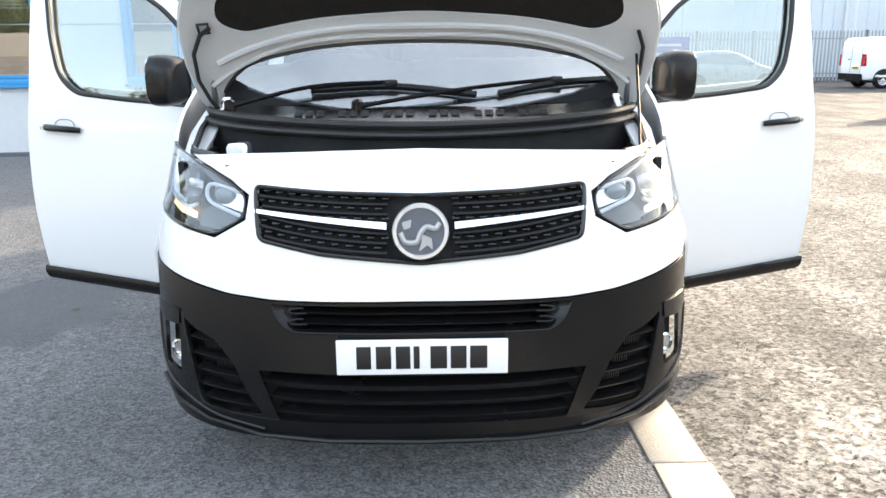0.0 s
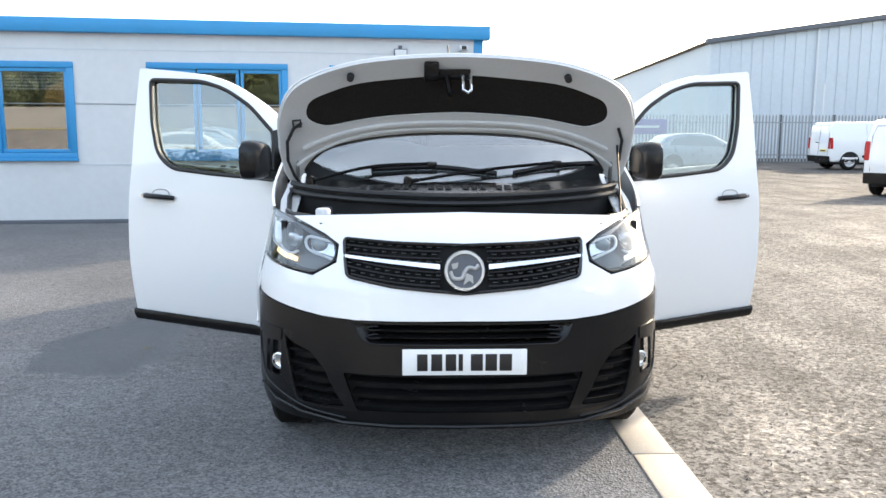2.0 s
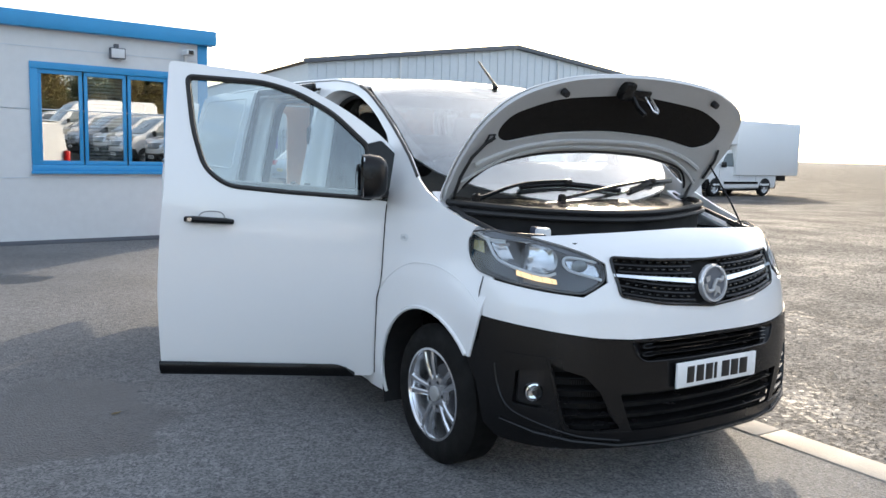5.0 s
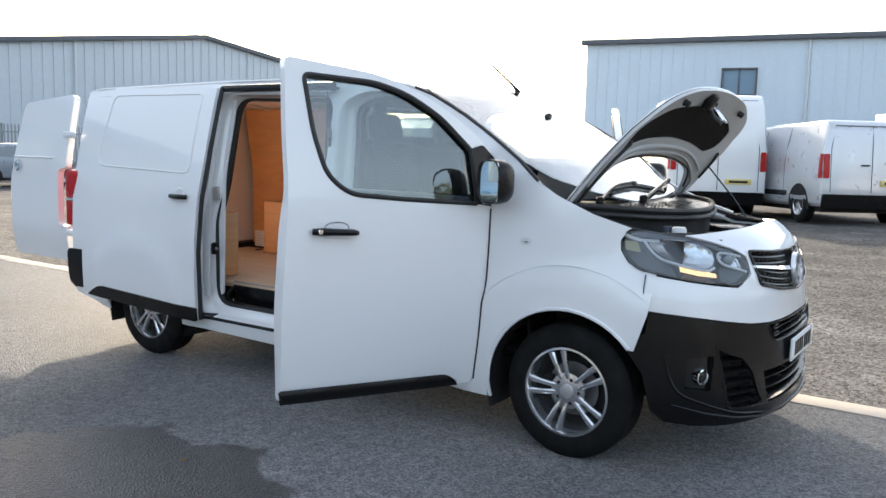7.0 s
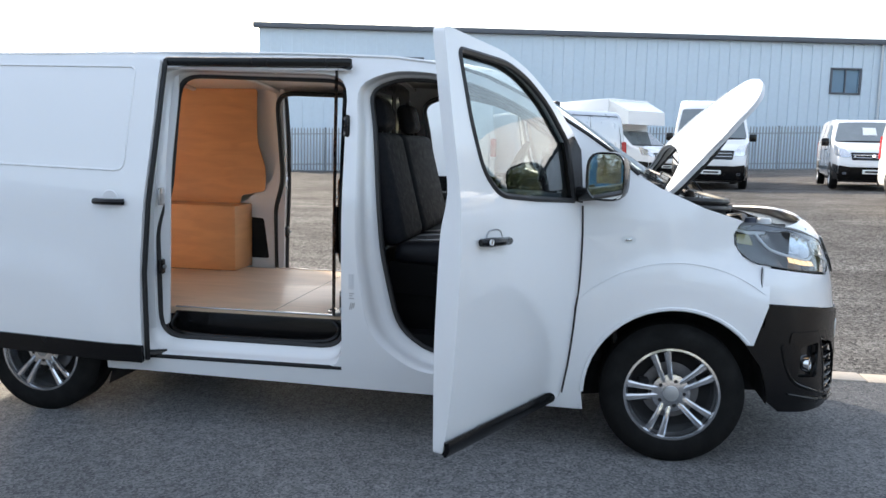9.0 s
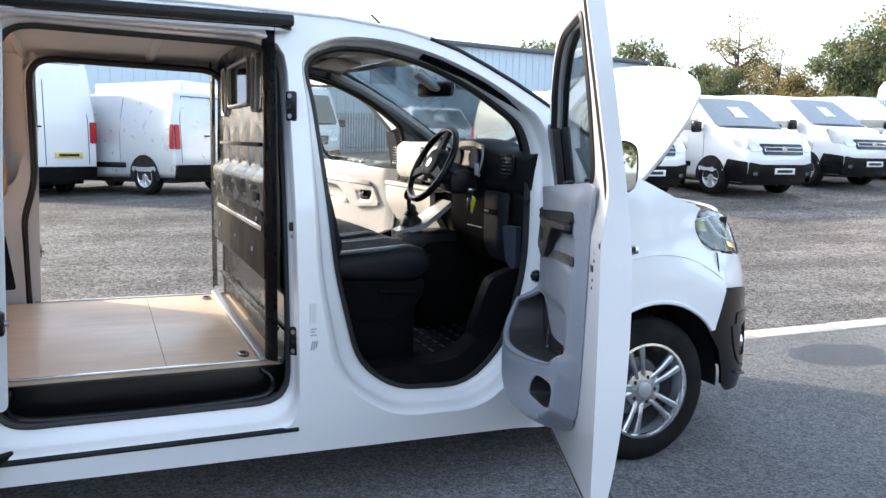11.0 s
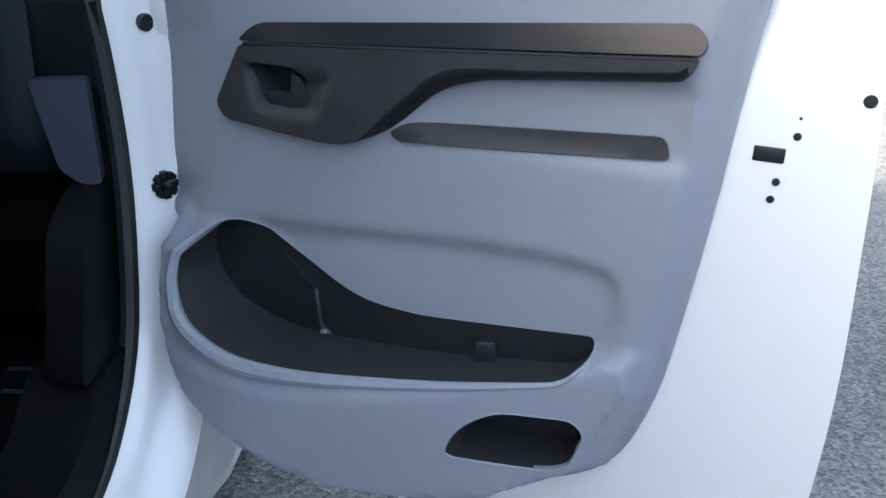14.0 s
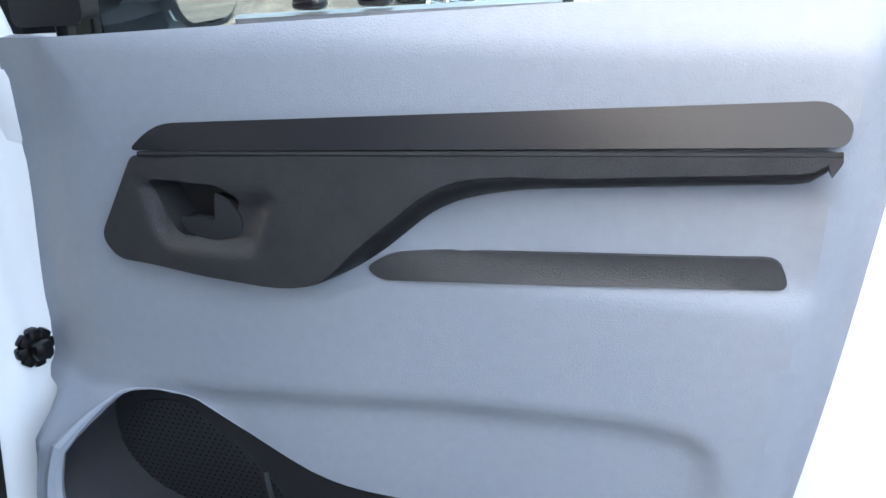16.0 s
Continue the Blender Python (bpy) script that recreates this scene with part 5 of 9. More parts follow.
    for q in range(4):
        x = 0.765 + 0.03 * q
        part("indicator_rib", tube([nose(s_of(s * x), 0.952 + 0.2 * (x - 0.765), -0.008), nose(s_of(s * (x + 0.006)), 0.972 + 0.2 * (x - 0.765), -0.008)], 0.003, 5), LENS, hl)
    part("side_reflector", sheet(rounded(S([(s * x, z) for x, z in ((0.9455, 1.06), (0.9445, 1.10), (0.935, 1.10), (0.935, 1.05))]), 0.004), [], nz(-0.012), 0.02, 0.004, front), AMBER, hl, "small amber side reflector")
    part("eyelid", sheet(rounded(S([(s * x, z) for x, z in ((0.935, 1.125), (0.91, 1.145), (0.82, 1.124), (0.72, 1.092), (0.63, 1.058), (0.70, 1.066), (0.80, 1.112))]), 0.008), [], nz(-0.006), 0.03, 0.004, front), DARKTRIM, hl, "dark grey upper bezel")
    part("fog_hood", sheet(S(rounded([(s * 0.785, 0.655), (s * 0.895, 0.66), (s * 0.90, 0.605), (s * 0.79, 0.60)], 0.01)), [], nz(0.011), 0.03, 0.02, front), BLACKPL, van)

# ---- engine bay ----
part("slam_panel", sheet([(-0.62, -0.62), (-0.3, -0.655), (0, -0.665), (0.3, -0.655), (0.62, -0.62), (0.70, -0.50), (0.55, -0.53), (-0.55, -0.53), (-0.70, -0.50)], [], lambda x, y: (x, y, 1.115), 0.06, 0.02, (0, 0, 1)), BLACKPL, van, "black slam panel above the grille")
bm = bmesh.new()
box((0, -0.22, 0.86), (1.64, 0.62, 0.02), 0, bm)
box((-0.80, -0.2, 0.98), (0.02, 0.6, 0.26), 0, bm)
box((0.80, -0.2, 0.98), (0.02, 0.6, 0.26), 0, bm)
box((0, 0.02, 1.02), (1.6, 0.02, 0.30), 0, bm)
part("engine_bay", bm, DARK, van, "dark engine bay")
part("engine_cover", box((0.06, -0.30, 1.02), (0.62, 0.34, 0.10), 0.03), BLACKPL, van)
part("air_box", box((0.52, -0.30, 1.04), (0.26, 0.30, 0.12), 0.03), BLACKPL, van)
part("battery_box", box((-0.45, -0.26, 1.05), (0.26, 0.22, 0.12), 0.02), BLACKPL, van)
for x, y, m_, r in ((-0.63, -0.42, LABELW, 0.035), (-0.62, -0.36, BLUETRIM, 0.028)):
    part("filler_cap", lathe([(r, 0), (r, 0.05), (r * 0.8, 0.06), (0, 0.06)], 16, Matrix.Translation((x, y, 1.10))), m_, van)
for s in (-1, 1):
    part("wing_rail", sheet([(s * 0.70, -0.50), (s * 0.84, -0.36), (s * 0.875, -0.1), (s * 0.85, 0.16), (s * 0.78, 0.16), (s * 0.78, -0.3)], [], lambda x, y: (x, y, interp(y, ZTOP) - 0.045), 0.06, 0.012, (0, 0, 1)), WHITE_IN, van)
    part("wing_seal", tube([(s * 0.68, -0.50, 1.13), (s * 0.80, -0.34, 1.13), (s * 0.83, -0.1, 1.19), (s * 0.81, 0.14, 1.27)], 0.012, 6), RUBBER, van)
part("hose", tube(spline([(0.5, -0.45, 1.08), (0.3, -0.5, 1.10), (0.1, -0.48, 1.07), (-0.2, -0.5, 1.09), (-0.45, -0.45, 1.06)], 6), 0.018, 8), RUBBER, van)

# ---- bonnet, propped open ----
BON = Matrix.Translation((0, 0.09, 1.257)) @ Matrix.Rotation(radians(-60), 4, 'X') @ Matrix.Translation((0, -0.07, -1.20))


def bon_z(x, y):
    return interp(y, [(-0.74, 1.055), (-0.6, 1.12), (-0.4, 1.19), (-0.2, 1.235), (0.0, 1.27), (0.25, 1.31)]) - 0.085 * (abs(x) / 0.85) ** 2.4


def bon(push):
    return lambda x, y: BON @ Vector((x, y, bon_z(x, y) + push))


b_front = spline([(-0.885, -0.16), (-0.86, -0.37), (-0.765, -0.545), (-0.54, -0.65), (-0.3, -0.69), (0, -0.705), (0.3, -0.69), (0.54, -0.65), (0.765, -0.545), (0.86, -0.37), (0.885, -0.16)], 5)
b_rear = spline([(0.875, 0.0), (0.845, 0.075), (0.80, 0.03), (0.75, -0.05), (0.66, -0.125), (0.5, -0.165), (0.3, -0.19), (0, -0.20), (-0.3, -0.19), (-0.5, -0.165), (-0.66, -0.125), (-0.75, -0.05), (-0.80, 0.03), (-0.845, 0.075), (-0.875, 0.0)], 5)
bout = [(p.x, p.y) for p in b_front] + [(p.x, p.y) for p in b_rear]
bonnet = part("bonnet", sheet(bout, [], bon(0), 0.06, 0.006, BON.to_3x3() @ Vector((0, 0, 1))), WHITE, van, "white bonnet propped open")
hole = rounded([(-0.735, -0.335, 0.08), (-0.71, -0.45, 0.1), (-0.5, -0.54, 0.1), (0, -0.588, 0.1), (0.5, -0.54, 0.1), (0.71, -0.45, 0.1), (0.735, -0.335, 0.08), (0.64, -0.275, 0.1), (0.4, -0.32, 0.1), (0, -0.345, 0.1), (-0.4, -0.32, 0.1), (-0.64, -0.275, 0.1)], 0.08)
bin_ = [(x * 0.985, y * 0.985 - 0.002) for x, y in bout]
dn = BON.to_3x3() @ Vector((0, 0, -1))
part("inner_frame", sheet(bin_, [hole], bon(-0.028), 0.05, 0.016, dn), BONFRAME, bonnet, "white pressed bonnet inner frame, greyed to look shaded")
part("insulation_pad", sheet([(x * 1.02, y * 1.01) for x, y in hole], [], bon(-0.022), 0.06, 0.008, dn), FELT, bonnet, "black felt insulation pad")
part("frame_rib", tube([bon(-0.034)(x, -0.285 + 0.15 * (abs(x) / 0.8) ** 3) for x in np.linspace(-0.76, 0.76, 25)], 0.012, 6), BONFRAME, bonnet)
part("frame_rib", tube([bon(-0.034)(x, -0.243 + 0.19 * (abs(x) / 0.8) ** 3.5) for x in np.linspace(-0.80, 0.80, 25)], 0.009, 6), BONFRAME, bonnet)
part("rear_seal", tube([bon(-0.03)(p.x * 0.98, p.y - 0.012) for p in b_rear[12:-12]], 0.007, 6), RUBBER, bonnet)


def on_bon(bmx):
    bmesh.ops.transform(bmx, matrix=BON, verts=bmx.verts)
    return bmx


part("latch_bracket", on_bon(box((-0.13, -0.625, bon_z(0, -0.62) - 0.055), (0.07, 0.09, 0.05), 0.012)), BLACKPL, bonnet)
part("latch_plate", on_bon(box((-0.03, -0.60, bon_z(0, -0.6) - 0.05), (0.16, 0.05, 0.015), 0.005)), BLACKPL, bonnet)
part("latch_arm", on_bon(tube([(-0.06, -0.59, 1.07), (-0.05, -0.56, 1.02), (-0.045, -0.55, 0.965)], 0.013, 6)), BLACKPL, bonnet)
part("striker", on_bon(tube([(0.015, -0.60, 1.08), (0.015, -0.565, 0.985), (0.035, -0.56, 0.97), (0.05, -0.565, 0.985), (0.05, -0.60, 1.08)], 0.0085, 8)), CHROME, bonnet, "bright steel bonnet striker")
for x in (-0.50, 0.50):
    part("bump_stop", on_bon(lathe([(0.018, 0), (0.016, -0.03), (0, -0.032)], 12, Matrix.Translation((x, -0.595, bon_z(x, -0.595) - 0.04)))), RUBBER, bonnet)
for s in (-1, 1):
    part("hinge", tube([(s * 0.81, 0.17, 1.20), (s * 0.81, 0.13, 1.245), BON @ Vector((s * 0.81, 0.04, 1.17)), BON @ Vector((s * 0.80, -0.08, 1.165))], 0.012, 6), STEEL, van)
part("washer_hose", tube([bon(-0.05)(x, y) for x, y in ((-0.75, -0.33), (-0.79, -0.30), (-0.83, -0.22), (-0.84, -0.1), (-0.82, 0.0), (-0.80, 0.05))], 0.008, 6), RUBBER, bonnet)
part("hose_clip", tube([bon(-0.045)(x, y) for x, y in ((-0.755, -0.305), (-0.79, -0.305), (-0.79, -0.345), (-0.755, -0.345))], 0.006, 6, True), RUBBER, bonnet)
part("prop_rod", tube([(0.76, -0.40, 1.12), (0.775, -0.30, 1.25), bon(-0.05)(0.80, -0.20)], 0.005, 6), BLACKPL, van, "thin black bonnet prop rod")
part("prop_clip", tube([bon(-0.04)(x, y) for x, y in ((0.79, -0.30), (0.82, -0.23), (0.83, -0.10))], 0.008, 6), RUBBER, bonnet)

# ---- wheels ----
def wheel_parts(parent, m, r=0.335, rim=0.215, width=0.215, spokes=5):
    prof = [(rim - 0.012, -width / 2 + 0.015), (rim + 0.01, -width / 2 + 0.002), (r - 0.055, -width / 2), (r - 0.02, -width / 2 + 0.012), (r, -width / 2 + 0.035), (r, width / 2 - 0.035), (r - 0.02, width / 2 - 0.012), (r - 0.055, width / 2), (rim + 0.01, width / 2 - 0.002), (rim - 0.012, width / 2 - 0.015)]
    w = new("wheel", mesh_of("tyre", lathe(prof, 40), TYRE))
    w.parent = parent
    w.matrix_local = m
    bm = lathe([(rim, width / 2 - 0.02), (rim + 0.008, width / 2 - 0.004), (rim - 0.004, width / 2 - 0.002), (rim - 0.018, width / 2 - 0.03), (rim - 0.03, -width / 2 + 0.03)], 40)
    part("rim", bm, WHEELSILVER, w, "silver alloy rim")
    part("brake_disc", lathe([(0.135, width / 2 - 0.10), (0.135, width / 2 - 0.095), (0.03, width / 2 - 0.095)], 28), DISC, w)
    part("brake_caliper", box((0.0, 0.125, width / 2 - 0.085), (0.11, 0.05, 0.05), 0.012), DARK, w)
    part("wheel_back", lathe([(rim - 0.02, -0.02), (0.0, -0.02)], 28), DARK, w)
    h = width / 2
    for k in range(spokes):
        for d in (-1, 1):
            a = 2 * math.pi * k / spokes + 0.3
            def pt(rad, lat, z):
                return (rad * math.cos(a) - lat * math.sin(a), rad * math.sin(a) + lat * math.cos(a), z)
            l0, l1 = d * 0.017, d * 0.034
            rings = []
            for rad, lat, wd, zt in ((0.045, l0, 0.013, h - 0.030), (0.085, l0 * 1.1, 0.0125, h - 0.020), (0.14, (l0 + l1) / 2, 0.0135, h - 0.013), (rim - 0.012, l1, 0.018, h - 0.012)):
                rings.append([pt(rad, lat - wd, zt - 0.022), pt(rad, lat + wd, zt - 0.022), pt(rad, lat + wd * 0.95, zt - 0.006), pt(rad, lat + wd * 0.45, zt), pt(rad, lat - wd * 0.45, zt), pt(rad, lat - wd * 0.95, zt - 0.006)])
            part("spoke", loft(rings), WHEELSILVER, w, sharp=25)
    hub = part("hub_plate", lathe([(0.094, h - 0.045), (0.090, h - 0.031), (0.060, h - 0.026), (0.036, h - 0.024)], 30), WHEELSILVER, w, "silver hub plate", 25)
    part("hub_cap", lathe([(0.036, h - 0.030), (0.036, h - 0.016), (0.028, h - 0.012), (0, h - 0.011)], 24), ALLOYGREY, hub)
    for k in range(5):
        a = 2 * math.pi * (k + 0.5) / 5 + 0.3
        part("wheel_bolt", lathe([(0.0095, h - 0.040), (0.0095, h - 0.0255), (0, h - 0.0255)], 10, Matrix.Translation((0.060 * math.cos(a), 0.060 * math.sin(a), 0))), DARK, w)
    return w


for s in (-1, 1):
    for y in (0.0, 3.275):
        wheel_parts(van, Matrix.Translation((s * 0.822, y, 0.335)) @ Matrix.Rotation(radians(90 * s), 4, 'Y') @ Matrix.Rotation(0.3 * y, 4, 'Z'))

# ---- underside, rear ----
bm = bmesh.new()
box((0, 1.6, 0.32), (1.72, 2.2, 0.10), 0.02, bm)
box((0, 3.7, 0.36), (1.0, 0.9, 0.10), 0.02, bm)
box((0, -0.3, 0.32), (1.0, 0.95, 0.12), 0.02, bm)
box((0, 3.275, 0.42), (1.1, 0.9, 0.05), 0.02, bm)
part("underbody", bm, DARK, van)
bm = sheet([(-0.92, 0.42), (0.92, 0.42), (0.95, 0.8), (0.95, 1.05), (0.86, 1.6), (0.79, 1.86), (-0.79, 1.86), (-0.86, 1.6), (-0.95, 1.05), (-0.95, 0.8)],
           [rounded([(-0.80, 0.56), (-0.02, 0.56), (-0.02, 1.80), (-0.70, 1.80), (-0.80, 1.2)], 0.06)], lambda x, z: (x, 4.135, z), 0.12, 0.02, (0, 1, 0))
part("rear_frame", bm, WHITE, van)
bm = sheet([(0.0, 0.55), (0.80, 0.55), (0.80, 1.2), (0.72, 1.82), (0.0, 1.82)], [], lambda x, z: (x, 4.17, z), 0.15, 0.04, (0, 1, 0))
part("rear_door", bm, WHITE, van, "closed white rear door")
part("rear_bumper", box((0, 4.13, 0.50), (1.90, 0.16, 0.26), 0.05), BLACKPL, van, "black plastic rear bumper")
for s in (-1, 1):
    part("bumper_corner", sheet(rounded([(3.88, 0.40, 0.02), (4.19, 0.40, 0.09), (4.205, 0.69, 0.06), (4.0, 0.69, 0.02)], 0.02), [], on_side(s, 0.012), 0.06, 0.03, lambda p, s=s: (s, 0, 0)), BLACKPL, van)
    tl = part("tail_light", box((s * 0.90, 4.18, 1.07), (0.10, 0.16, 0.43), 0.03), REDL, van, "red tail light")
    part("reversing_lens", box((s * 0.90, 4.167, 1.06), (0.104, 0.15, 0.035), 0.01), REFLECT, tl)
# open rear door, swung out past the corner
rd = part("rear_door", sheet(rounded([(4.24, 0.58), (5.02, 0.58), (5.02, 1.15), (4.92, 1.80), (4.24, 1.86), (4.24, 1.30, 0.02), (4.34, 1.285, 0.03), (4.34, 0.86, 0.03), (4.24, 0.845, 0.02)], 0.05), [],
                             lambda y, z: (-0.955 + 0.17 * max(0, z - 1.15) ** 1.4 + 0.04 * sstep(0.85, 0.5, z), y, z), 0.08, 0.05, (-1, 0, 0)), WHITE, van, "white rear door swung wide open")
part("badge", lathe([(0.045, 0), (0.045, 0.008), (0.035, 0.012), (0, 0.012)], 24, Matrix.Translation((-0.957, 4.90, 1.30)) @ Matrix.Rotation(radians(-90), 4, 'Y')), CHROME, rd)
part("swage_line", tube([(-0.958 + 0.17 * max(0, 1.37 - 1.15) ** 1.4, y, 1.37) for y in (4.42, 4.6, 4.8, 4.98)], 0.008, 6), WHITE, rd)
for z in (0.80, 1.55):
    part("hinge", box((-0.93, 4.20, z), (0.05, 0.12, 0.05), 0.012), WHITE_IN, rd)

# ---- front doors ----
DO, DA = Vector((-0.93, 0.47, 0)), radians(22.5)
DD, DN = Vector((-math.cos(DA), math.sin(DA), 0)), Vector((math.sin(DA), math.cos(DA), 0))


def door_fn(s):
    """Door plane point: u from the hinge, w towards the cab, z; s = -1 for the driver's side."""
    def f(u, w, z):
        p = DO + DD * u + DN * w
        return Vector((-s * p.x, p.y, z))
    return f


D_OUT = [(0.055, 0.30, 0.02), (0.02, 0.5, 0.05), (-0.01, 0.9, 0.05), (-0.045, 1.21, 0.04), (-0.055, 1.46, 0.03), (0.02, 1.545, 0.05), (0.20, 1.675, 0.1), (0.42, 1.79, 0.1), (0.62, 1.845, 0.1), (1.070, 1.890, 0.03), (1.085, 1.55, 0.1), (1.085, 1.30, 0.1), (1.105, 1.10, 0.1), (1.125, 0.75, 0.1), (1.115, 0.345, 0.02)]
D_WIN = [(0.075, 1.235, 0.02), (0.10, 1.50, 0.02), (0.27, 1.655, 0.06), (0.45, 1.755, 0.08), (0.62, 1.80, 0.06), (0.985, 1.815, 0.03), (0.955, 1.56, 0.06), (0.90, 1.37, 0.1), (0.79, 1.285, 0.06), (0.5, 1.26, 0.05)]


def door(s):
    F = door_fn(s)
    o = lambda u, z: smooth(z, [(0.30, -0.035), (0.5, 0.0), (0.75, 0.022), (1.05, 0.027), (1.25, 0.012), (1.5, -0.025), (1.87, -0.085)])
    skin = lambda u, z: F(u, -o(u, z), z)
    dn = Vector((-s * DN.x, DN.y, 0))
    win = rounded(D_WIN)
    def th(u, z):
        k = sstep(1.15, 1.35, z)
        return dn * -((0.066 + o(u, z)) * (1 - k) + 0.05 * k)
    d = part("front_door", sheet(rounded(D_OUT), [win], skin, 0.055, th, -dn), WHITE, van, "white front door standing wide open")
    # pane and its seal
    g = part("window_pane", sheet([(u, z) for u, z in win], [], lambda u, z: F(u, -o(u, z) + 0.022, z), 0.09, 0.004, -dn), GLASSD, d, "clear side window glass")
    g.visible_shadow = False
    part("window_seal", tube([F(u, -o(u, z) + 0.004, z) for u, z in resample(win, 0.05)], 0.013, 6, True), RUBBER, d)
    part("window_seal", tube([F(u, -o(u, z) + 0.048, z) for u, z in resample(win, 0.05)], 0.013, 6, True), RUBBER, d)
    tri = rounded([(-0.045, 1.215), (0.085, 1.235), (0.105, 1.51), (0.03, 1.53), (-0.05, 1.455)], 0.015)
    part("mirror_mount", sheet(tri, [], lambda u, z: F(u, -o(u, z) - 0.006, z), 0.05, 0.066, -dn), BLACKPL, d)
    inner_tri = rounded([(0.02, 1.27), (0.12, 1.275), (0.14, 1.50), (0.06, 1.49)], 0.015)
    part("inner_mirror_trim", sheet(inner_tri, [], lambda u, z: F(u, 0.062 - o(u, z), z), 0.05, 0.03, dn), BLACKTRIM, d)
    # mirror
    def sup(hw, hz, c, u, n=24):
        return [F(u, c + hw * (abs(math.cos(t)) ** 0.6) * math.copysign(1, math.cos(t)), 1.352 + hz * (abs(math.sin(t)) ** 0.6) * math.copysign(1, math.sin(t))) for t in np.linspace(0, 2 * math.pi, n, endpoint=False)]
    wm = part("wing_mirror", loft([sup(0.050, 0.060, -0.172, 0.020), sup(0.072, 0.086, -0.174, 0.032), sup(0.087, 0.102, -0.175, 0.060), sup(0.092, 0.109, -0.175, 0.105), sup(0.090, 0.107, -0.175, 0.138), sup(0.084, 0.100, -0.175, 0.140), sup(0.082, 0.098, -0.175, 0.118)]), BLACKPL, d, "black plastic wing mirror")
    mg = rounded([(-0.082, -0.097), (0.082, -0.097), (0.082, 0.097), (-0.082, 0.097)], 0.035)
    part("mirror_glass", sheet(mg, [], lambda a, b: F(0.135 - 0.05 * a - 0.015 * b, -0.175 + a, 1.352 + b), 0.03, 0.004, Vector((-s * DD.x, DD.y, 0))), MIRROR, wm)
    part("mirror_arm", tube([F(0.03, -0.01, 1.265), F(0.06, -0.06, 1.265), F(0.09, -0.14, 1.28)], [0.045, 0.038, 0.045], 10, flat=0.8), BLACKPL, wm)
    # outside handle, cladding
    hz = 1.116
    rec = rounded([(0.80, hz - 0.026), (0.925, hz - 0.026), (0.925, hz + 0.040), (0.80, hz + 0.040)], 0.035)
    part("handle_cup", sheet(rec, [], lambda u, z: F(u, -o(u, z) - 0.003, z), 0.03, 0.004, -dn), WHITE_IN, d)
    # grey arc painted in as shading along the cup's upper rim
    part("cup_edge_shade", tube(spline([F(u, -o(u, z) - 0.002, z) for u, z in ((0.800, hz + 0.006), (0.808, hz + 0.030), (0.835, hz + 0.043), (0.888, hz + 0.043), (0.916, hz + 0.030), (0.926, hz + 0.006))], 5), 0.0035, 6), STEEL, d)
    part("handle", tube([F(u, -o(u, hz) - w, hz + b) for u, w, b in ((0.762, 0.006, -0.006), (0.795, 0.03, -0.001), (0.86, 0.036, 0.002), (0.945, 0.032, 0.006), (0.986, 0.012, 0.006))], [0.013, 0.016, 0.016, 0.018, 0.014], 8), BLACKPL, d, "black pull handle")
    part("key_barrel", lathe([(0.011, 0), (0.011, 0.008), (0, 0.009)], 12, Matrix.Translation(F(0.962, -o(0.962, hz) - 0.042, hz + 0.008)) @ (-dn).to_track_quat('Z', 'Y').to_matrix().to_4x4()), CHROME, d)
    cl = rounded([(0.145, 0.300, 0.01), (0.215, 0.372, 0.05), (1.124, 0.408, 0.01), (1.118, 0.337, 0.01)], 0.01)
    part("sill_cladding", sheet(cl, [], lambda u, z: F(u, -o(u, z) - 0.008 - 0.022 * math.sin(math.pi * min(1.0, max(0.0, (z - 0.292 - 0.038 * u) / 0.080))) ** 0.7, z), 0.02, 0.02, -dn), BLACKPL, d, "black plastic lower cladding strip")
    part("bottom_seal", tube([F(u, 0.06, 0.305 + 0.05 * u) for u in np.linspace(0.1, 1.08, 8)], 0.010, 6), RUBBER, d)
    # dark tube drawn on the body as the shadow line beside the door edge
    gap = []
    for z in np.linspace(0.32, 1.21, 14):
        hw, wq = half(0.45, z), -o(0, z)
        uq = (hw - 0.93 + 0.383 * wq) / 0.924
        gap.append((s * (half(0.45, z) + 0.001), 0.47 + 0.383 * uq + 0.924 * wq - 0.006, z))
    part("hinge_gap_shade", tube(gap, 0.0045, 6, flat=0.5), DARK, van)
    # check strap and plugs
    part("check_strap", tube([F(0.03, 0.03, 0.885), (s * 0.868, 0.548, 0.885)], 0.008, 6), BLACKPL, d)
    nut = bmesh.new()
    for k in range(4):
        box((0, 0, 0), (0.052, 0.016, 0.016), 0.004, nut, Matrix.Rotation(radians(45 * k), 4, 'Z'))
    box((0, 0, 0.010), (0.026, 0.026, 0.030), 0.008, nut)
    bmesh.ops.transform(nut, matrix=Matrix.Translation((s * 0.892, 0.574, 0.885)) @ Vector((s * 0.8, 0.6, 0)).to_track_quat('Z', 'Y').to_matrix().to_4x4(), verts=nut.verts)
    part("check_nut", nut, BLACKPL, d)
    for z in (0.62, 1.18):
        part("hinge", box((s * 0.905, 0.50, z), (0.05, 0.09, 0.10), 0.015), WHITE_IN, d)

    # ---- inner trim ----
    # the bin stands well out of the panel, its mouth sloping from the panel at the top to the lip
    z_top = [(-0.05, 0.885), (0.10, 0.884), (0.20, 0.876), (0.28, 0.812), (0.33, 0.755), (0.40, 0.728), (0.50, 0.724), (0.80, 0.764), (0.95, 0.79)]
    z_lip = [(-0.05, 0.72), (0.05, 0.70), (0.15, 0.67), (0.30, 0.652), (0.52, 0.672), (0.77, 0.715), (0.95, 0.77)]
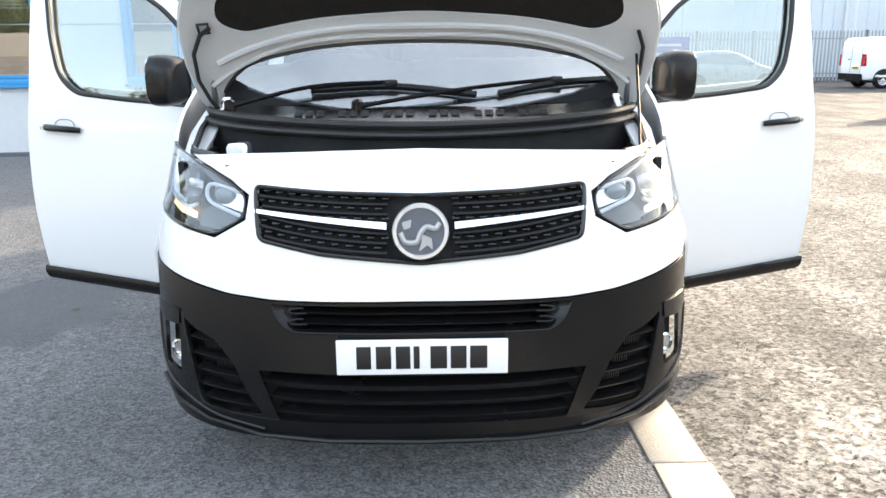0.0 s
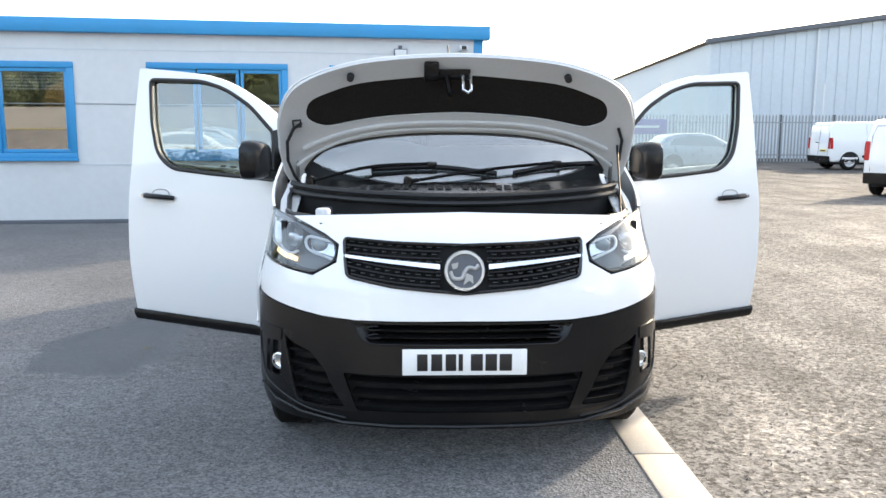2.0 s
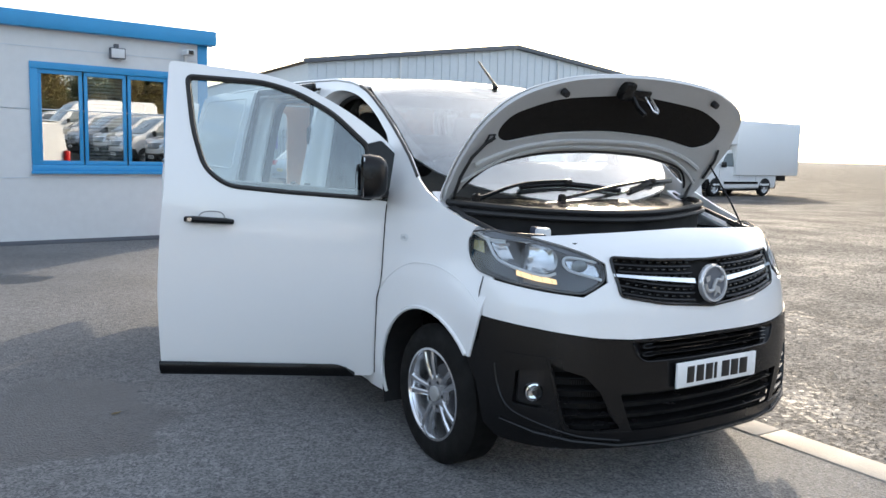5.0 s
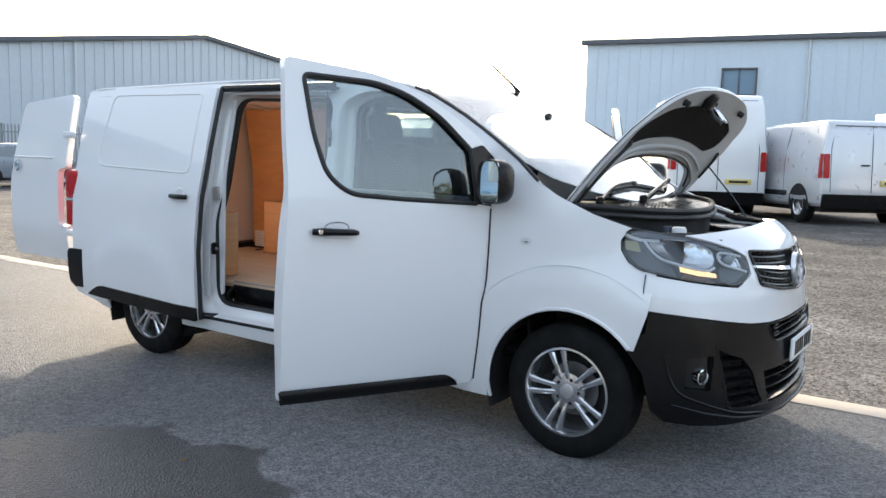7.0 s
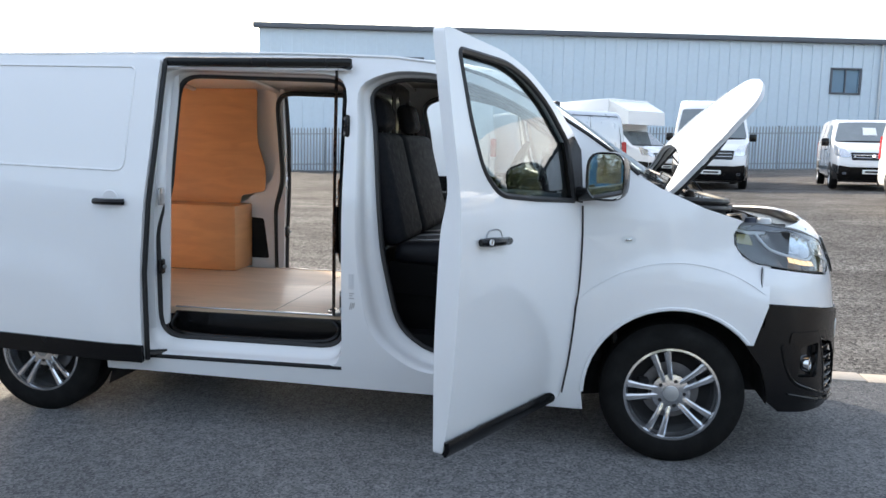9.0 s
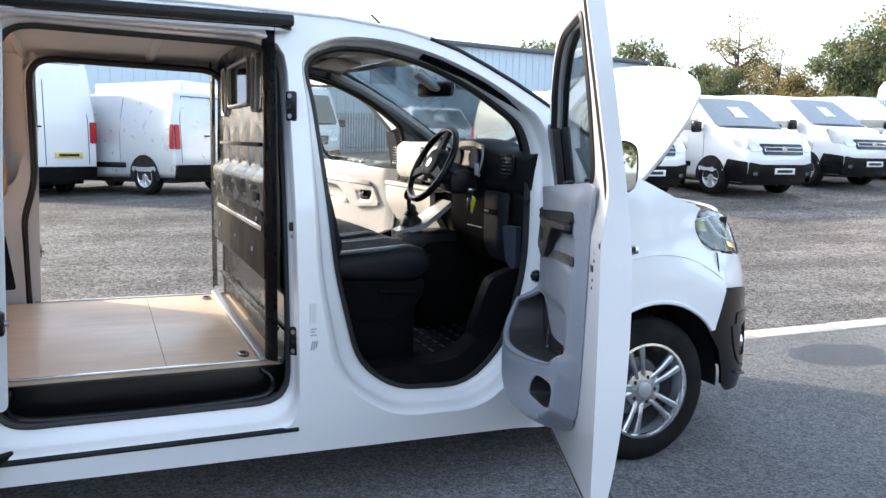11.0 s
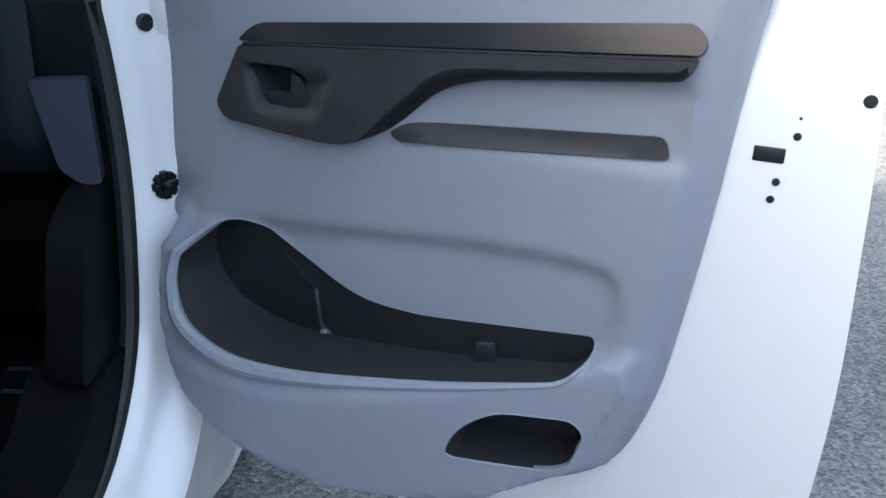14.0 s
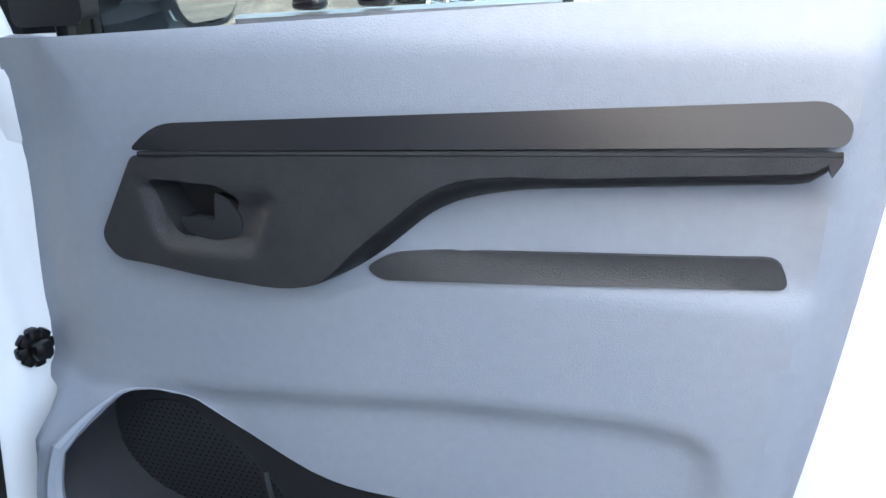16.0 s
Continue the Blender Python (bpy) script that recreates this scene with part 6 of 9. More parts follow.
    stand = [(-0.05, 0.100), (0.03, 0.118), (0.10, 0.140), (0.20, 0.150), (0.30, 0.145), (0.45, 0.118), (0.65, 0.068), (0.80, 0.028), (0.95, 0.0)]

    rise = lambda k: min(1.0, k * k * 6) * (0.45 + 0.75 * k - 0.20 * k * k) if k < 0.41 else 0.45 + 0.75 * k - 0.20 * k * k

    def bulge(u, z):
        a, b = interp(u, z_top), interp(u, z_lip)
        return smooth(u, stand) * rise(min(1.0, max(0.0, (a - z) / (a - b))))

    edge = np.array([(0.970, 1.324), (0.949, 1.18), (0.929, 0.95), (0.893, 0.68), (0.838, 0.53), (0.70, 0.452)])
    ea, eb = edge[:-1], edge[1:]

    under = np.array([(0.70, 0.452), (0.53, 0.425), (0.41, 0.420), (0.28, 0.445), (0.16, 0.495), (0.095, 0.55), (0.050, 0.64), (0.030, 0.745), (0.018, 0.82)])
    ua, ub = under[:-1], under[1:]

    def tuck(u, z):
        d = np.array((u, z)) - ua
        k = np.clip((d * (ub - ua)).sum(1) / ((ub - ua) ** 2).sum(1), 0, 1)
        t = min(1.0, max(0.0, (0.040 - float(np.hypot(*(d - (ub - ua) * k[:, None]).T).min())) / 0.040))
        return t * t

    def fold(u, z):
        d = np.array((u, z)) - ea
        k = np.clip((d * (eb - ea)).sum(1) / ((eb - ea) ** 2).sum(1), 0, 1)
        return min(1.0, max(0.0, (0.050 - float(np.hypot(*(d - (eb - ea) * k[:, None]).T).min())) / 0.042))

    BOWL = rounded([(0.04, 0.872), (0.25, 0.868), (0.40, 0.882), (0.57, 0.898), (0.74, 0.904), (0.825, 0.895, 0.06), (0.842, 0.83, 0.06), (0.828, 0.752, 0.05), (0.77, 0.712), (0.52, 0.648), (0.28, 0.605), (0.08, 0.63)], 0.03)
    wa = np.array(BOWL)
    wb_ = np.roll(wa, -1, 0)

    def sag(u, z):
        if not bool(inside(BOWL, [u], [z])[0]):
            return 0.0
        d = np.array((u, z)) - wa
        k = np.clip((d * (wb_ - wa)).sum(1) / np.maximum(((wb_ - wa) ** 2).sum(1), 1e-9), 0, 1)
        return 0.014 * sstep(0.0, 0.032, float(np.hypot(*(d - (wb_ - wa) * k[:, None]).T).min()))

    fl = [(0.88, 0.03), (0.948, 0.045), (1.06, 0.105), (1.162, 0.150), (1.22, 0.140), (1.27, 0.10)]
    facet = lambda u, z: 0.020 * min(1.0, max(0.0, (interp(z, fl) - u) / 0.11)) * sstep(0.88, 0.92, z)
    scoop = lambda u, z: 0.013 * sstep(0.47, 0.56, u) * sstep(0.915, 0.868, u) * sstep(1.03, 1.065, z) * sstep(1.165, 1.14, z) + sag(u, z)
    def tw(u, z):
        w = 0.090 + 0.008 * sstep(1.0, 0.55, z) * sstep(0.45, 0.85, u) + 0.022 * sstep(0.0, 0.12, u) * sstep(1.32, 1.26, z) - scoop(u, z) + bulge(u, z) - facet(u, z)
        return w + (0.071 - w) * max(fold(u, z), tuck(u, z))
    TR = lambda push: (lambda u, z: F(u, tw(u, z) + push, z))
    T_OUT = [(0.010, 1.262, 0.015), (0.970, 1.324, 0.04), (0.949, 1.18, 0.1), (0.929, 0.95, 0.2), (0.893, 0.68, 0.15), (0.838, 0.53, 0.1), (0.70, 0.452, 0.1), (0.53, 0.425, 0.1), (0.41, 0.420, 0.1), (0.28, 0.445, 0.1), (0.16, 0.495, 0.08), (0.095, 0.55, 0.06), (0.050, 0.64, 0.06), (0.030, 0.745, 0.06), (0.018, 0.82, 0.04), (0.012, 0.872, 0.02), (0.002, 0.92, 0.03), (0.002, 0.98, 0.03), (0.004, 1.08, 0.05)]
    BIN = [(0.085, 0.755, 0.04), (0.092, 0.815, 0.03), (0.13, 0.845, 0.03), (0.20, 0.854, 0.05), (0.29, 0.798, 0.08), (0.39, 0.744, 0.08), (0.50, 0.738, 0.05), (0.796, 0.776, 0.015), (0.800, 0.751, 0.02), (0.767, 0.713, 0.04), (0.542, 0.672, 0.1), (0.354, 0.652, 0.1), (0.22, 0.655, 0.06), (0.125, 0.690, 0.05)]
    PK = [(0.591, 0.556, 0.03), (0.614, 0.612, 0.05), (0.669, 0.653, 0.05), (0.785, 0.654, 0.02), (0.806, 0.630, 0.03), (0.786, 0.568, 0.03), (0.752, 0.556, 0.03)]
    ARM = [(0.212, 1.152, 0.01), (0.897, 1.190, 0.01), (0.880, 1.158, 0.015), (0.62, 1.136, 0.08), (0.55, 1.118, 0.06), (0.465, 1.044, 0.03), (0.39, 1.016, 0.05), (0.172, 1.030, 0.03), (0.155, 1.055, 0.02)]
    REC = [(0.222, 1.128, 0.02), (0.315, 1.128, 0.01), (0.335, 1.112, 0.02), (0.318, 1.068, 0.02), (0.248, 1.062, 0.02)]
    bin_r, pk_r, arm_r = rounded(BIN), rounded(PK), rounded(ARM)
    tr = part("door_trim", sheet(rounded(T_OUT), [bin_r, pk_r, rounded(REC)], TR(0), 0.0115 if s < 0 else 0.03, 0.012, dn), GREYTRIM if s < 0 else BEIGE, d, "moulded grey plastic inner door trim")
    for loop, back in ((bin_r, 0.0875), (pk_r, 0.074)):
        L2 = resample(loop, 0.02)
        cu, cz = sum(p[0] for p in loop) / len(loop), sum(p[1] for p in loop) / len(loop)
        bm = bmesh.new()
        a = [bm.verts.new(F(u, tw(u, z) - 0.001, z)) for u, z in L2]
        b = [bm.verts.new(F(u, back - 0.003, z)) for u, z in L2]
        for i in range(len(L2)):
            bm.faces.new([a[i], a[(i + 1) % len(L2)], b[(i + 1) % len(L2)], b[i]])
        part("bin_wall", bm, ARMBLACK, tr, sharp=60)
        part("bin_back", sheet([(a[0] + (a[0] - cu) * 0.08, a[1] + (a[1] - cz) * 0.12) for a in loop], [], lambda u, z, back=back: F(u, back, z), 0.05, 0.003, dn), BLACKTRIM, tr, "black storage bin")
        part("bin_lip", tube([F(u, tw(u, z) - 0.001, z) for u, z in L2], [0.0012 + (0.085 if loop is bin_r else 0.018) * bulge(u, z) for u, z in L2], 8, True), GREYTRIM if s < 0 else BEIGE, tr)
    # speaker cover at the bin's end, screw and clip
    spk = rounded([(0.06, 0.70, 0.04), (0.13, 0.815, 0.03), (0.20, 0.825, 0.05), (0.31, 0.73, 0.06), (0.36, 0.64, 0.05), (0.22, 0.60, 0.05)], 0.04)
    part("speaker_cover", sheet(spk, [], lambda u, z: F(u, 0.0905, z), 0.04, 0.003, dn), BLACKTRIM, tr)
    bm = bmesh.new()
    for i in range(30):
        for j in range(32):
            su, sz_ = 0.10 + 0.0085 * i + 0.00425 * (j % 2), 0.62 + 0.007 * j
            if inside(spk, [su], [sz_])[0]:
                q = [bm.verts.new(F(su + a, 0.0912, sz_ + b)) for a, b in ((-0.0016, 0), (0, -0.0016), (0.0016, 0), (0, 0.0016))]
                bm.faces.new(q)
    tagged(part("speaker_mesh", bm, CABBLACK, tr), kind="stuff")
    cb = part("bin_clip", tube(spline([F(0.298, 0.088, 0.735), F(0.306, 0.094, 0.70), F(0.312, 0.095, 0.668), F(0.325, 0.090, 0.655)], 3), 0.006, 6), BLACKTRIM, tr)
    # small grey block paints the light spot at the clip's foot
    part("clip_glint", box(F(0.318, 0.098, 0.660), (0.014, 0.010, 0.010), 0.004), STEEL, cb)
    part("bin_rib", box(F(0.62, 0.09, 0.705), (0.035, 0.03, 0.035), 0.006), BLACKTRIM, tr)
    # armrest and handle insert
    rec_r = rounded(REC)
    SUR = rounded([(0.208, 1.128, 0.01), (0.385, 1.126, 0.015), (0.350, 1.046, 0.02), (0.222, 1.05, 0.02)])
    sa = np.array(SUR)
    sb = np.roll(sa, -1, 0)

    def sunk(u, z):
        if not bool(inside(SUR, [u], [z])[0]):
            return 0.0
        d = np.array((u, z)) - sa
        k = np.clip((d * (sb - sa)).sum(1) / np.maximum(((sb - sa) ** 2).sum(1), 1e-9), 0, 1)
        return 0.012 * sstep(0.0, 0.022, float(np.hypot(*(d - (sb - sa) * k[:, None]).T).min()))

    def arm_w(u, z):
        return tw(0.3, 1.15) + 0.025 - sunk(u, z) + 0.02 * (sstep(0.2, 0.3, u) - 1) * 0.4
    lo_s = sorted(p for p in resample(arm_r, 0.006) if p[0] > 0.40 and p[1] < interp(p[0], [(0.4, 1.08), (0.6, 1.15), (0.9, 1.170)]))
    roll = lambda u: 0.026 * sstep(0.41, 0.48, u) * (1 - 0.35 * sstep(0.55, 0.68, u))
    face = [(u, max(z, interp(u, lo_s) + roll(u))) if 0.41 < u < 0.885 else (u, z) for u, z in resample(arm_r, 0.010)]
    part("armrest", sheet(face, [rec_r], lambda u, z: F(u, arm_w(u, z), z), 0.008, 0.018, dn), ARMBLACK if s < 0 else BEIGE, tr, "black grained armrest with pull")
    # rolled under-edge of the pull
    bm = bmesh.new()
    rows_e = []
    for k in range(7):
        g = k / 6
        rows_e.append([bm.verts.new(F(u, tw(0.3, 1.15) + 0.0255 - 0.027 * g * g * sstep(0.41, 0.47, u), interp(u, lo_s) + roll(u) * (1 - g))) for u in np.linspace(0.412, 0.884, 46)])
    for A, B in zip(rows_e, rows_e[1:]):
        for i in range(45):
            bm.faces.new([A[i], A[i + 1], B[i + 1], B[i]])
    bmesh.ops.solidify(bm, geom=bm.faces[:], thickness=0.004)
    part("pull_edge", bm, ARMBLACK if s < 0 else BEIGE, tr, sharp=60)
    strip = rounded([(0.214, 1.158, 0.012), (0.248, 1.187, 0.03), (0.882, 1.230, 0.025), (0.901, 1.213, 0.02), (0.897, 1.195, 0.01)], 0.01)
    part("trim_strip", sheet(strip, [], lambda u, z: F(u, tw(0.4, 1.2) + 0.023 - 0.34 * max(0, z - 1.17), z), 0.02, 0.014, dn), SMOOTHBLACK, tr, "smooth black trim strip")
    part("strip_groove", tube([F(u, tw(0.4, 1.2) + 0.0225, z) for u, z in ((0.226, 1.155), (0.45, 1.167), (0.7, 1.180), (0.893, 1.190))], 0.003, 6), DARK, tr)
    low = rounded([(0.466, 1.043, 0.01), (0.495, 1.062, 0.03), (0.60, 1.068, 0.03), (0.862, 1.085, 0.015), (0.872, 1.056, 0.01), (0.482, 1.031, 0.02)], 0.01)
    part("pull_insert", sheet(low, [], lambda u, z: F(u, tw(u, z) + 0.006, z), 0.018, 0.01, dn), ARMBLACK, tr, "black grained pull insert")
    L2 = resample(rec_r, 0.02)
    bm = bmesh.new()
    a = [bm.verts.new(F(u, arm_w(u, z) - 0.001, z)) for u, z in L2]
    b = [bm.verts.new(F(0.285 + (u - 0.285) * 0.75, arm_w(u, z) - 0.03, 1.097 + (z - 1.097) * 0.75)) for u, z in L2]
    for i in range(len(L2)):
        bm.faces.new([a[i], a[(i + 1) % len(L2)], b[(i + 1) % len(L2)], b[i]])
    bm.faces.new(b)
    part("handle_cup", bm, BLACKTRIM, tr)
    lev = rounded([(0.258, 1.086, 0.006), (0.305, 1.086, 0.002), (0.306, 1.116, 0.002), (0.320, 1.112, 0.01), (0.336, 1.090, 0.01), (0.332, 1.070, 0.01), (0.300, 1.063, 0.01), (0.262, 1.068, 0.008)])
    part("inner_handle", sheet(lev, [], lambda u, z: F(u, arm_w(0.3, 1.09) + 0.006 - 3.0 * (u - 0.305) ** 2 - 4 * (z - 1.085) ** 2, z), 0.01, 0.014, dn), HANDLEBLACK, tr, "black inner door handle")
    # latch, plugs and seal strip on the shut face
    part("latch_slot", box(F(0.985, 0.0655, 1.070), (0.038, 0.005, 0.020), 0.002, None, Matrix.Rotation(-DA if s < 0 else DA, 4, 'Z')), INK, d)
    for u, z, r in ((1.014, 1.120, 0.002), (1.014, 1.097, 0.005), (0.999, 1.036, 0.005), (0.996, 1.012, 0.005), (1.085, 1.149, 0.008)):
        part("plug", lathe([(r, -0.01), (r, 0.0015), (0, 0.002)], 12, Matrix.Translation(F(u, 0.0665, z)) @ dn.to_track_quat('Z', 'Y').to_matrix().to_4x4()), INK, d)
    part("edge_seal", tube([F(1.05, 0.048 - o(1.05, z), z) for z in (1.22, 1.4, 1.6, 1.84)], 0.010, 6), RUBBER, d)
    sp = part("switch_panel", sheet(rounded([(0.30, 0.028), (0.63, 0.028), (0.66, 0.085), (0.33, 0.085)], 0.012), [], lambda u, w: F(u, w + 0.004, 1.285 + 0.055 * (u - 0.3)), 0.04, 0.012, (0, 0, 1)), STEEL, d, "grey window switch panel")
    for u in (0.40, 0.47):
        part("switch", box(F(u, 0.06, 1.294 + 0.055 * (u - 0.3)), (0.032, 0.024, 0.012), 0.005, None, Matrix.Rotation(-DA if s < 0 else DA, 4, 'Z')), BLACKGL, sp)
    return d


door(-1)
door(1)
for s in (-1, 1):
    rp = part("side_repeater", lathe([(0.030, 0), (0.024, 0.010), (0, 0.013)], 20, Matrix.Translation((s * half(0.235, 1.062), 0.235, 1.062)) @ Matrix.Rotation(radians(90 * s), 4, 'Y') @ Matrix.Diagonal((0.6, 1.15, 1, 1))), LENS, van, "small clear side repeater")
    part("emblem", box((s * (half(0.235, 1.062) + 0.008), 0.235, 1.062), (0.004, 0.028, 0.010), 0.002), CHROME, rp)
    part("jamb_plug", lathe([(0.015, -0.006), (0.015, 0.005), (0.012, 0.008), (0, 0.008)], 14, Matrix.Translation((s * 0.884, 0.549, 1.163)) @ Vector((s * 0.8, 0.6, 0)).to_track_quat('Z', 'Y').to_matrix().to_4x4()), INK, van)

# ---- sliding doors, slid back along the body ----
for s in (-1, 1):
    out = rounded([(2.575, 1.875, 0.02), (3.72, 1.89, 0.06), (3.80, 1.30, 0.2), (3.88, 0.80, 0.2), (3.885, 0.40, 0.03), (2.62, 0.345, 0.02), (2.62, 0.8, 0.2), (2.60, 1.15, 0.2), (2.58, 1.5, 0.2)], 0.03)
    sfn = lambda y, z, s=s: (s * (half(y, z) + 0.088), y, z)
    sd_ = part("sliding_door", sheet(out, [], sfn, 0.07, 0.05, lambda p, s=s: (s, 0, 0)), WHITE, van, "white sliding door slid fully back")
    panel = rounded([(2.70, 1.83, 0.04), (3.66, 1.835, 0.06), (3.74, 1.335, 0.1), (2.72, 1.31, 0.05)], 0.05)
    lp = resample(panel, 0.06)
    part("swage_line", tube([(s * (half(y, z) + 0.0885), y, z) for y, z in lp], 0.006, 6, True), WHITE, sd_)
    part("edge_seal", tube([(s * (half(y, z) + 0.06), y - 0.012, z) for y, z in ((2.575, 1.87), (2.58, 1.5), (2.60, 1.15), (2.62, 0.8), (2.62, 0.35))], 0.014, 6), RUBBER, sd_)
    part("sill_cladding", sheet(rounded([(2.615, 0.34, 0.01), (2.615, 0.43, 0.01), (3.66, 0.47, 0.06), (3.80, 0.39, 0.02)], 0.01), [], lambda y, z, s=s: (s * (half(y, z) + 0.10), y, z), 0.07, 0.02, lambda p, s=s: (s, 0, 0)), BLACKPL, sd_, "black plastic lower cladding strip")
    part("handle_cup", lathe([(0.045, 0), (0.04, 0.004), (0, 0.001)], 20, Matrix.Translation((s * (half(2.78, 1.17) + 0.086), 2.78, 1.17)) @ Matrix.Rotation(radians(90 * s), 4, 'Y')), WHITE_IN, sd_)
    part("handle", tube([(s * (half(y, 1.155) + 0.088 + w), y, 1.155) for y, w in ((2.70, 0.006), (2.73, 0.03), (2.80, 0.034), (2.86, 0.008))], 0.016, 8), BLACKPL, sd_, "black pull handle")
    part("roller_arm", tube([(s * 0.90, 2.56, 0.36), (s * 0.99, 2.66, 0.37)], 0.022, 8), BLACKPL, sd_)
    part("upper_roller", tube([(s * 0.80, 1.72, 1.855), (s * 0.845, 1.60, 1.845)], 0.018, 8), BLACKPL, sd_)
    part("upper_track", tube([(s * 0.80, 1.60, 1.845), (s * 0.80, 2.5, 1.855)], 0.020, 8, flat=0.6), BLACKPL, van)
    # black band for the track channel together with the shadow along it
    part("track_shade_band", box((s * 0.846, 2.08, 1.862), (0.03, 0.98, 0.045), 0.012), BLACKPL, van)
    part("lower_track", tube([(s * (half(2.1, 0.36) - 0.006), 1.60, 0.357), (s * (half(2.1, 0.36) - 0.006), 2.62, 0.353)], 0.011, 8), DARK, van)
    for z, cx in ((0.688, 0.912), (1.555, 0.872)):
        c = part("door_catch", box((s * cx, 1.607, z), (0.042, 0.022, 0.110), 0.010, None, Matrix.Rotation(radians(-45 * s), 4, 'Z')), BLACKPL, van)
        nrm = Vector((s, 1, 0)).normalized()
        for dz, r in ((-0.036, 0.009), (0.0, 0.007), (0.036, 0.009)):
            part("bolt", lathe([(r, 0), (r, 0.004), (0, 0.005)], 10, Matrix.Translation(Vector((s * cx, 1.607, z + dz)) + nrm * 0.009) @ nrm.to_track_quat('Z', 'Y').to_matrix().to_4x4()), STEEL if dz else INK, c)
    lt = part("door_latch", box((s * (half(2.57, 0.82) - 0.045), 2.572, 0.82), (0.05, 0.024, 0.08), 0.01), BLACKPL, van)
    part("bolt", lathe([(0.010, 0), (0.010, 0.014), (0, 0.016)], 10, Matrix.Translation((s * (half(2.57, 0.82) - 0.045), 2.562, 0.82)) @ Matrix.Rotation(radians(90), 4, 'X')), STEEL, lt)
    part("latch_plate", box((s * (half(2.57, 1.18) - 0.045), 2.576, 1.18), (0.06, 0.012, 0.09), 0.006), ALLOY, van)
    part("striker_hole", box((s * 0.902, 1.607, 1.117), (0.032, 0.020, 0.034), 0.004, None, Matrix.Rotation(radians(-45 * s), 4, 'Z')), INK, van)
    part("pillar_bolt", lathe([(0.008, 0), (0.008, 0.006), (0, 0.007)], 10, Matrix.Translation((s * 0.905, 1.611, 1.082)) @ Vector((s, 1, 0)).to_track_quat('Z', 'Y').to_matrix().to_4x4()), STEEL, van)
    # hinge pillar stickers
    bm = bmesh.new()
    for y, z, wy, hz_, tilt in ((1.547, 0.741, 0.024, 0.005, 0), (1.551, 0.730, 0.014, 0.005, 0), (1.547, 0.717, 0.024, 0.005, 0), (1.553, 0.678, 0.005, 0.036, 12), (1.544, 0.678, 0.005, 0.034, 12), (1.535, 0.682, 0.005, 0.028, 12)):
        box((s * (half(y, z) + 0.001), y, z), (0.002, wy, hz_), 0, bm, Matrix.Rotation(radians(tilt), 4, 'X'))
    part("sticker", bm, ALLOYGREY, van, "small faded sticker with plain bars")
    bm = bmesh.new()
    for y, wy in ((1.560, 0.003), (1.552, 0.002), (1.545, 0.004), (1.538, 0.002)):
        box((s * (half(y, 0.80) + 0.001), y, 0.80), (0.002, wy, 0.075), 0, bm)
    part("sticker", bm, LABELW, van, "pale faded pillar sticker with plain bars")

# ---- cargo bay ----
part("cargo_floor", box((0, 2.84, 0.555), (1.46, 2.46, 0.04), 0.006), PLYF, van, "pale plywood cargo floor")
part("floor_joint", box((0, 2.05, 0.5755), (1.45, 0.002, 0.0016), 0), BARK, van)
for s in (-1, 1):
    part("floor_edge", box((s * 0.735, 2.10, 0.578), (0.014, 0.98, 0.008), 0.002), ALLOY, van, "aluminium edge strip")
    for y in (1.75, 3.8):
        part("lashing_eye", lathe([(0.045, 0), (0.045, 0.006), (0.03, 0.008), (0.028, 0.002), (0, 0.002)], 18, Matrix.Translation((s * 0.62, y, 0.575)) @ Matrix.Diagonal((1, 0.5, 1, 1))), BLACKGL, van)
    st = sheet(rounded([(1.60, -0.835), (2.62, -0.835), (2.62, -0.735), (1.60, -0.735)], 0.03), [], lambda y, x, s=s: (s * -x, y, 0.418 + 0.03 * sstep(0.20, 0.0, min(y - 1.62, 2.58 - y)) - 0.02 * math.sin((y - 1.62) * 3)), 0.04, 0.01, (0, 0, 1))
    part("step_well", st, BLACKTRIM, van, "black plastic step well")
    part("step_riser", box((s * 0.735, 2.10, 0.485), (0.02, 0.98, 0.14), 0.006), BLACKPL, van)
    part("step_rim", tube(spline([(s * 0.748, 1.70, 0.545), (s * 0.775, 1.665, 0.515), (s * 0.812, 1.675, 0.478), (s * 0.828, 1.74, 0.458), (s * 0.832, 1.95, 0.450), (s * 0.832, 2.30, 0.450), (s * 0.828, 2.52, 0.458), (s * 0.80, 2.585, 0.49), (s * 0.755, 2.575, 0.54)], 5), 0.013, 8), BLACKPL, van)
part("bay_shell", sheet([(-0.84, 1.60), (0.84, 1.60), (0.80, 4.10), (-0.80, 4.10)], [], lambda x, y: (x, y, 1.875 - 0.05 * (abs(x) / 0.84) ** 3), 0.2, 0.01, (0, 0, -1)), WHITE_IN, van)
for y in (2.0, 2.6, 3.2, 3.8):
    part("roof_rib", tube([(x, y, 1.866 - 0.05 * (abs(x) / 0.84) ** 3) for x in np.linspace(-0.8, 0.8, 9)], 0.025, 8, flat=0.5), WHITE_IN, van)
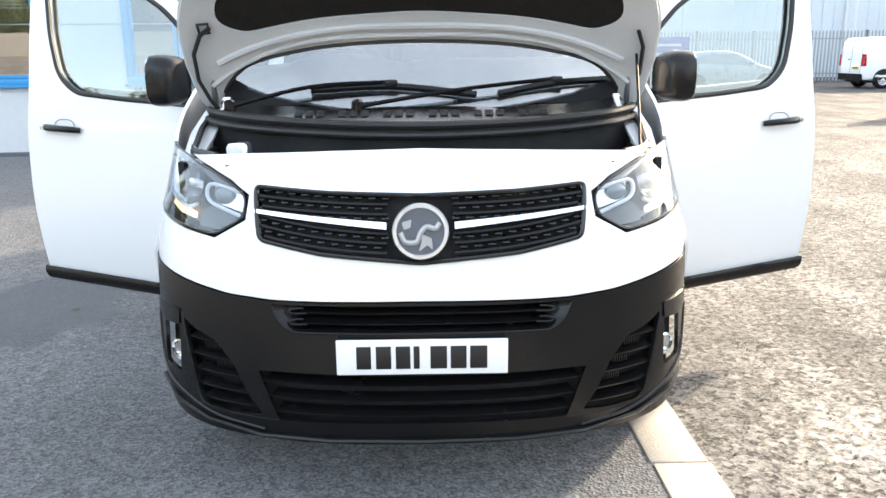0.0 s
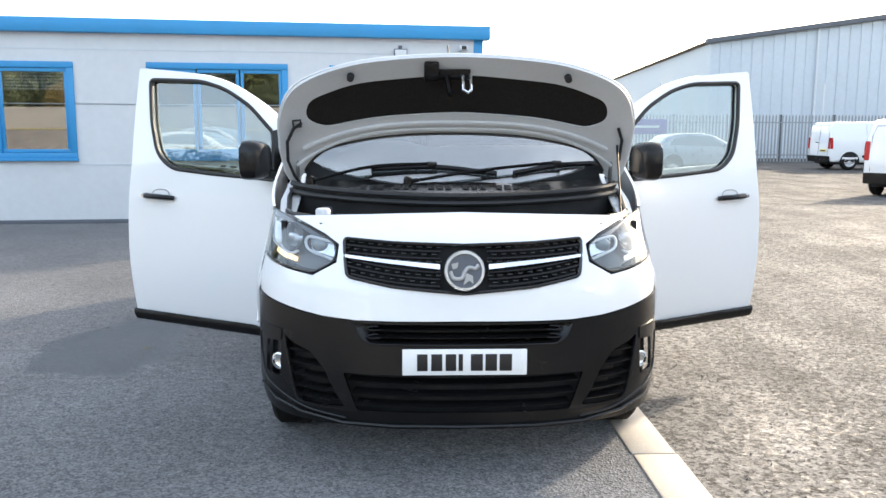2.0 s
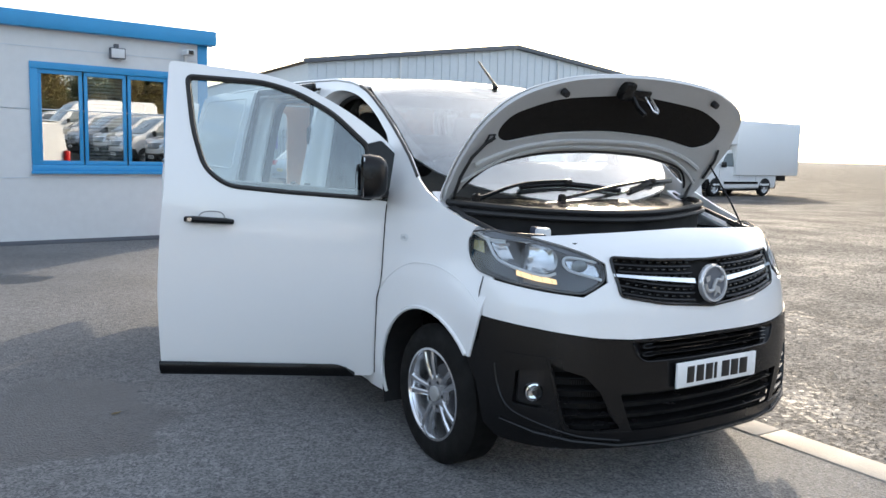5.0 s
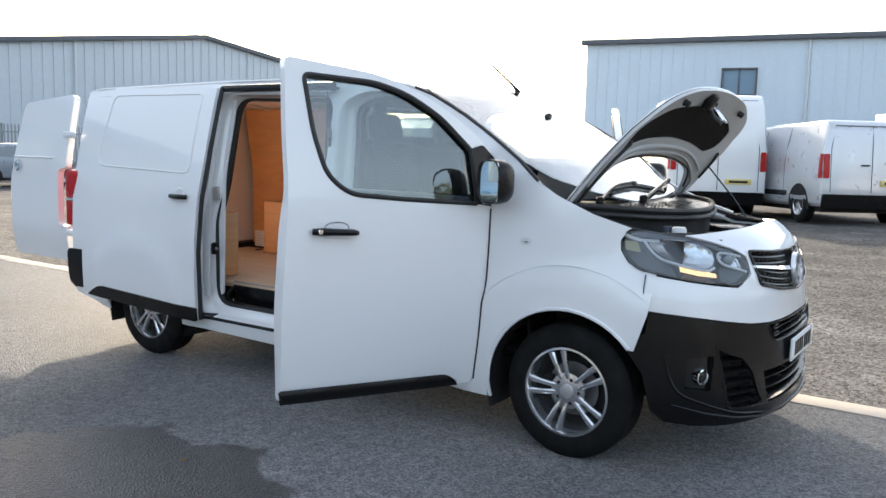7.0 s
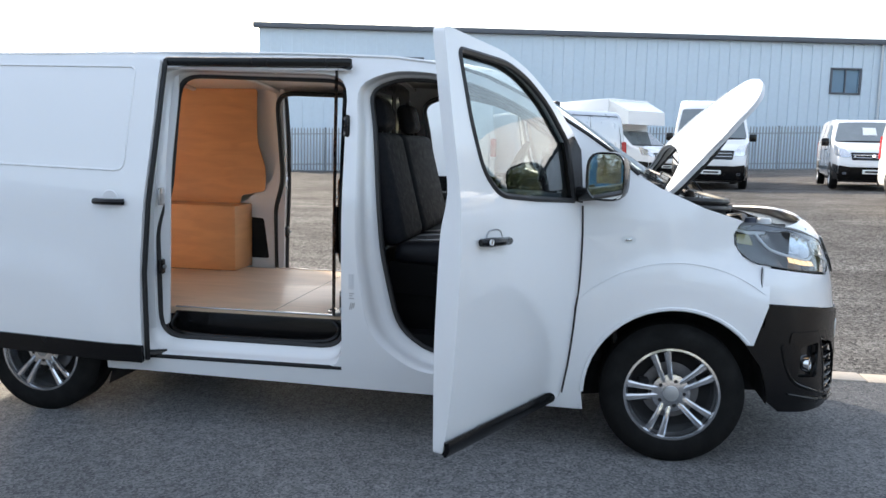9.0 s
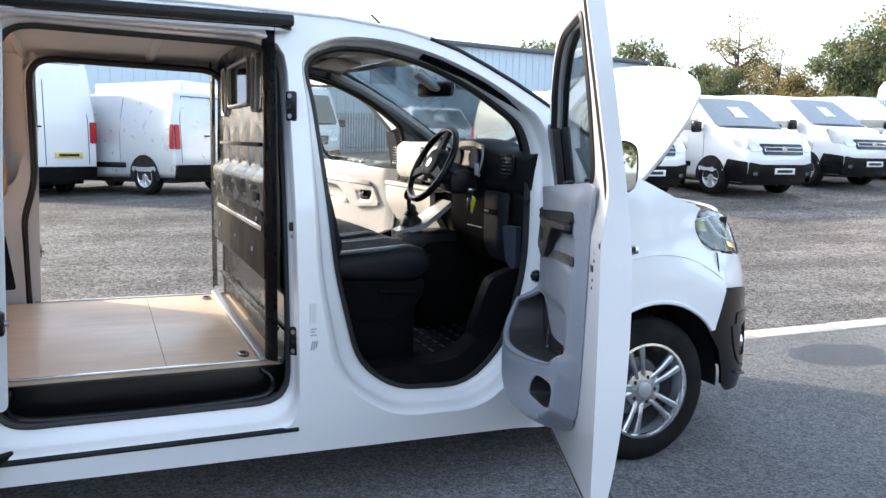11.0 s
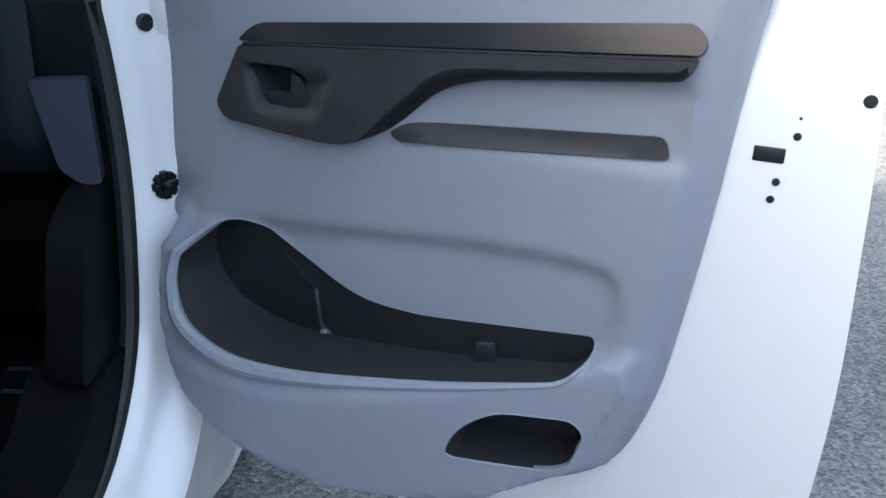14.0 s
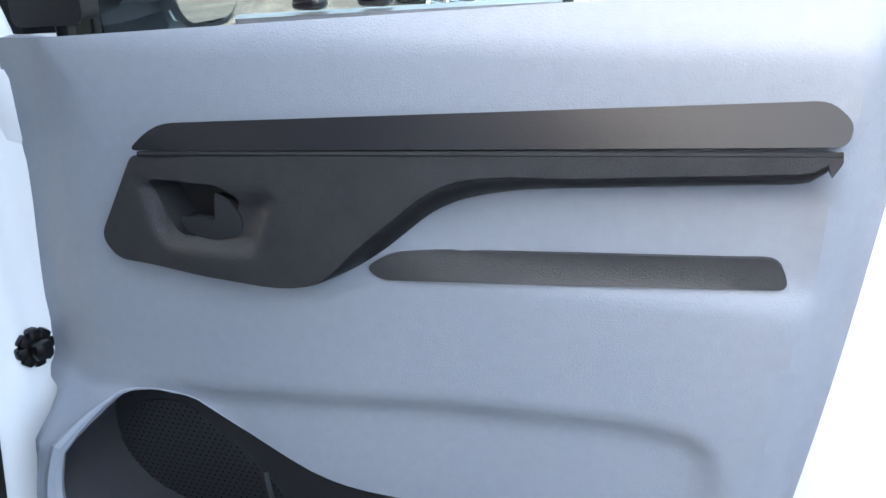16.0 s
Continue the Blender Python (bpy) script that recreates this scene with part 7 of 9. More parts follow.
# ply lining: side walls behind the side doors, and the wheel box
for s in (-1, 1):
    lining = [(2.72, 1.84, 0.03), (4.08, 1.83, 0.02), (4.08, 0.58, 0.01), (2.98, 0.58, 0.01), (2.88, 1.085, 0.02), (2.70, 1.12, 0.03), (2.695, 1.28, 0.05), (2.745, 1.47, 0.06)]
    part("ply_lining", sheet(rounded(lining), [], lambda y, z, s=s: (s * (0.81 - 0.09 * sstep(1.2, 1.85, z)), y, z), 0.12, 0.008, lambda p, s=s: (-s, 0, 0)), PLY, van, "orange plywood side lining")
    part("wheel_box", box((s * 0.66, 3.21, 0.803), (0.30, 0.82, 0.45), 0.006), PLY, van, "plywood wheel-arch box")
    flap = part("vent_flap", box((s * 0.795, 3.97, 0.655), (0.024, 0.12, 0.145), 0.006), WHITE_IN, van, "white ribbed pressure vent")
    for k in range(5):
        part("rib", box((s * 0.781, 3.97, 0.600 + 0.027 * k), (0.010, 0.112, 0.006), 0.002), LABELW, flap)
    part("pillar_panel", sheet(rounded([(2.57, 0.50), (2.99, 0.50), (2.93, 0.99), (2.66, 1.20), (2.60, 1.4), (2.56, 1.86), (2.54, 1.86)], 0.03), [rounded([(2.68, 0.63), (2.90, 0.63), (2.90, 0.90), (2.84, 0.93), (2.72, 0.92)], 0.02)], lambda y, z, s=s: (s * (0.835 - 0.09 * sstep(1.2, 1.85, z)), y, z), 0.08, 0.01, lambda p, s=s: (-s, 0, 0)), WHITE_IN, van)
    # dark sheet behind the opening paints the shade of the hollow
    part("pillar_hollow_shade", sheet([(2.66, 0.61), (2.92, 0.61), (2.92, 0.95), (2.66, 0.95)], [], lambda y, z, s=s: (s * 0.86, y, z), 0.1, 0.004, lambda p, s=s: (-s, 0, 0)), DARK, van)
    part("inner_skin", sheet([(2.60, 0.5), (4.12, 0.5), (4.12, 1.86), (2.60, 1.86)], [], lambda y, z, s=s: (s * (half(y, z) - 0.03), y, z), 0.2, 0.006, lambda p, s=s: (-s, 0, 0)), WHITE_IN, van)

# bulkhead
bw = [rounded([(a, z0), (b, z0), (b, 1.775), (a, 1.775)], 0.035) for a, b, z0 in ((-0.51, -0.39, 1.55), (-0.30, 0.28, 1.585), (0.37, 0.49, 1.55))]


def bulk(x, z):
    """Pressed-steel bulkhead: a proud band between two folds, shallow upright swages above it."""
    e = sstep(0.86, 0.90, z) * sstep(1.32, 1.28, z) * sstep(0.80, 0.74, abs(x))
    low = sstep(0.88, 0.84, z) * -0.03
    swage = 0.003 * math.cos(x * 22) * sstep(1.30, 1.34, z) * sstep(1.50, 1.46, z)
    return (x, 1.655 + 0.034 * e + low + swage, z)


bk = part("bulkhead", sheet(rounded([(-0.80, 0.56), (0.80, 0.56), (0.84, 1.1), (0.76, 1.86), (-0.76, 1.86), (-0.84, 1.1)], 0.05), bw, bulk, 0.016, 0.012, (0, 1, 0)), BULKHEAD, van, "black pressed-steel bulkhead")
for b in bw:
    part("window_rim", tube([(x, 1.667, z) for x, z in resample(b, 0.05)], 0.009, 6, True), STEEL, bk)
    gp = part("pane", sheet(b, [], lambda x, z: (x, 1.65, z), 0.2, 0.004, (0, 1, 0)), GLASSD, bk)
    gp.visible_shadow = False
# dark bar standing slightly proud, painted as the shade of a pressed groove
part("groove_shade", box((0.02, 1.668, 1.412), (1.14, 0.012, 0.016), 0.004), DARK, bk)
part("rib", box((0, 1.645, 0.70), (1.50, 0.03, 0.014), 0.005), BULKHEAD, bk)
for i in range(9):
    z = (1.19, 1.245, 1.20)[i % 3]
    part("bolt", lathe([(0.010, 0), (0.010, 0.008), (0, 0.010)], 10, Matrix.Translation((-0.70 + 0.16 * i, 1.698, z)) @ Matrix.Rotation(radians(-90), 4, 'X')), STEEL, bk)
part("slot", box((-0.60, 1.692, 1.205), (0.09, 0.008, 0.035), 0.002), DARK, bk)
plate = part("lower_plate", sheet(rounded([(0.52, 0.915, 0.01), (0.52, 1.155, 0.01), (-0.70, 1.158, 0.03), (-0.80, 1.135, 0.02), (-0.80, 0.905, 0.01)], 0.01), [], lambda x, z: (x, 1.697, z), 0.1, 0.005, (0, 1, 0)), KICK, bk, "flat black bolted steel plate")
part("bright_strip", box((-0.16, 1.703, 1.098), (1.20, 0.010, 0.020), 0.004), ALLOY, plate, "bright strip across the plate")
for x, z in ((0.46, 1.125), (0.10, 1.13), (-0.36, 1.13), (-0.66, 1.125), (0.40, 1.00), (-0.10, 0.995), (-0.56, 0.995)):
    part("bolt", lathe([(0.011, 0), (0.011, 0.006), (0, 0.008)], 10, Matrix.Translation((x, 1.698, z)) @ Matrix.Rotation(radians(-90), 4, 'X')), ALLOY, plate)
part("floor_angle", box((0, 1.69, 0.585), (1.5, 0.04, 0.02), 0.004), STEEL, bk)

for s in (-1, 1):
    cov = [[(s * (0.762 + 0.10 * g - 0.02 * sstep(1.3, 1.86, z)), 1.690 - 0.030 * g + 0.018 * math.sin(math.pi * g), z) for g in np.linspace(0, 1, 7)] for z in (0.60, 0.9, 1.2, 1.5, 1.70, 1.80, 1.865)]
    bm = bmesh.new()
    R = [[bm.verts.new(p) for p in r] for r in cov]
    for A, B in zip(R, R[1:]):
        for i in range(6):
            bm.faces.new([A[i], A[i + 1], B[i + 1], B[i]])
    bmesh.ops.solidify(bm, geom=bm.faces[:], thickness=0.006)
    part("pillar_cover", bm, BULKHEAD, van, "glossy black pillar cover", 60)

# ---- cab ----
part("cab_floor", box((0, 0.98, 0.47), (1.66, 1.30, 0.05), 0.02), CABBLACK, van, "black cab floor")
part("firewall", sheet([(-0.82, 0.45), (0.82, 0.45), (0.82, 1.2), (-0.82, 1.2)], [], lambda x, z: (x, 0.30 + 0.1 * (z - 0.8), z), 0.2, 0.02, (0, 1, 0)), BLACKPL, van)
part("headlining", sheet([(-0.72, 0.98), (0.72, 0.98), (0.79, 1.3), (0.79, 1.64), (-0.79, 1.64), (-0.79, 1.3)], [], lambda x, y: (x, y, top_z(x, y) - 0.045), 0.1, 0.01, (0, 0, -1)), HEADLINER, van, "grey cab headlining")
mt = part("floor_mat", box((-0.40, 0.78, 0.505), (0.52, 0.50, 0.02), 0.008), CABBLACK, van, "black rubber mat with slots")
# slots coloured blue-grey so that they read as glints on the mat
for i in range(6):
    for j in range(5):
        part("slot", box((-0.58 + 0.085 * i - 0.03 * (j % 2), 0.62 + 0.075 * j, 0.5165), (0.055, 0.011, 0.003), 0), BLUETRIM, mt)
for s in (-1, 1):
    kick = sheet(rounded([(0.58, 0.45, 0.01), (1.45, 0.45, 0.01), (1.45, 0.525, 0.02), (1.0, 0.530, 0.1), (0.90, 0.548, 0.05), (0.80, 0.628, 0.03), (0.58, 0.622, 0.01)], 0.03), [], lambda y, z, s=s: (s * 0.835, y, z), 0.05, 0.125, lambda p, s=s: (s, 0, 0))
    part("sill_trim", kick, CABBLACK, van, "black plastic sill trim")
    part("kick_panel", sheet(rounded([(0.58, 0.61, 0.01), (0.845, 0.632, 0.012), (0.835, 0.680, 0.02), (0.752, 0.870, 0.03), (0.655, 0.905, 0.02), (0.58, 0.905, 0.01)], 0.02), [], lambda y, z, s=s: (s * (0.828 - 0.25 * max(0, 0.80 - y) * 0.3), y, z), 0.04, 0.06, lambda p, s=s: (s, 0, 0)), KICK, van, "black plastic kick panel")
    ap = tube([(s * (half(y, interp(y, ZTOP)) - 0.06), y, interp(y, ZTOP) - 0.05) for y in (0.28, 0.45, 0.65, 0.85, 1.05)], 0.05, 10, flat=0.7)
    part("pillar_trim", ap, CABBLACK if s < 0 else HEADLINER, van)


def seat(cx, wdt, label):
    """A cab seat: stuffed cushion with raised sides on a shielded base, backrest and headrest."""
    prof = rounded([(0.950, 0.890, 0.05), (0.958, 0.955, 0.06), (1.03, 0.985, 0.06), (1.18, 0.968, 0.1), (1.40, 0.955, 0.04), (1.42, 0.86, 0.04), (1.02, 0.835, 0.05)], 0.05)
    cy_, cz_ = 1.18, 0.905

    def ring(x, shrink, lift):
        return [(x, cy_ + (y - cy_) * (1 - shrink * 0.25), cz_ + (z - cz_) * (1 - shrink) + (lift if z > 0.93 else 0)) for y, z in prof]
    h = wdt / 2
    xs_ = [(-h, 0.55, 0), (-h + 0.012, 0.22, 0.004), (-h + 0.035, 0.06, 0.012), (-h + 0.08, 0.0, 0.016), (-h + 0.12, 0.0, 0.004), (-h + 0.14, 0.02, 0.0), (0, 0.02, 0.0)]
    xs_ += [(-a, b, c) for a, b, c in xs_[-2::-1]]
    st = part("seat", loft([ring(cx + a, b, c) for a, b, c in xs_]), SEATGREY, van, label, sharp=70)
    part("centre_panel", sheet(rounded([(cx - h + 0.14, 0.99), (cx + h - 0.14, 0.99), (cx + h - 0.14, 1.38), (cx - h + 0.14, 1.38)], 0.03), [], lambda x, y: (x, y, 0.986 - 0.06 * max(0, y - 1.05)), 0.06, 0.012, (0, 0, 1)), SEATCLOTH, st)
    for k in (-1, 1):
        part("piping", tube([(cx + k * (h - 0.125), 0.972, 0.975), (cx + k * (h - 0.125), 1.04, 0.990), (cx + k * (h - 0.125), 1.2, 0.978), (cx + k * (h - 0.125), 1.38, 0.964)], 0.004, 6), STEEL, st)
    shield = rounded([(0.985, 0.858, 0.03), (1.43, 0.87, 0.02), (1.44, 0.70, 0.05), (1.12, 0.68, 0.06), (1.0, 0.76, 0.05)], 0.04)
    part("side_shield", sheet(shield, [], lambda y, z: (cx - h + 0.022 + 0.10 * max(0, 0.80 - z), y, z), 0.05, 0.02, (-1, 0, 0)), CABBLACK, st)
    part("tilt_lever", tube(spline([(cx - h + 0.016, 1.02, 0.80), (cx - h + 0.006, 1.08, 0.806), (cx - h + 0.006, 1.20, 0.812)], 4), [0.006] + [0.010] * 8, 8, flat=0.7), CABBLACK, st)
    part("seat_base", box((cx + 0.01, 1.22, 0.67), (wdt - 0.07, 0.42, 0.36), 0.04), CABBLACK, st)
    part("slide_rail", box((cx - h + 0.07, 1.20, 0.512), (0.04, 0.42, 0.03), 0.008), CABBLACK, st)
    rec = Matrix.Rotation(radians(-14), 4, 'X')
    part("backrest", box((cx, 1.47, 1.24), (wdt, 0.13, 0.60), 0.055, None, rec, 4), SEATCLOTH, st)
    part("headrest", box((cx, 1.545, 1.63), (0.26, 0.10, 0.18), 0.045, None, rec, 3), SEATCLOTH, st)
    return st


seat(-0.42, 0.52, "black driver's seat with grained bolsters")
seat(0.30, 0.86, "black double passenger seat")
# dashboard
def dash_ring(x, push=0.0):
    """One upright section of the dashboard, from under the windscreen round the front to the footwell."""
    k = sstep(0.62, 0.83, abs(x))
    hood = math.exp(-((x + 0.36) / 0.20) ** 4)
    up = 0.045 * hood + 0.020 * sstep(-0.15, 0.05, x) - 0.012 * k
    b = 0.055 * k
    r = 0.020 * hood
    pts = [(0.24, 1.16), (0.22, 1.25), (0.36, 1.365 + 0.5 * up), (0.48, 1.405 + up), (0.57 - b, 1.415 + up), (0.615 + r - b, 1.408 + up), (0.640 + r - b, 1.390 + up), (0.6495 + r - b, 1.365 + up), (0.648 - b, 1.330), (0.645 - b, 1.28), (0.636 - b, 1.245), (0.615 - b, 1.225), (0.60, 1.20), (0.60, 1.10), (0.585, 1.02), (0.55, 0.92), (0.40, 0.90)]
    return [(x, y + push * (y > 0.56), z + push * (y > 0.3) * (z > 1.38)) for y, z in pts]


def dash_strip(xs, j0, j1, push):
    bm = bmesh.new()
    R = [[bm.verts.new(p) for p in dash_ring(x, push)[j0:j1]] for x in xs]
    for A, B in zip(R, R[1:]):
        for j in range(len(A) - 1):
            bm.faces.new([A[j], A[j + 1], B[j + 1], B[j]])
    bm.faces.new(R[0])
    bm.faces.new(R[-1][::-1])
    return bm


dash = part("dashboard", dash_strip(np.linspace(-0.83, 0.83, 50), 0, 17, 0.0), DASHBLACK, van, "black and pale grey dashboard")
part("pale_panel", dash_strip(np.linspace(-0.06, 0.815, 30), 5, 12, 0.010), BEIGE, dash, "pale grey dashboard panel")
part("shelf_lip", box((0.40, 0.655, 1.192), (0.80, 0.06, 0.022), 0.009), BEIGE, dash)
part("shelf_slot", box((0.46, 0.632, 1.222), (0.36, 0.03, 0.030), 0.008), CABBLACK, dash)
part("column_panel", sheet(rounded([(-0.55, 0.90), (-0.555, 1.225), (-0.14, 1.215), (-0.15, 0.90)], 0.03), [], lambda x, z: (x, 0.645 - 0.07 * sstep(1.05, 0.88, z), z), 0.05, 0.03, (0, 1, 0.2)), CABBLACK, dash)
part("knee_panel", sheet(rounded([(-0.775, 0.915, 0.02), (-0.725, 1.08, 0.02), (-0.732, 1.225, 0.03), (-0.545, 1.225, 0.01), (-0.548, 0.915, 0.03)], 0.02), [], lambda x, z: (x, 0.660 - 0.06 * sstep(1.00, 0.88, z) - 0.03 * sstep(-0.69, -0.735, x), z), 0.03, 0.03, (0, 1, 0.2)), KNEE, dash, "blue-grey knee panel with shade in its colour")
part("knee_side", sheet(rounded([(-0.745, 0.935, 0.01), (-0.722, 1.085, 0.01), (-0.808, 1.085, 0.01), (-0.808, 0.905, 0.01), (-0.775, 0.905, 0.02)], 0.02), [], lambda x, z: (x, 0.650 + 0.25 * (x + 0.74), z), 0.03, 0.03, (0, 1, 0)), BLUETRIM, dash)
row_sw = part("switch_row", box((-0.615, 0.662, 1.136), (0.13, 0.012, 0.026), 0.004), CABBLACK, dash)
for x in (-0.575, -0.600):
    part("switch", box((x, 0.669, 1.137), (0.014, 0.006, 0.010), 0.002), STEEL, row_sw)
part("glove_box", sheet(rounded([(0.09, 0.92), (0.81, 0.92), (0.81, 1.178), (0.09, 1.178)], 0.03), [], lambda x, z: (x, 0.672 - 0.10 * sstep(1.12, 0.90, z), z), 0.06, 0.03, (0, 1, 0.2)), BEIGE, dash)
part("lower_dash", box((0, 0.42, 0.76), (1.62, 0.12, 0.44), 0.03), CABBLACK, dash, "matt black footwell")
part("tunnel", box((0.02, 0.60, 0.72), (0.30, 0.42, 0.48), 0.08), CABBLACK, dash)
part("column_cowl", box((-0.345, 0.70, 1.26), (0.16, 0.16, 0.12), 0.04), BLACKTRIM, dash)
part("slot_line", box((-0.42, 0.649, 1.052), (0.16, 0.006, 0.005), 0.002), STEEL, dash)
for x, y, z, wv in ((-0.693, 0.622, 1.340, 0.125), (-0.105, 0.655, 1.368, 0.060), (0.195, 0.662, 1.362, 0.055), (0.735, 0.618, 1.355, 0.120)):
    v = part("air_vent", box((x, y, z), (wv, 0.024, 0.092), 0.012), BLACKPL, dash)
    part("vent_rim", tube([(x + a * wv / 2, y + 0.013, z + b * 0.046) for a, b in rounded([(-1, -1), (1, -1), (1, 1), (-1, 1)], 0.3)], 0.004, 6, True), BLACKGL, v)
    for k in range(5):
        part("vane", box((x, y + 0.015, z - 0.032 + 0.016 * k), (wv - 0.014, 0.010, 0.003), 0.001, None, Matrix.Rotation(radians(18), 4, 'X')), DARKTRIM, v)
scr = part("screen_surround", box((0.055, 0.655, 1.355), (0.37, 0.020, 0.125), 0.012), ALLOYGREY, dash, "silver screen surround")
part("display", box((0.072, 0.6665, 1.357), (0.150, 0.004, 0.088), 0.002), SCREEN, scr, "touchscreen with its reflection painted pale")
cp = part("control_panel", box((0.10, 0.648, 1.250), (0.26, 0.024, 0.052), 0.010), BLACKGL, dash)
for x in (0.195, 0.100, 0.005):
    part("dial", lathe([(0.019, 0), (0.018, 0.014), (0.014, 0.016), (0, 0.016)], 18, Matrix.Translation((x, 0.659, 1.250)) @ Matrix.Rotation(radians(-90), 4, 'X')), ALLOYGREY if x < 0.15 else BLACKPL, cp)
# instruments under the hood
ins = part("instrument_facia", sheet(rounded([(-0.545, 1.300, 0.02), (-0.535, 1.425, 0.04), (-0.40, 1.448, 0.05), (-0.20, 1.440, 0.04), (-0.18, 1.300, 0.02)], 0.03), [], lambda x, z: (x, 0.672 - 0.12 * (z - 1.36), z), 0.05, 0.012, (0, 1, 0)), BLACKGL, dash)
for x, r in ((-0.455, 0.048), (-0.265, 0.048)):
    part("dial", lathe([(r, 0), (r, 0.006), (r - 0.006, 0.007), (r - 0.008, 0.002), (0, 0.002)], 24, Matrix.Translation((x, 0.676, 1.368)) @ Matrix.Rotation(radians(-90), 4, 'X')), DARKTRIM, ins)
part("bezel", tube(spline([(-0.505, 0.672, 1.285), (-0.530, 0.676, 1.33), (-0.540, 0.672, 1.38), (-0.525, 0.668, 1.43)], 4), 0.005, 6), ALLOYGREY, ins)
part("display", box((-0.500, 0.682, 1.318), (0.040, 0.004, 0.055), 0.002), SCREEN, ins)
# centre console and gear lever
con = part("console", box((0.02, 0.72, 0.93), (0.24, 0.32, 0.12), 0.04), BLACKTRIM, dash, "black centre console with gear lever")
gs = [(0.095, 0.615, 1.135), (0.105, 0.68, 1.085), (0.10, 0.75, 1.030), (0.085, 0.84, 1.000), (0.05, 0.89, 0.985)]
part("gear_surround", loft([[(0.02 + k * w, y + dy, z + dz) for k, dy, dz in ((-1, 0, -0.02), (-0.85, 0.0, 0.004), (0, 0.004, 0.008), (0.85, 0.0, 0.004), (1, 0, -0.02))] for w, y, z in gs]), ALLOYGREY, con, "silver gear surround")
part("gear_gaiter", lathe([(0.060, 0), (0.054, 0.03), (0.034, 0.05), (0.038, 0.062), (0.024, 0.08), (0.026, 0.09), (0.014, 0.11)], 16, Matrix.Translation((0.02, 0.80, 1.012))), BLACKTRIM, con)
part("gear_knob", lathe([(0.010, 0.10), (0.012, 0.14), (0.026, 0.150), (0.029, 0.178), (0.018, 0.196), (0, 0.198)], 16, Matrix.Translation((0.015, 0.815, 1.002))), BLACKGL, con)
# steering wheel
SWM = Matrix.Translation((-0.345, 0.835, 1.335)) @ Matrix.Rotation(radians(-62), 4, 'X')
sw = part("steering_wheel", tube([SWM @ Vector((0.185 * math.cos(a), 0.18 * math.sin(a), 0)) for a in np.linspace(0, 2 * math.pi, 40, endpoint=False)], 0.0155, 10, True), BLACKPL, van, "black three-spoke steering wheel")
hub = part("hub", loft([[SWM @ Vector((r * 0.095 * (abs(math.cos(a)) ** 0.7) * math.copysign(1, math.cos(a)), r * 0.075 * (abs(math.sin(a)) ** 0.7) * math.copysign(1, math.sin(a)) - 0.01, h)) for a in np.linspace(0, 2 * math.pi, 24, endpoint=False)] for r, h in ((0.8, -0.05), (1.0, -0.03), (0.97, -0.005), (0.86, 0.010), (0.6, 0.018))]), DASHBLACK, sw)
part("emblem", lathe([(0.022, 0.018), (0.022, 0.022), (0, 0.023)], 20, SWM @ Matrix.Translation((0, 0.0, 0))), CHROME, hub)
for a in (20, 160, 270):
    c, sn = math.cos(radians(a)), math.sin(radians(a))
    part("spoke", loft([[SWM @ Vector((r * c - w * sn, r * sn + w * c, z)) for w, z in ((-wd, -0.012), (wd, -0.012), (wd, 0.008), (-wd, 0.008))] for r, wd in ((0.06, 0.03), (0.12, 0.02), (0.182, 0.022))]), DASHBLACK, sw)
part("column_shroud", tube([SWM @ Vector((0, 0, -0.03)), SWM @ Vector((0, 0, -0.16))], [0.05, 0.075], 12), BLACKTRIM, sw)
for k in (-1, 1):
    part("stalk", tube([SWM @ Vector((k * 0.03, 0, -0.06)), SWM @ Vector((k * 0.19, 0.02, -0.05))], [0.008, 0.011], 8), BLACKTRIM, sw)
# keys hang from the ignition
key = empty("key_fob", "car key with a bright yellow paper tag in the ignition", "keys")
part("ring", tube([(-0.555 + 0.014 * math.cos(a), 0.735, 1.215 + 0.014 * math.sin(a)) for a in np.linspace(0, 6.28, 14, endpoint=False)], 0.002, 6, True), CHROME, key)
part("blade", box((-0.55, 0.72, 1.228), (0.008, 0.05, 0.012), 0.002), CHROME, key)
part("fob", box((-0.545, 0.735, 1.165), (0.034, 0.014, 0.06), 0.006), BLACKGL, key)
part("tag", box((-0.578, 0.735, 1.165), (0.036, 0.003, 0.075), 0.003, None, Matrix.Rotation(radians(-28), 4, 'Y')), YELLOW, key, "bright yellow paper tag")
# rear-view mirror, visors, lamp, pedals
RVM = Matrix.Rotation(radians(22), 4, 'Z')
rv = part("rear_view_mirror", box((0.08, 0.655, 1.705), (0.25, 0.035, 0.075), 0.018, None, RVM), BLACKGL, van, "black rear-view mirror")
# mirror face coloured black in place of its dark reflection
part("glass", box((0.0728, 0.6729, 1.705), (0.225, 0.004, 0.058), 0.002, None, RVM), BLACKPL, rv)
part("stem", tube([(0.08, 0.65, 1.712), (0.05, 0.70, 1.732)], [0.014, 0.018], 8), BLACKPL, rv)
part("sensor_cover", box((0.055, 0.712, 1.738), (0.075, 0.14, 0.030), 0.012, None, Matrix.Rotation(radians(33), 4, 'X')), HEADLINER, rv)
for x in (-0.38, 0.38):
    part("sun_visor", box((x, 1.10, 1.83), (0.40, 0.16, 0.018), 0.008, None, Matrix.Rotation(radians(8), 4, 'X')), HEADLINER, van)
ol = part("overhead_console", box((0, 1.16, 1.855), (0.24, 0.20, 0.03), 0.012), HEADLINER, van)
part("lamp", box((0, 1.15, 1.838), (0.12, 0.06, 0.006), 0.002), LABELW, ol)
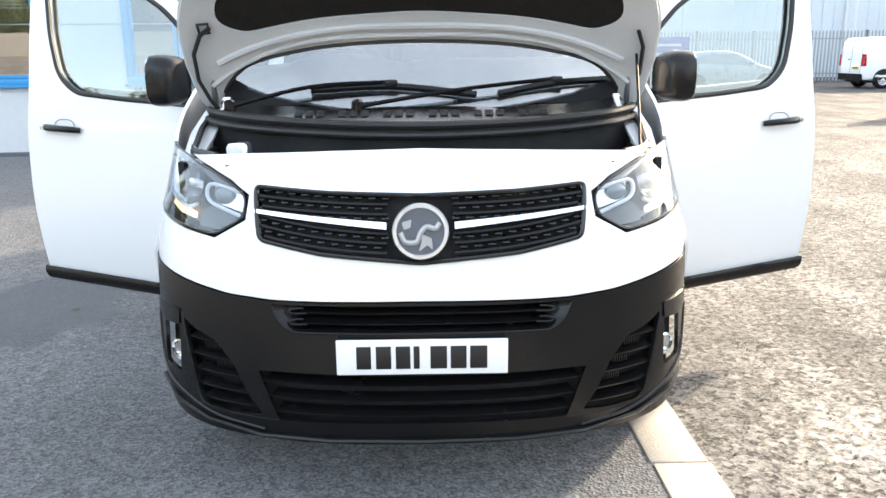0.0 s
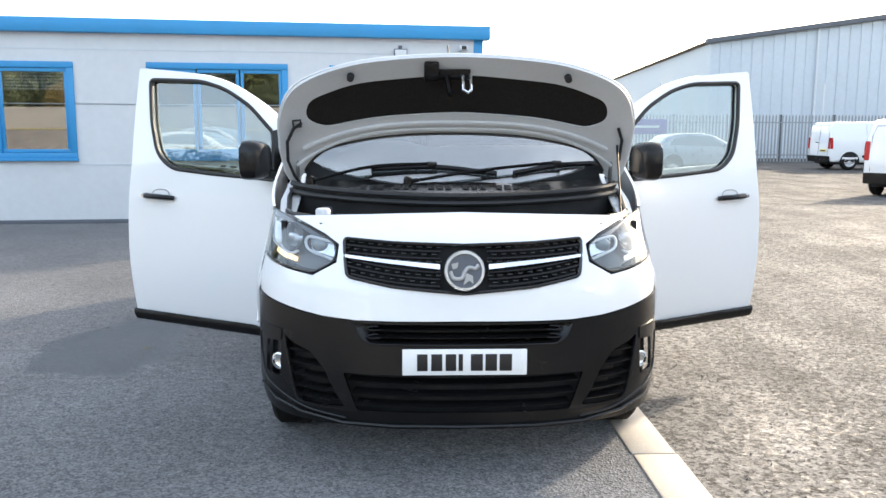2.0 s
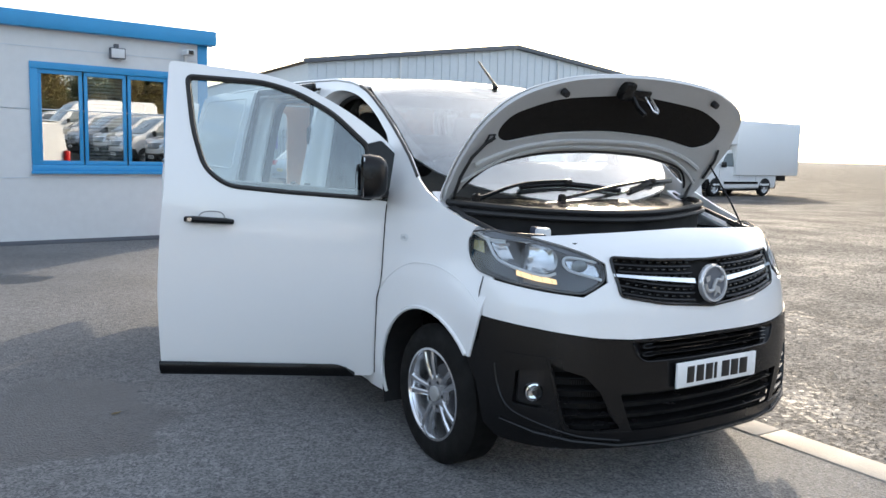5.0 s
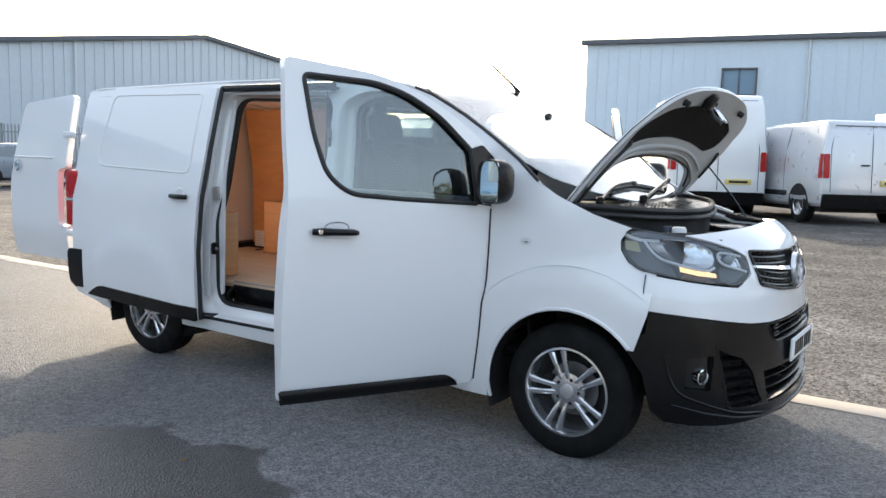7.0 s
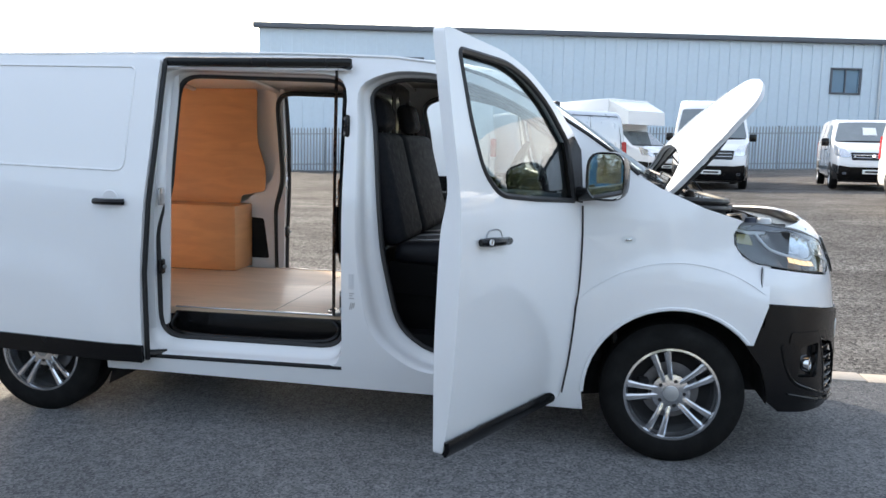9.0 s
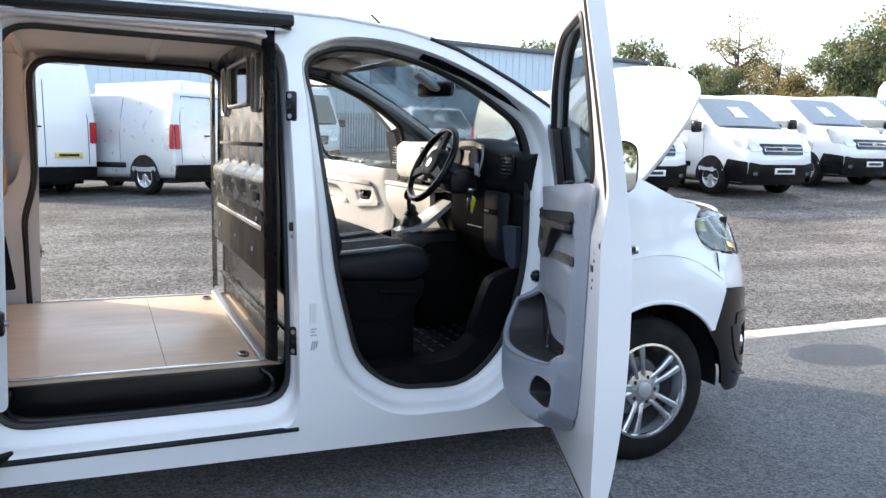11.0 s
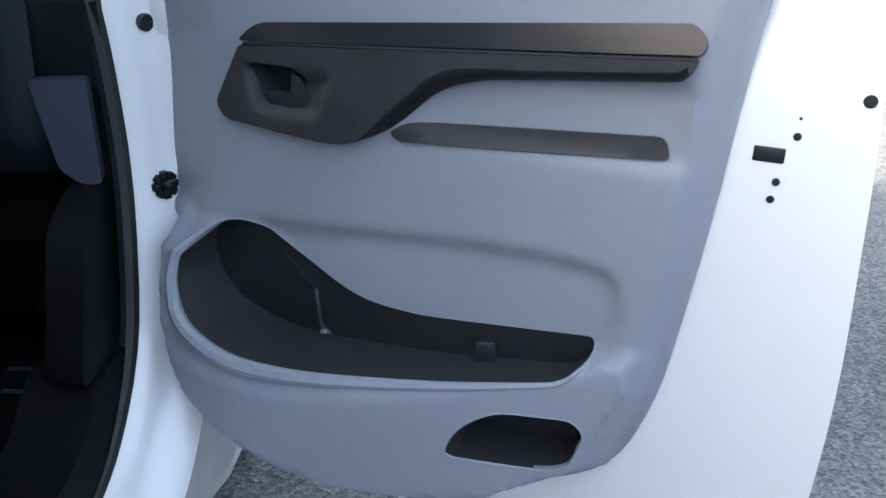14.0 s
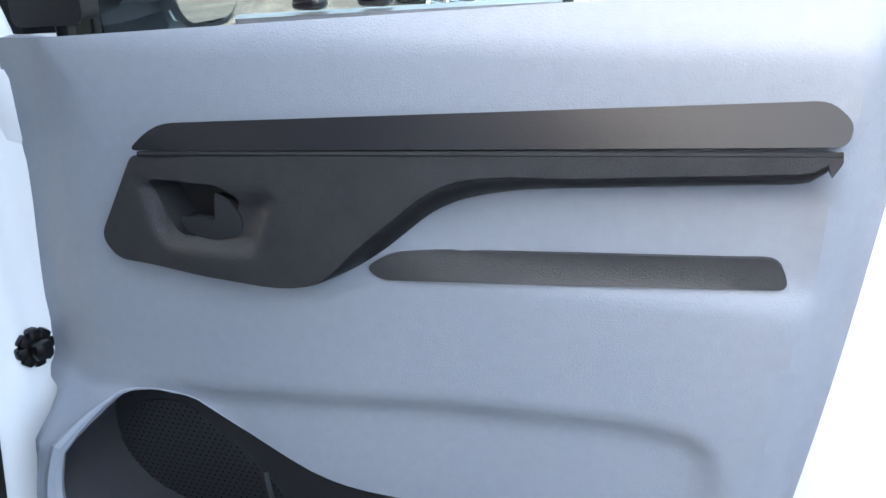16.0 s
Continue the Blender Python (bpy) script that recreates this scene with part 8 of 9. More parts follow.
for x in (-0.60, -0.48, -0.36):
    part("pedal", tube([(x, 0.42, 0.85), (x, 0.50, 0.66), (x, 0.54, 0.60)], [0.010, 0.010, 0.026], 8, flat=0.5), CABBLACK, van)
# aerial
part("aerial", tube([(0, 0.84, 1.868), (0, 0.87, 1.905), (0, 1.03, 2.04)], [0.02, 0.008, 0.005], 8), BLACKPL, van, "short black roof aerial")

# ================= parked vehicles =================
KINDS = {
    "van": dict(L=5.0, W=1.92, belt=1.15, wheels=(0.88, 4.16), r=0.335,
                prof=[(0.16, 0.26), (0.02, 0.42), (0.0, 0.70), (0.06, 0.92), (0.20, 1.08), (0.45, 1.17), (0.88, 1.27), (1.25, 1.53), (1.68, 1.83), (2.0, 1.91), (2.6, 1.94), (4.80, 1.93), (4.93, 1.80), (4.98, 1.10), (5.0, 0.60), (4.96, 0.32)],
                ws=((0.90, 1.28), (1.68, 1.83)), win=[(1.20, 1.20), (1.42, 1.50), (1.66, 1.72), (2.25, 1.76), (2.30, 1.20)], hl=(0.86, 1.08), gr=(0.80, 1.0), rear="van"),
    "tall": dict(L=5.95, W=2.04, belt=1.35, wheels=(1.0, 4.65), r=0.35,
                 prof=[(0.16, 0.26), (0.02, 0.45), (0.0, 0.80), (0.08, 1.10), (0.35, 1.27), (0.85, 1.40), (1.25, 1.85), (1.65, 2.30), (2.0, 2.50), (2.6, 2.59), (5.70, 2.58), (5.88, 2.40), (5.93, 1.20), (5.95, 0.60), (5.9, 0.34)],
                 ws=((0.87, 1.42), (1.65, 2.30)), win=[(1.25, 1.40), (1.45, 1.75), (1.62, 2.0), (2.15, 2.05), (2.2, 1.38)], hl=(0.95, 1.22), gr=(0.85, 1.10), rear="van"),
    "hatch": dict(L=4.02, W=1.74, belt=0.92, wheels=(0.80, 3.31), r=0.31,
                  prof=[(0.14, 0.22), (0.02, 0.36), (0.0, 0.56), (0.10, 0.70), (0.45, 0.86), (1.02, 0.97), (1.40, 1.20), (1.80, 1.40), (2.25, 1.48), (3.0, 1.46), (3.48, 1.36), (3.80, 1.06), (3.95, 0.88), (4.02, 0.60), (3.95, 0.30)],
                  ws=((1.04, 0.98), (1.80, 1.40)), win=[(1.35, 0.97), (1.65, 1.20), (1.95, 1.36), (2.7, 1.37), (3.3, 1.27), (3.45, 1.04)], hl=(0.62, 0.80), gr=(0.52, 0.64), rear="hatch"),
    "small": dict(L=4.4, W=1.83, belt=1.10, wheels=(0.86, 3.62), r=0.31,
                  prof=[(0.16, 0.24), (0.02, 0.40), (0.0, 0.66), (0.08, 0.86), (0.30, 1.0), (0.85, 1.14), (1.25, 1.45), (1.65, 1.74), (2.0, 1.82), (3.9, 1.83), (4.25, 1.78), (4.34, 1.50), (4.40, 0.9), (4.38, 0.34)],
                  ws=((0.87, 1.15), (1.65, 1.74)), win=[(1.20, 1.12), (1.45, 1.40), (1.66, 1.60), (2.2, 1.64), (2.25, 1.10)], hl=(0.78, 0.98), gr=(0.70, 0.86), rear="van"),
}


def vehicle(kind, name, label, paint, group="", boxed=False):
    """A parked vehicle, its front at y = 0 facing -y."""
    K = KINDS[kind]
    L, W = K["L"], K["W"]
    P = [Vector(p) for p in rounded([(*p, 0.10) for p in K["prof"]], 0.1, 3)]
    n = len(P)
    wid = lambda y, z: W / 2 * (1 - 0.14 * sstep(K["belt"], K["prof"][9][1] + 0.1, z)) * (1 - 0.13 * max(0, (0.95 - y) / 0.95) ** 2.2) * (1 - 0.04 * max(0, (y - L + 0.6) / 0.6) ** 2) - 0.03 * sstep(0.5, 0.25, z)
    crown = lambda x, y, z: 0.10 * (abs(x) / (W / 2)) ** 2 * sstep(1.0, 0.2, y) * (1 if z < 1.3 else 0.5)
    v = empty(name, label, "van" if kind != "hatch" else "car", group)
    nrm = []
    for i in range(n):
        t = (P[(i + 1) % n] - P[i - 1])
        q = Vector((t.y, -t.x)).normalized()
        nrm.append(q)
    cen = Vector((L / 2, 0.9))
    if sum((cen - P[i]).dot(nrm[i]) for i in range(n)) < 0:
        nrm = [-q for q in nrm]
    bm = bmesh.new()
    rings = []
    for sgn, dx, insn in ((-1, 0, 0.07), (-1, 0.018, 0.022), (-1, 0.07, 0.0), (-1, 0.35, 0), (0, 0, 0), (1, 0.35, 0), (1, 0.07, 0.0), (1, 0.018, 0.022), (1, 0, 0.07)):
        ring = []
        for i in range(n):
            q = P[i] + nrm[i] * insn
            x = sgn * (wid(q.x, q.y) - dx)
            ring.append(bm.verts.new((x, q.x + crown(x, q.x, q.y), q.y)))
        rings.append(ring)
    for A, B in zip(rings, rings[1:]):
        for i in range(n):
            bm.faces.new([A[i], A[(i + 1) % n], B[(i + 1) % n], B[i]])
    loop = [tuple(P[i] + nrm[i] * 0.07) for i in range(n)]
    smap = lambda s, push: (lambda y, z: (s * (wid(y, z) + push), y + crown(wid(y, z), y, z), z))
    for s in (-1, 1):
        sheet(loop, [], smap(s, 0), 0.3, 0.01, (s, 0, 0), bm)
    part("body", bm, paint, v)
    fy = lambda z: interp(z, [(p[1], p[0]) for p in K["prof"][:6]])
    fmap = lambda push: (lambda x, z: (x, fy(z) + crown(x, fy(z), z) - push, z))
    fo = (0, -1, 0)
    # glass
    (y0, z0), (y1, z1) = K["ws"]
    wmap = lambda a, t: (a * (wid(y0 + (y1 - y0) * t, z0 + (z1 - z0) * t) - 0.07), y0 + (y1 - y0) * t + crown(a * W / 2, y0, 1.4) - 0.015, z0 + (z1 - z0) * t + 0.022 - 0.02 * a * a)
    part("windscreen", sheet(rounded([(-1, 0.03), (1, 0.03), (0.96, 0.97), (-0.96, 0.97)], 0.06), [], wmap, 0.25, 0.006, (0, -1, 1)), CARGLASS, v, "dark reflective windscreen")
    if kind in ("van", "tall", "small") and not boxed:
        cw = lambda a, t: (wmap(a, t)[0], wmap(a, t)[1] - 0.006, wmap(a, t)[2] + 0.006)
        part("window_card", sheet([(-0.20, 0.30), (0.20, 0.30), (0.20, 0.68), (-0.20, 0.68)], [], cw, 0.2, 0.003, (0, -1, 1)), WPLATE, v, "plain white card on the windscreen")
    part("scuttle", sheet([(-0.95, -0.05), (0.95, -0.05), (0.97, 0.03), (-0.97, 0.03)], [], wmap, 0.25, 0.006, (0, -1, 1)), BLACKPL, v)
    for s in (-1, 1):
        part("side_window", sheet(rounded(K["win"], 0.05), [], smap(s, 0.006), 0.25, 0.006, (s, 0, 0)), CARGLASS, v, "dark side window")
        wy = K["win"][0][0]
        mz = K["belt"] + 0.12
        part("wing_mirror", box((s * (wid(wy, mz) + 0.13), wy + 0.02, mz), (0.20, 0.12, 0.22 if kind != "hatch" else 0.13), 0.04), BLACKPL if kind != "hatch" else paint, v)
        for wyc in K["wheels"]:
            r = K["r"]
            # dark half-disc laid on the side paints the arch's shade; nothing is cut
            A = [(y, z) for y, z in arch(wyc, r, r + 0.075, 0, 180, 14)] + [(wyc - r - 0.075, 0.27), (wyc + r + 0.075, 0.27)]
            part("wheel_arch_shade", sheet(A, [], smap(s, 0.004), 0.2, 0.004, (s, 0, 0)), DARK, v)
            m = Matrix.Translation((s * (wid(wyc, r) - 0.085), wyc + crown(wid(wyc, r), wyc, r), r)) @ Matrix.Rotation(radians(90 * s), 4, 'Y')
            w = new("wheel", WHEEL_T[kind])
            w.parent = v
            w.matrix_local = m
            rm = new("rim", WHEEL_R[kind])
            rm.parent = w
        hz0, hz1 = K["hl"]
        part("headlight", sheet(rounded([(s * W * 0.275, hz0 + 0.05), (s * W * 0.29, hz0 + 0.01), (s * W * 0.38, hz0), (s * W * 0.425, hz0 + 0.04), (s * W * 0.428, hz1 + 0.03), (s * W * 0.36, hz1 + 0.01)], 0.03), [], fmap(0.012), 0.06, 0.012, fo), REFLECT, v, "clear headlight")
        part("headlight", sheet(rounded([(0.05, hz0 + 0.04), (0.05, hz1 + 0.03), (0.40, hz1 + 0.13), (0.44, hz1 + 0.09), (0.28, hz0 + 0.06)], 0.03), [], smap(s, 0.006), 0.08, 0.012, (s, 0, 0)), REFLECT, v, "clear wrap-round headlight")
        if kind != "hatch":
            wf_ = K["wheels"][0] - K["r"] - 0.07
            part("bumper_side", sheet(rounded([(0.02, 0.28), (0.02, 0.66), (wf_ - 0.04, 0.70), (wf_ + 0.03, 0.55), (wf_, 0.28)], 0.03), [], smap(s, 0.012), 0.1, 0.016, (s, 0, 0)), BLACKPL, v)
        part("fog_lamp", sheet(rounded([(s * W * 0.33, 0.42), (s * W * 0.38, 0.42), (s * W * 0.38, 0.48), (s * W * 0.33, 0.48)], 0.02), [], fmap(0.02), 0.1, 0.01, fo), DARKTRIM, v)
        part("door_handle", tube([smap(s, 0.02)(2.05 if kind != "hatch" else 2.2, K["belt"] - 0.08), smap(s, 0.02)(2.22 if kind != "hatch" else 2.38, K["belt"] - 0.08)], 0.016, 6), BLACKPL if kind != "hatch" else paint, v)
        if kind != "hatch":
            part("side_strip", sheet(rounded([(K["wheels"][0] + 0.55, 0.50), (K["wheels"][1] - 0.5, 0.50), (K["wheels"][1] - 0.5, 0.60), (K["wheels"][0] + 0.55, 0.60)], 0.02), [], smap(s, 0.012), 0.4, 0.014, (s, 0, 0)), BLACKPL, v)
            for q in ((2.40, 0.42, 2.40, K["win"][3][1] + 0.06), (3.5, 0.42, 3.5, K["win"][3][1] + 0.06), (1.10, 0.5, 1.13, K["belt"])):
                part("door_seam", tube([smap(s, 0.001)(q[0] + (q[2] - q[0]) * t, q[1] + (q[3] - q[1]) * t) for t in (0, 0.25, 0.5, 0.75, 1)], 0.006, 4), DARKTRIM, v)
    # nose
    bt = K["gr"][0] - 0.02
    part("front_bumper", sheet(rounded([(-W * 0.43, 0.27), (W * 0.43, 0.27), (W * 0.432, bt - 0.12), (W * 0.3, bt - 0.16), (-W * 0.3, bt - 0.16), (-W * 0.432, bt - 0.12)], 0.04), [], fmap(0.014), 0.12, 0.02, fo), BLACKPL if kind != "hatch" else paint, v)
    g = part("grille", sheet(rounded([(-W * 0.27, K["gr"][0]), (W * 0.27, K["gr"][0]), (W * 0.29, K["gr"][1]), (-W * 0.29, K["gr"][1])], 0.03), [], fmap(0.012), 0.15, 0.012, fo), BLACKGL, v)
    for k in range(2):
        z = K["gr"][0] + (K["gr"][1] - K["gr"][0]) * (0.33 + 0.34 * k)
        part("grille_bar", tube([fmap(0.018)(x, z) for x in np.linspace(-W * 0.26, W * 0.26, 7)], 0.010, 5), CHROME, g)
    part("badge", lathe([(0.06, 0), (0.05, 0.015), (0, 0.018)], 14, Matrix.Translation(fmap(0.02)(0, sum(K["gr"]) / 2)) @ Matrix.Rotation(radians(90), 4, 'X')), CHROME, g)
    pz = 0.50 if kind != "hatch" else 0.40
    fp = part("number_plate", box(Vector(fmap(0.03)(0, pz)), (0.52, 0.012, 0.11), 0.003), WPLATE, v)
    part("bar", box(Vector(fmap(0.038)(0, pz)), (0.40, 0.004, 0.05), 0.001), INK, fp)
    # tail
    ry = lambda z: interp(z, [(p[1], p[0]) for p in K["prof"][::-1] if p[0] > L - 0.75])
    rmap = lambda push: (lambda x, z: (x, ry(z) + push, z))
    ro = (0, 1, 0)
    lz = (0.85, 1.30) if kind != "hatch" else (0.80, 0.98)
    if kind == "tall":
        lz = (1.0, 1.40)
    for s in (-1, 1):
        xs_ = (W * 0.415, W * 0.47) if kind != "hatch" else (W * 0.30, W * 0.46)
        part("tail_light", sheet(rounded([(s * xs_[0], lz[0]), (s * xs_[1], lz[0]), (s * xs_[1], lz[1]), (s * xs_[0], lz[1])], 0.03), [], rmap(0.012), 0.15, 0.03, ro), REDL, v, "red tail light")
        part("tail_light", sheet(rounded([(L - 0.14, lz[0]), (L - 0.03, lz[0]), (L - 0.04, lz[1]), (L - 0.12, lz[1])], 0.02), [], smap(s, 0.008), 0.15, 0.01, (s, 0, 0)), REDL, v)
    if K["rear"] == "van":
        part("door_seam", tube([rmap(0.004)(0, z) for z in np.linspace(0.6, K["prof"][10][1] - 0.12, 6)], 0.008, 4), DARKTRIM, v)
        part("door_seam", tube([rmap(0.004)(x, z) for x, z in ((-W * 0.40, 0.6), (-W * 0.40, 1.4), (-W * 0.36, K["prof"][10][1] - 0.12), (W * 0.36, K["prof"][10][1] - 0.12), (W * 0.40, 1.4), (W * 0.40, 0.6))], 0.008, 4), DARKTRIM, v)
        part("door_handle", box(Vector(rmap(0.02)(0.14, K["belt"] - 0.05)), (0.16, 0.03, 0.03), 0.01), BLACKPL, v)
        px = -0.42
    else:
        part("rear_window", sheet(rounded([(-W * 0.33, 1.04), (W * 0.33, 1.04), (W * 0.30, 1.33), (-W * 0.30, 1.33)], 0.06), [], rmap(0.012), 0.2, 0.012, (0, 1, 0.5)), CARGLASS, v, "dark rear window")
        px = 0.0
    part("rear_bumper", sheet(rounded([(-W * 0.47, 0.30), (W * 0.47, 0.30), (W * 0.47, 0.56), (-W * 0.47, 0.56)], 0.04), [], rmap(0.03), 0.3, 0.05, ro), BLACKPL if kind != "hatch" else paint, v)
    rz_ = 0.78 if kind != "hatch" else 0.62
    rp_ = part("number_plate", box(Vector(rmap(0.02)(px, rz_)), (0.52, 0.014, 0.11), 0.003), YPLATE, v, "yellow rear number plate")
    part("bar", box(Vector(rmap(0.03)(px, rz_)), (0.38, 0.004, 0.05), 0.001), INK, rp_)
    part("underside", box((0, L / 2, 0.27), (W * 0.82, L * 0.9, 0.10), 0.02), DARK, v)
    if boxed:
        part("box_body", box((0, 4.15, 1.95), (2.15, 4.3, 2.2), 0.05), paint, v, "white box body")
        part("luton_front", loft([[(x, y, z) for x, z in ((-1.05, 2.1), (1.05, 2.1), (1.05, 2.98), (-1.05, 2.98))] for y in (2.0,)] + [[(x, 1.05, z) for x, z in ((-0.98, 2.05), (0.98, 2.05), (0.95, 2.55), (-0.95, 2.55))]]), paint, v)
        part("chassis_rail", box((0, 4.2, 0.72), (1.0, 4.2, 0.22), 0.02), DARK, v)
    return v


WHEEL_T, WHEEL_R = {}, {}
for kd in KINDS:
    r = KINDS[kd]["r"]
    q = r * 0.62
    WHEEL_T[kd] = mesh_of("tyre", lathe([(q, 0.10), (r - 0.04, 0.105), (r, 0.06), (r, -0.08), (r - 0.04, -0.10), (q, -0.10)], 28), TYRE)
    bm = lathe([(q + 0.005, 0.098), (q - 0.01, 0.10), (q - 0.03, 0.06), (q * 0.45, 0.085), (q * 0.2, 0.10), (0, 0.10)], 28)
    for k in range(7):
        a = 2 * math.pi * k / 7
        box((0.62 * q * math.cos(a), 0.62 * q * math.sin(a), 0.078), (q * 0.7, 0.03, 0.03), 0.008, bm, Matrix.Rotation(a, 4, 'Z'), 1)
    WHEEL_R[kd] = mesh_of("rim", bm, ALLOY)


def put(ob, kind, centre, heading, first):
    """Stands a vehicle with its middle over centre and its front towards heading (degrees from +x, anticlockwise)."""
    h = radians(heading)
    rz = math.atan2(math.cos(h), -math.sin(h))
    L = KINDS[kind]["L"]
    f = Vector((centre[0] + math.cos(h) * L / 2, centre[1] + math.sin(h) * L / 2, 0))
    g = [ground_z(centre[0] + math.cos(h) * d, centre[1] + math.sin(h) * d) for d in (L * 0.3, -L * 0.3)]
    m = Matrix.Translation((f.x, f.y, (g[0] + g[1]) / 2 + (g[0] - g[1]) / (L * 0.6) * L / 2)) @ Matrix.Rotation(rz, 4, 'Z') @ Matrix.Rotation(-math.atan2(g[0] - g[1], L * 0.6), 4, 'X')
    if first:
        ob.matrix_world = m
        return ob
    return copy_thing(ob, m)


tall = put(vehicle("tall", "parked_van", "tall white panel van parked on gravel", WHITE, "parked vans"), "tall", (15.45, 4.53), 27, True)
silv = put(vehicle("van", "parked_van", "silver panel van with red tail lights, parked on gravel", SILVER, "parked vans"), "van", (14.33, 1.71), 36, True)
wv = put(vehicle("van", "parked_van", "white panel van with a black bumper, parked on gravel", WHITE, "parked vans"), "van", (10.41, -6.5), 184, True)
for c, h in (((10.21, -9.3), 184), ((10.8, -12.3), 185), ((11.21, -18.3), 184), ((10.99, -24.15), 186), ((19.0, 29.2), 0), ((20.5, -7.5), 170)):
    put(wv, "van", c, h, False)
put(vehicle("van", "parked_van", "silver blue panel van with a black bumper", GREYCAR, "parked vans"), "van", (10.81, -15.2), 184, True)
put(tall, "tall", (11.8, -21.17), 184, False)
put(tall, "tall", (21.6, -3.4), 174, False)
corsa = put(vehicle("hatch", "parked_car", "small white hatchback parked on gravel", WHITE, "parked cars"), "hatch", (14.9, 14.7), 35, True)
put(corsa, "hatch", (-4.2, -8.35), 20, False)
put(vehicle("hatch", "parked_car", "silver hatchback parked on gravel", SILVER, "parked cars"), "hatch", (-3.6, -12.6), 24, True)
put(vehicle("hatch", "parked_car", "dark grey car parked by the fence", GREYCAR, "parked cars"), "hatch", (10.6, 26.6), 2, True)
put(vehicle("small", "parked_van", "small white van with tall red tail lights", WHITE, "parked vans"), "small", (12.7, 15.7), 41, True)
lut = put(vehicle("van", "box_van", "white box van parked in a row", WHITE, "box vans", True), "van", (25.0, 19.2), 182, True)
for c, h in (((25.3, 22.2), 182), ((25.6, 25.2), 182), ((28.1, -1.0), 222)):
    put(lut, "van", c, h, False)

# ================= fences, poles, trees =================
def pales(name, label, p0, p1, h, step, width, material, gap_top=0.0):
    p0, p1 = Vector(p0), Vector(p1)
    u = (p1 - p0)
    Ln = u.length
    u.normalize()
    f = tagged(new(name), label, "fence", kind="structure")
    m = Matrix((u.to_3d(), Vector((-u.y, u.x, 0)), Vector((0, 0, 1)))).transposed().to_4x4()
    bm = bmesh.new()
    k = int(Ln / step)
    for i in range(k):
        q = p0 + u * (i + 0.5) * step
        z = ground_z(q.x, q.y)
        hh = h + gap_top * (0.5 + 0.5 * math.sin(i * 1.7))
        for dx, w0 in ((0, width),):
            a = q - u * w0 / 2
            b = q + u * w0 / 2
            vs = [bm.verts.new((a.x, a.y, z)), bm.verts.new((b.x, b.y, z)), bm.verts.new((b.x, b.y, z + hh - 0.1)), bm.verts.new((q.x, q.y, z + hh)), bm.verts.new((a.x, a.y, z + hh - 0.1))]
            bk = [bm.verts.new(v.co + Vector((u.y, -u.x, 0)) * 0.03) for v in vs]
            bm.faces.new(vs)
            bm.faces.new(bk[::-1])
            for j in range(5):
                bm.faces.new([vs[j], bk[j], bk[(j + 1) % 5], vs[(j + 1) % 5]])
    tagged(part("pales", bm, material, f), kind="stuff")
    for zr in (0.35, h - 0.4):
        pts = [p0 + u * t for t in np.linspace(0, Ln, max(2, int(Ln / 6)))]
        part("rail", tube([(q.x + u.y * -0.04, q.y + u.x * 0.04, ground_z(q.x, q.y) + zr) for q in pts], 0.03, 5), material, f)
    for t in np.arange(0, Ln, 2.75):
        q = p0 + u * float(t)
        part("post", box((q.x - u.y * 0.07, q.y + u.x * 0.07, ground_z(q.x, q.y) + h / 2), (0.09, 0.09, h), 0.008, None, m), DARKTRIM, f)
    return f


pales("palisade_fence", "grey steel palisade fence", (2.0, 37.6), (48.0, 36.6), 2.4, 0.17, 0.075, FENCE)
pales("palisade_fence", "grey steel palisade fence along the hall", (38.0, 17.0), (46.5, -36.0), 2.4, 0.17, 0.075, FENCE)
pales("boundary_fence", "weathered tall grey boundary fence", (46.0, -34.7), (-50.5, -63.9), 1.98, 0.17, 0.15, FENCEW)
sg = empty("sign_board", "small purple sign on the palisade fence", "sign")
part("panel", box((11.5, 37.2, 1.75), (2.2, 0.04, 0.75), 0.01), PURPLE, sg)
part("bar", box((11.5, 37.17, 1.75), (1.4, 0.01, 0.12), 0.002), LABELW, sg)
pp = empty("lamp_post", "slim pale pole beside the boundary fence", "pole")
part("pole", tube([(16.2, -42.6, ground_z(16.2, -42.6)), (16.2, -42.6, 5.85)], [0.16, 0.10], 10), LABELW, pp)
for x, y in ((12.5, 38.2), (21.0, 38.0)):
    ps = empty("mast", "thin pale mast behind the fence", "pole")
    part("pole", tube([(x, y, 0), (x, y, 4.0)], 0.05, 8), LABELW, ps)
vb = thing("verge", box((-4.0, -48.4, ground_z(-4, -48.4) + 0.03), (36, 1.2, 0.16), 0.06, None, Matrix.Rotation(math.atan2(0.29, 0.957), 4, 'Z')), leaf_mat("dry_grass", (0.30, 0.25, 0.10)), "strip of dry yellow grass along the fence", "grass", kind="stuff")



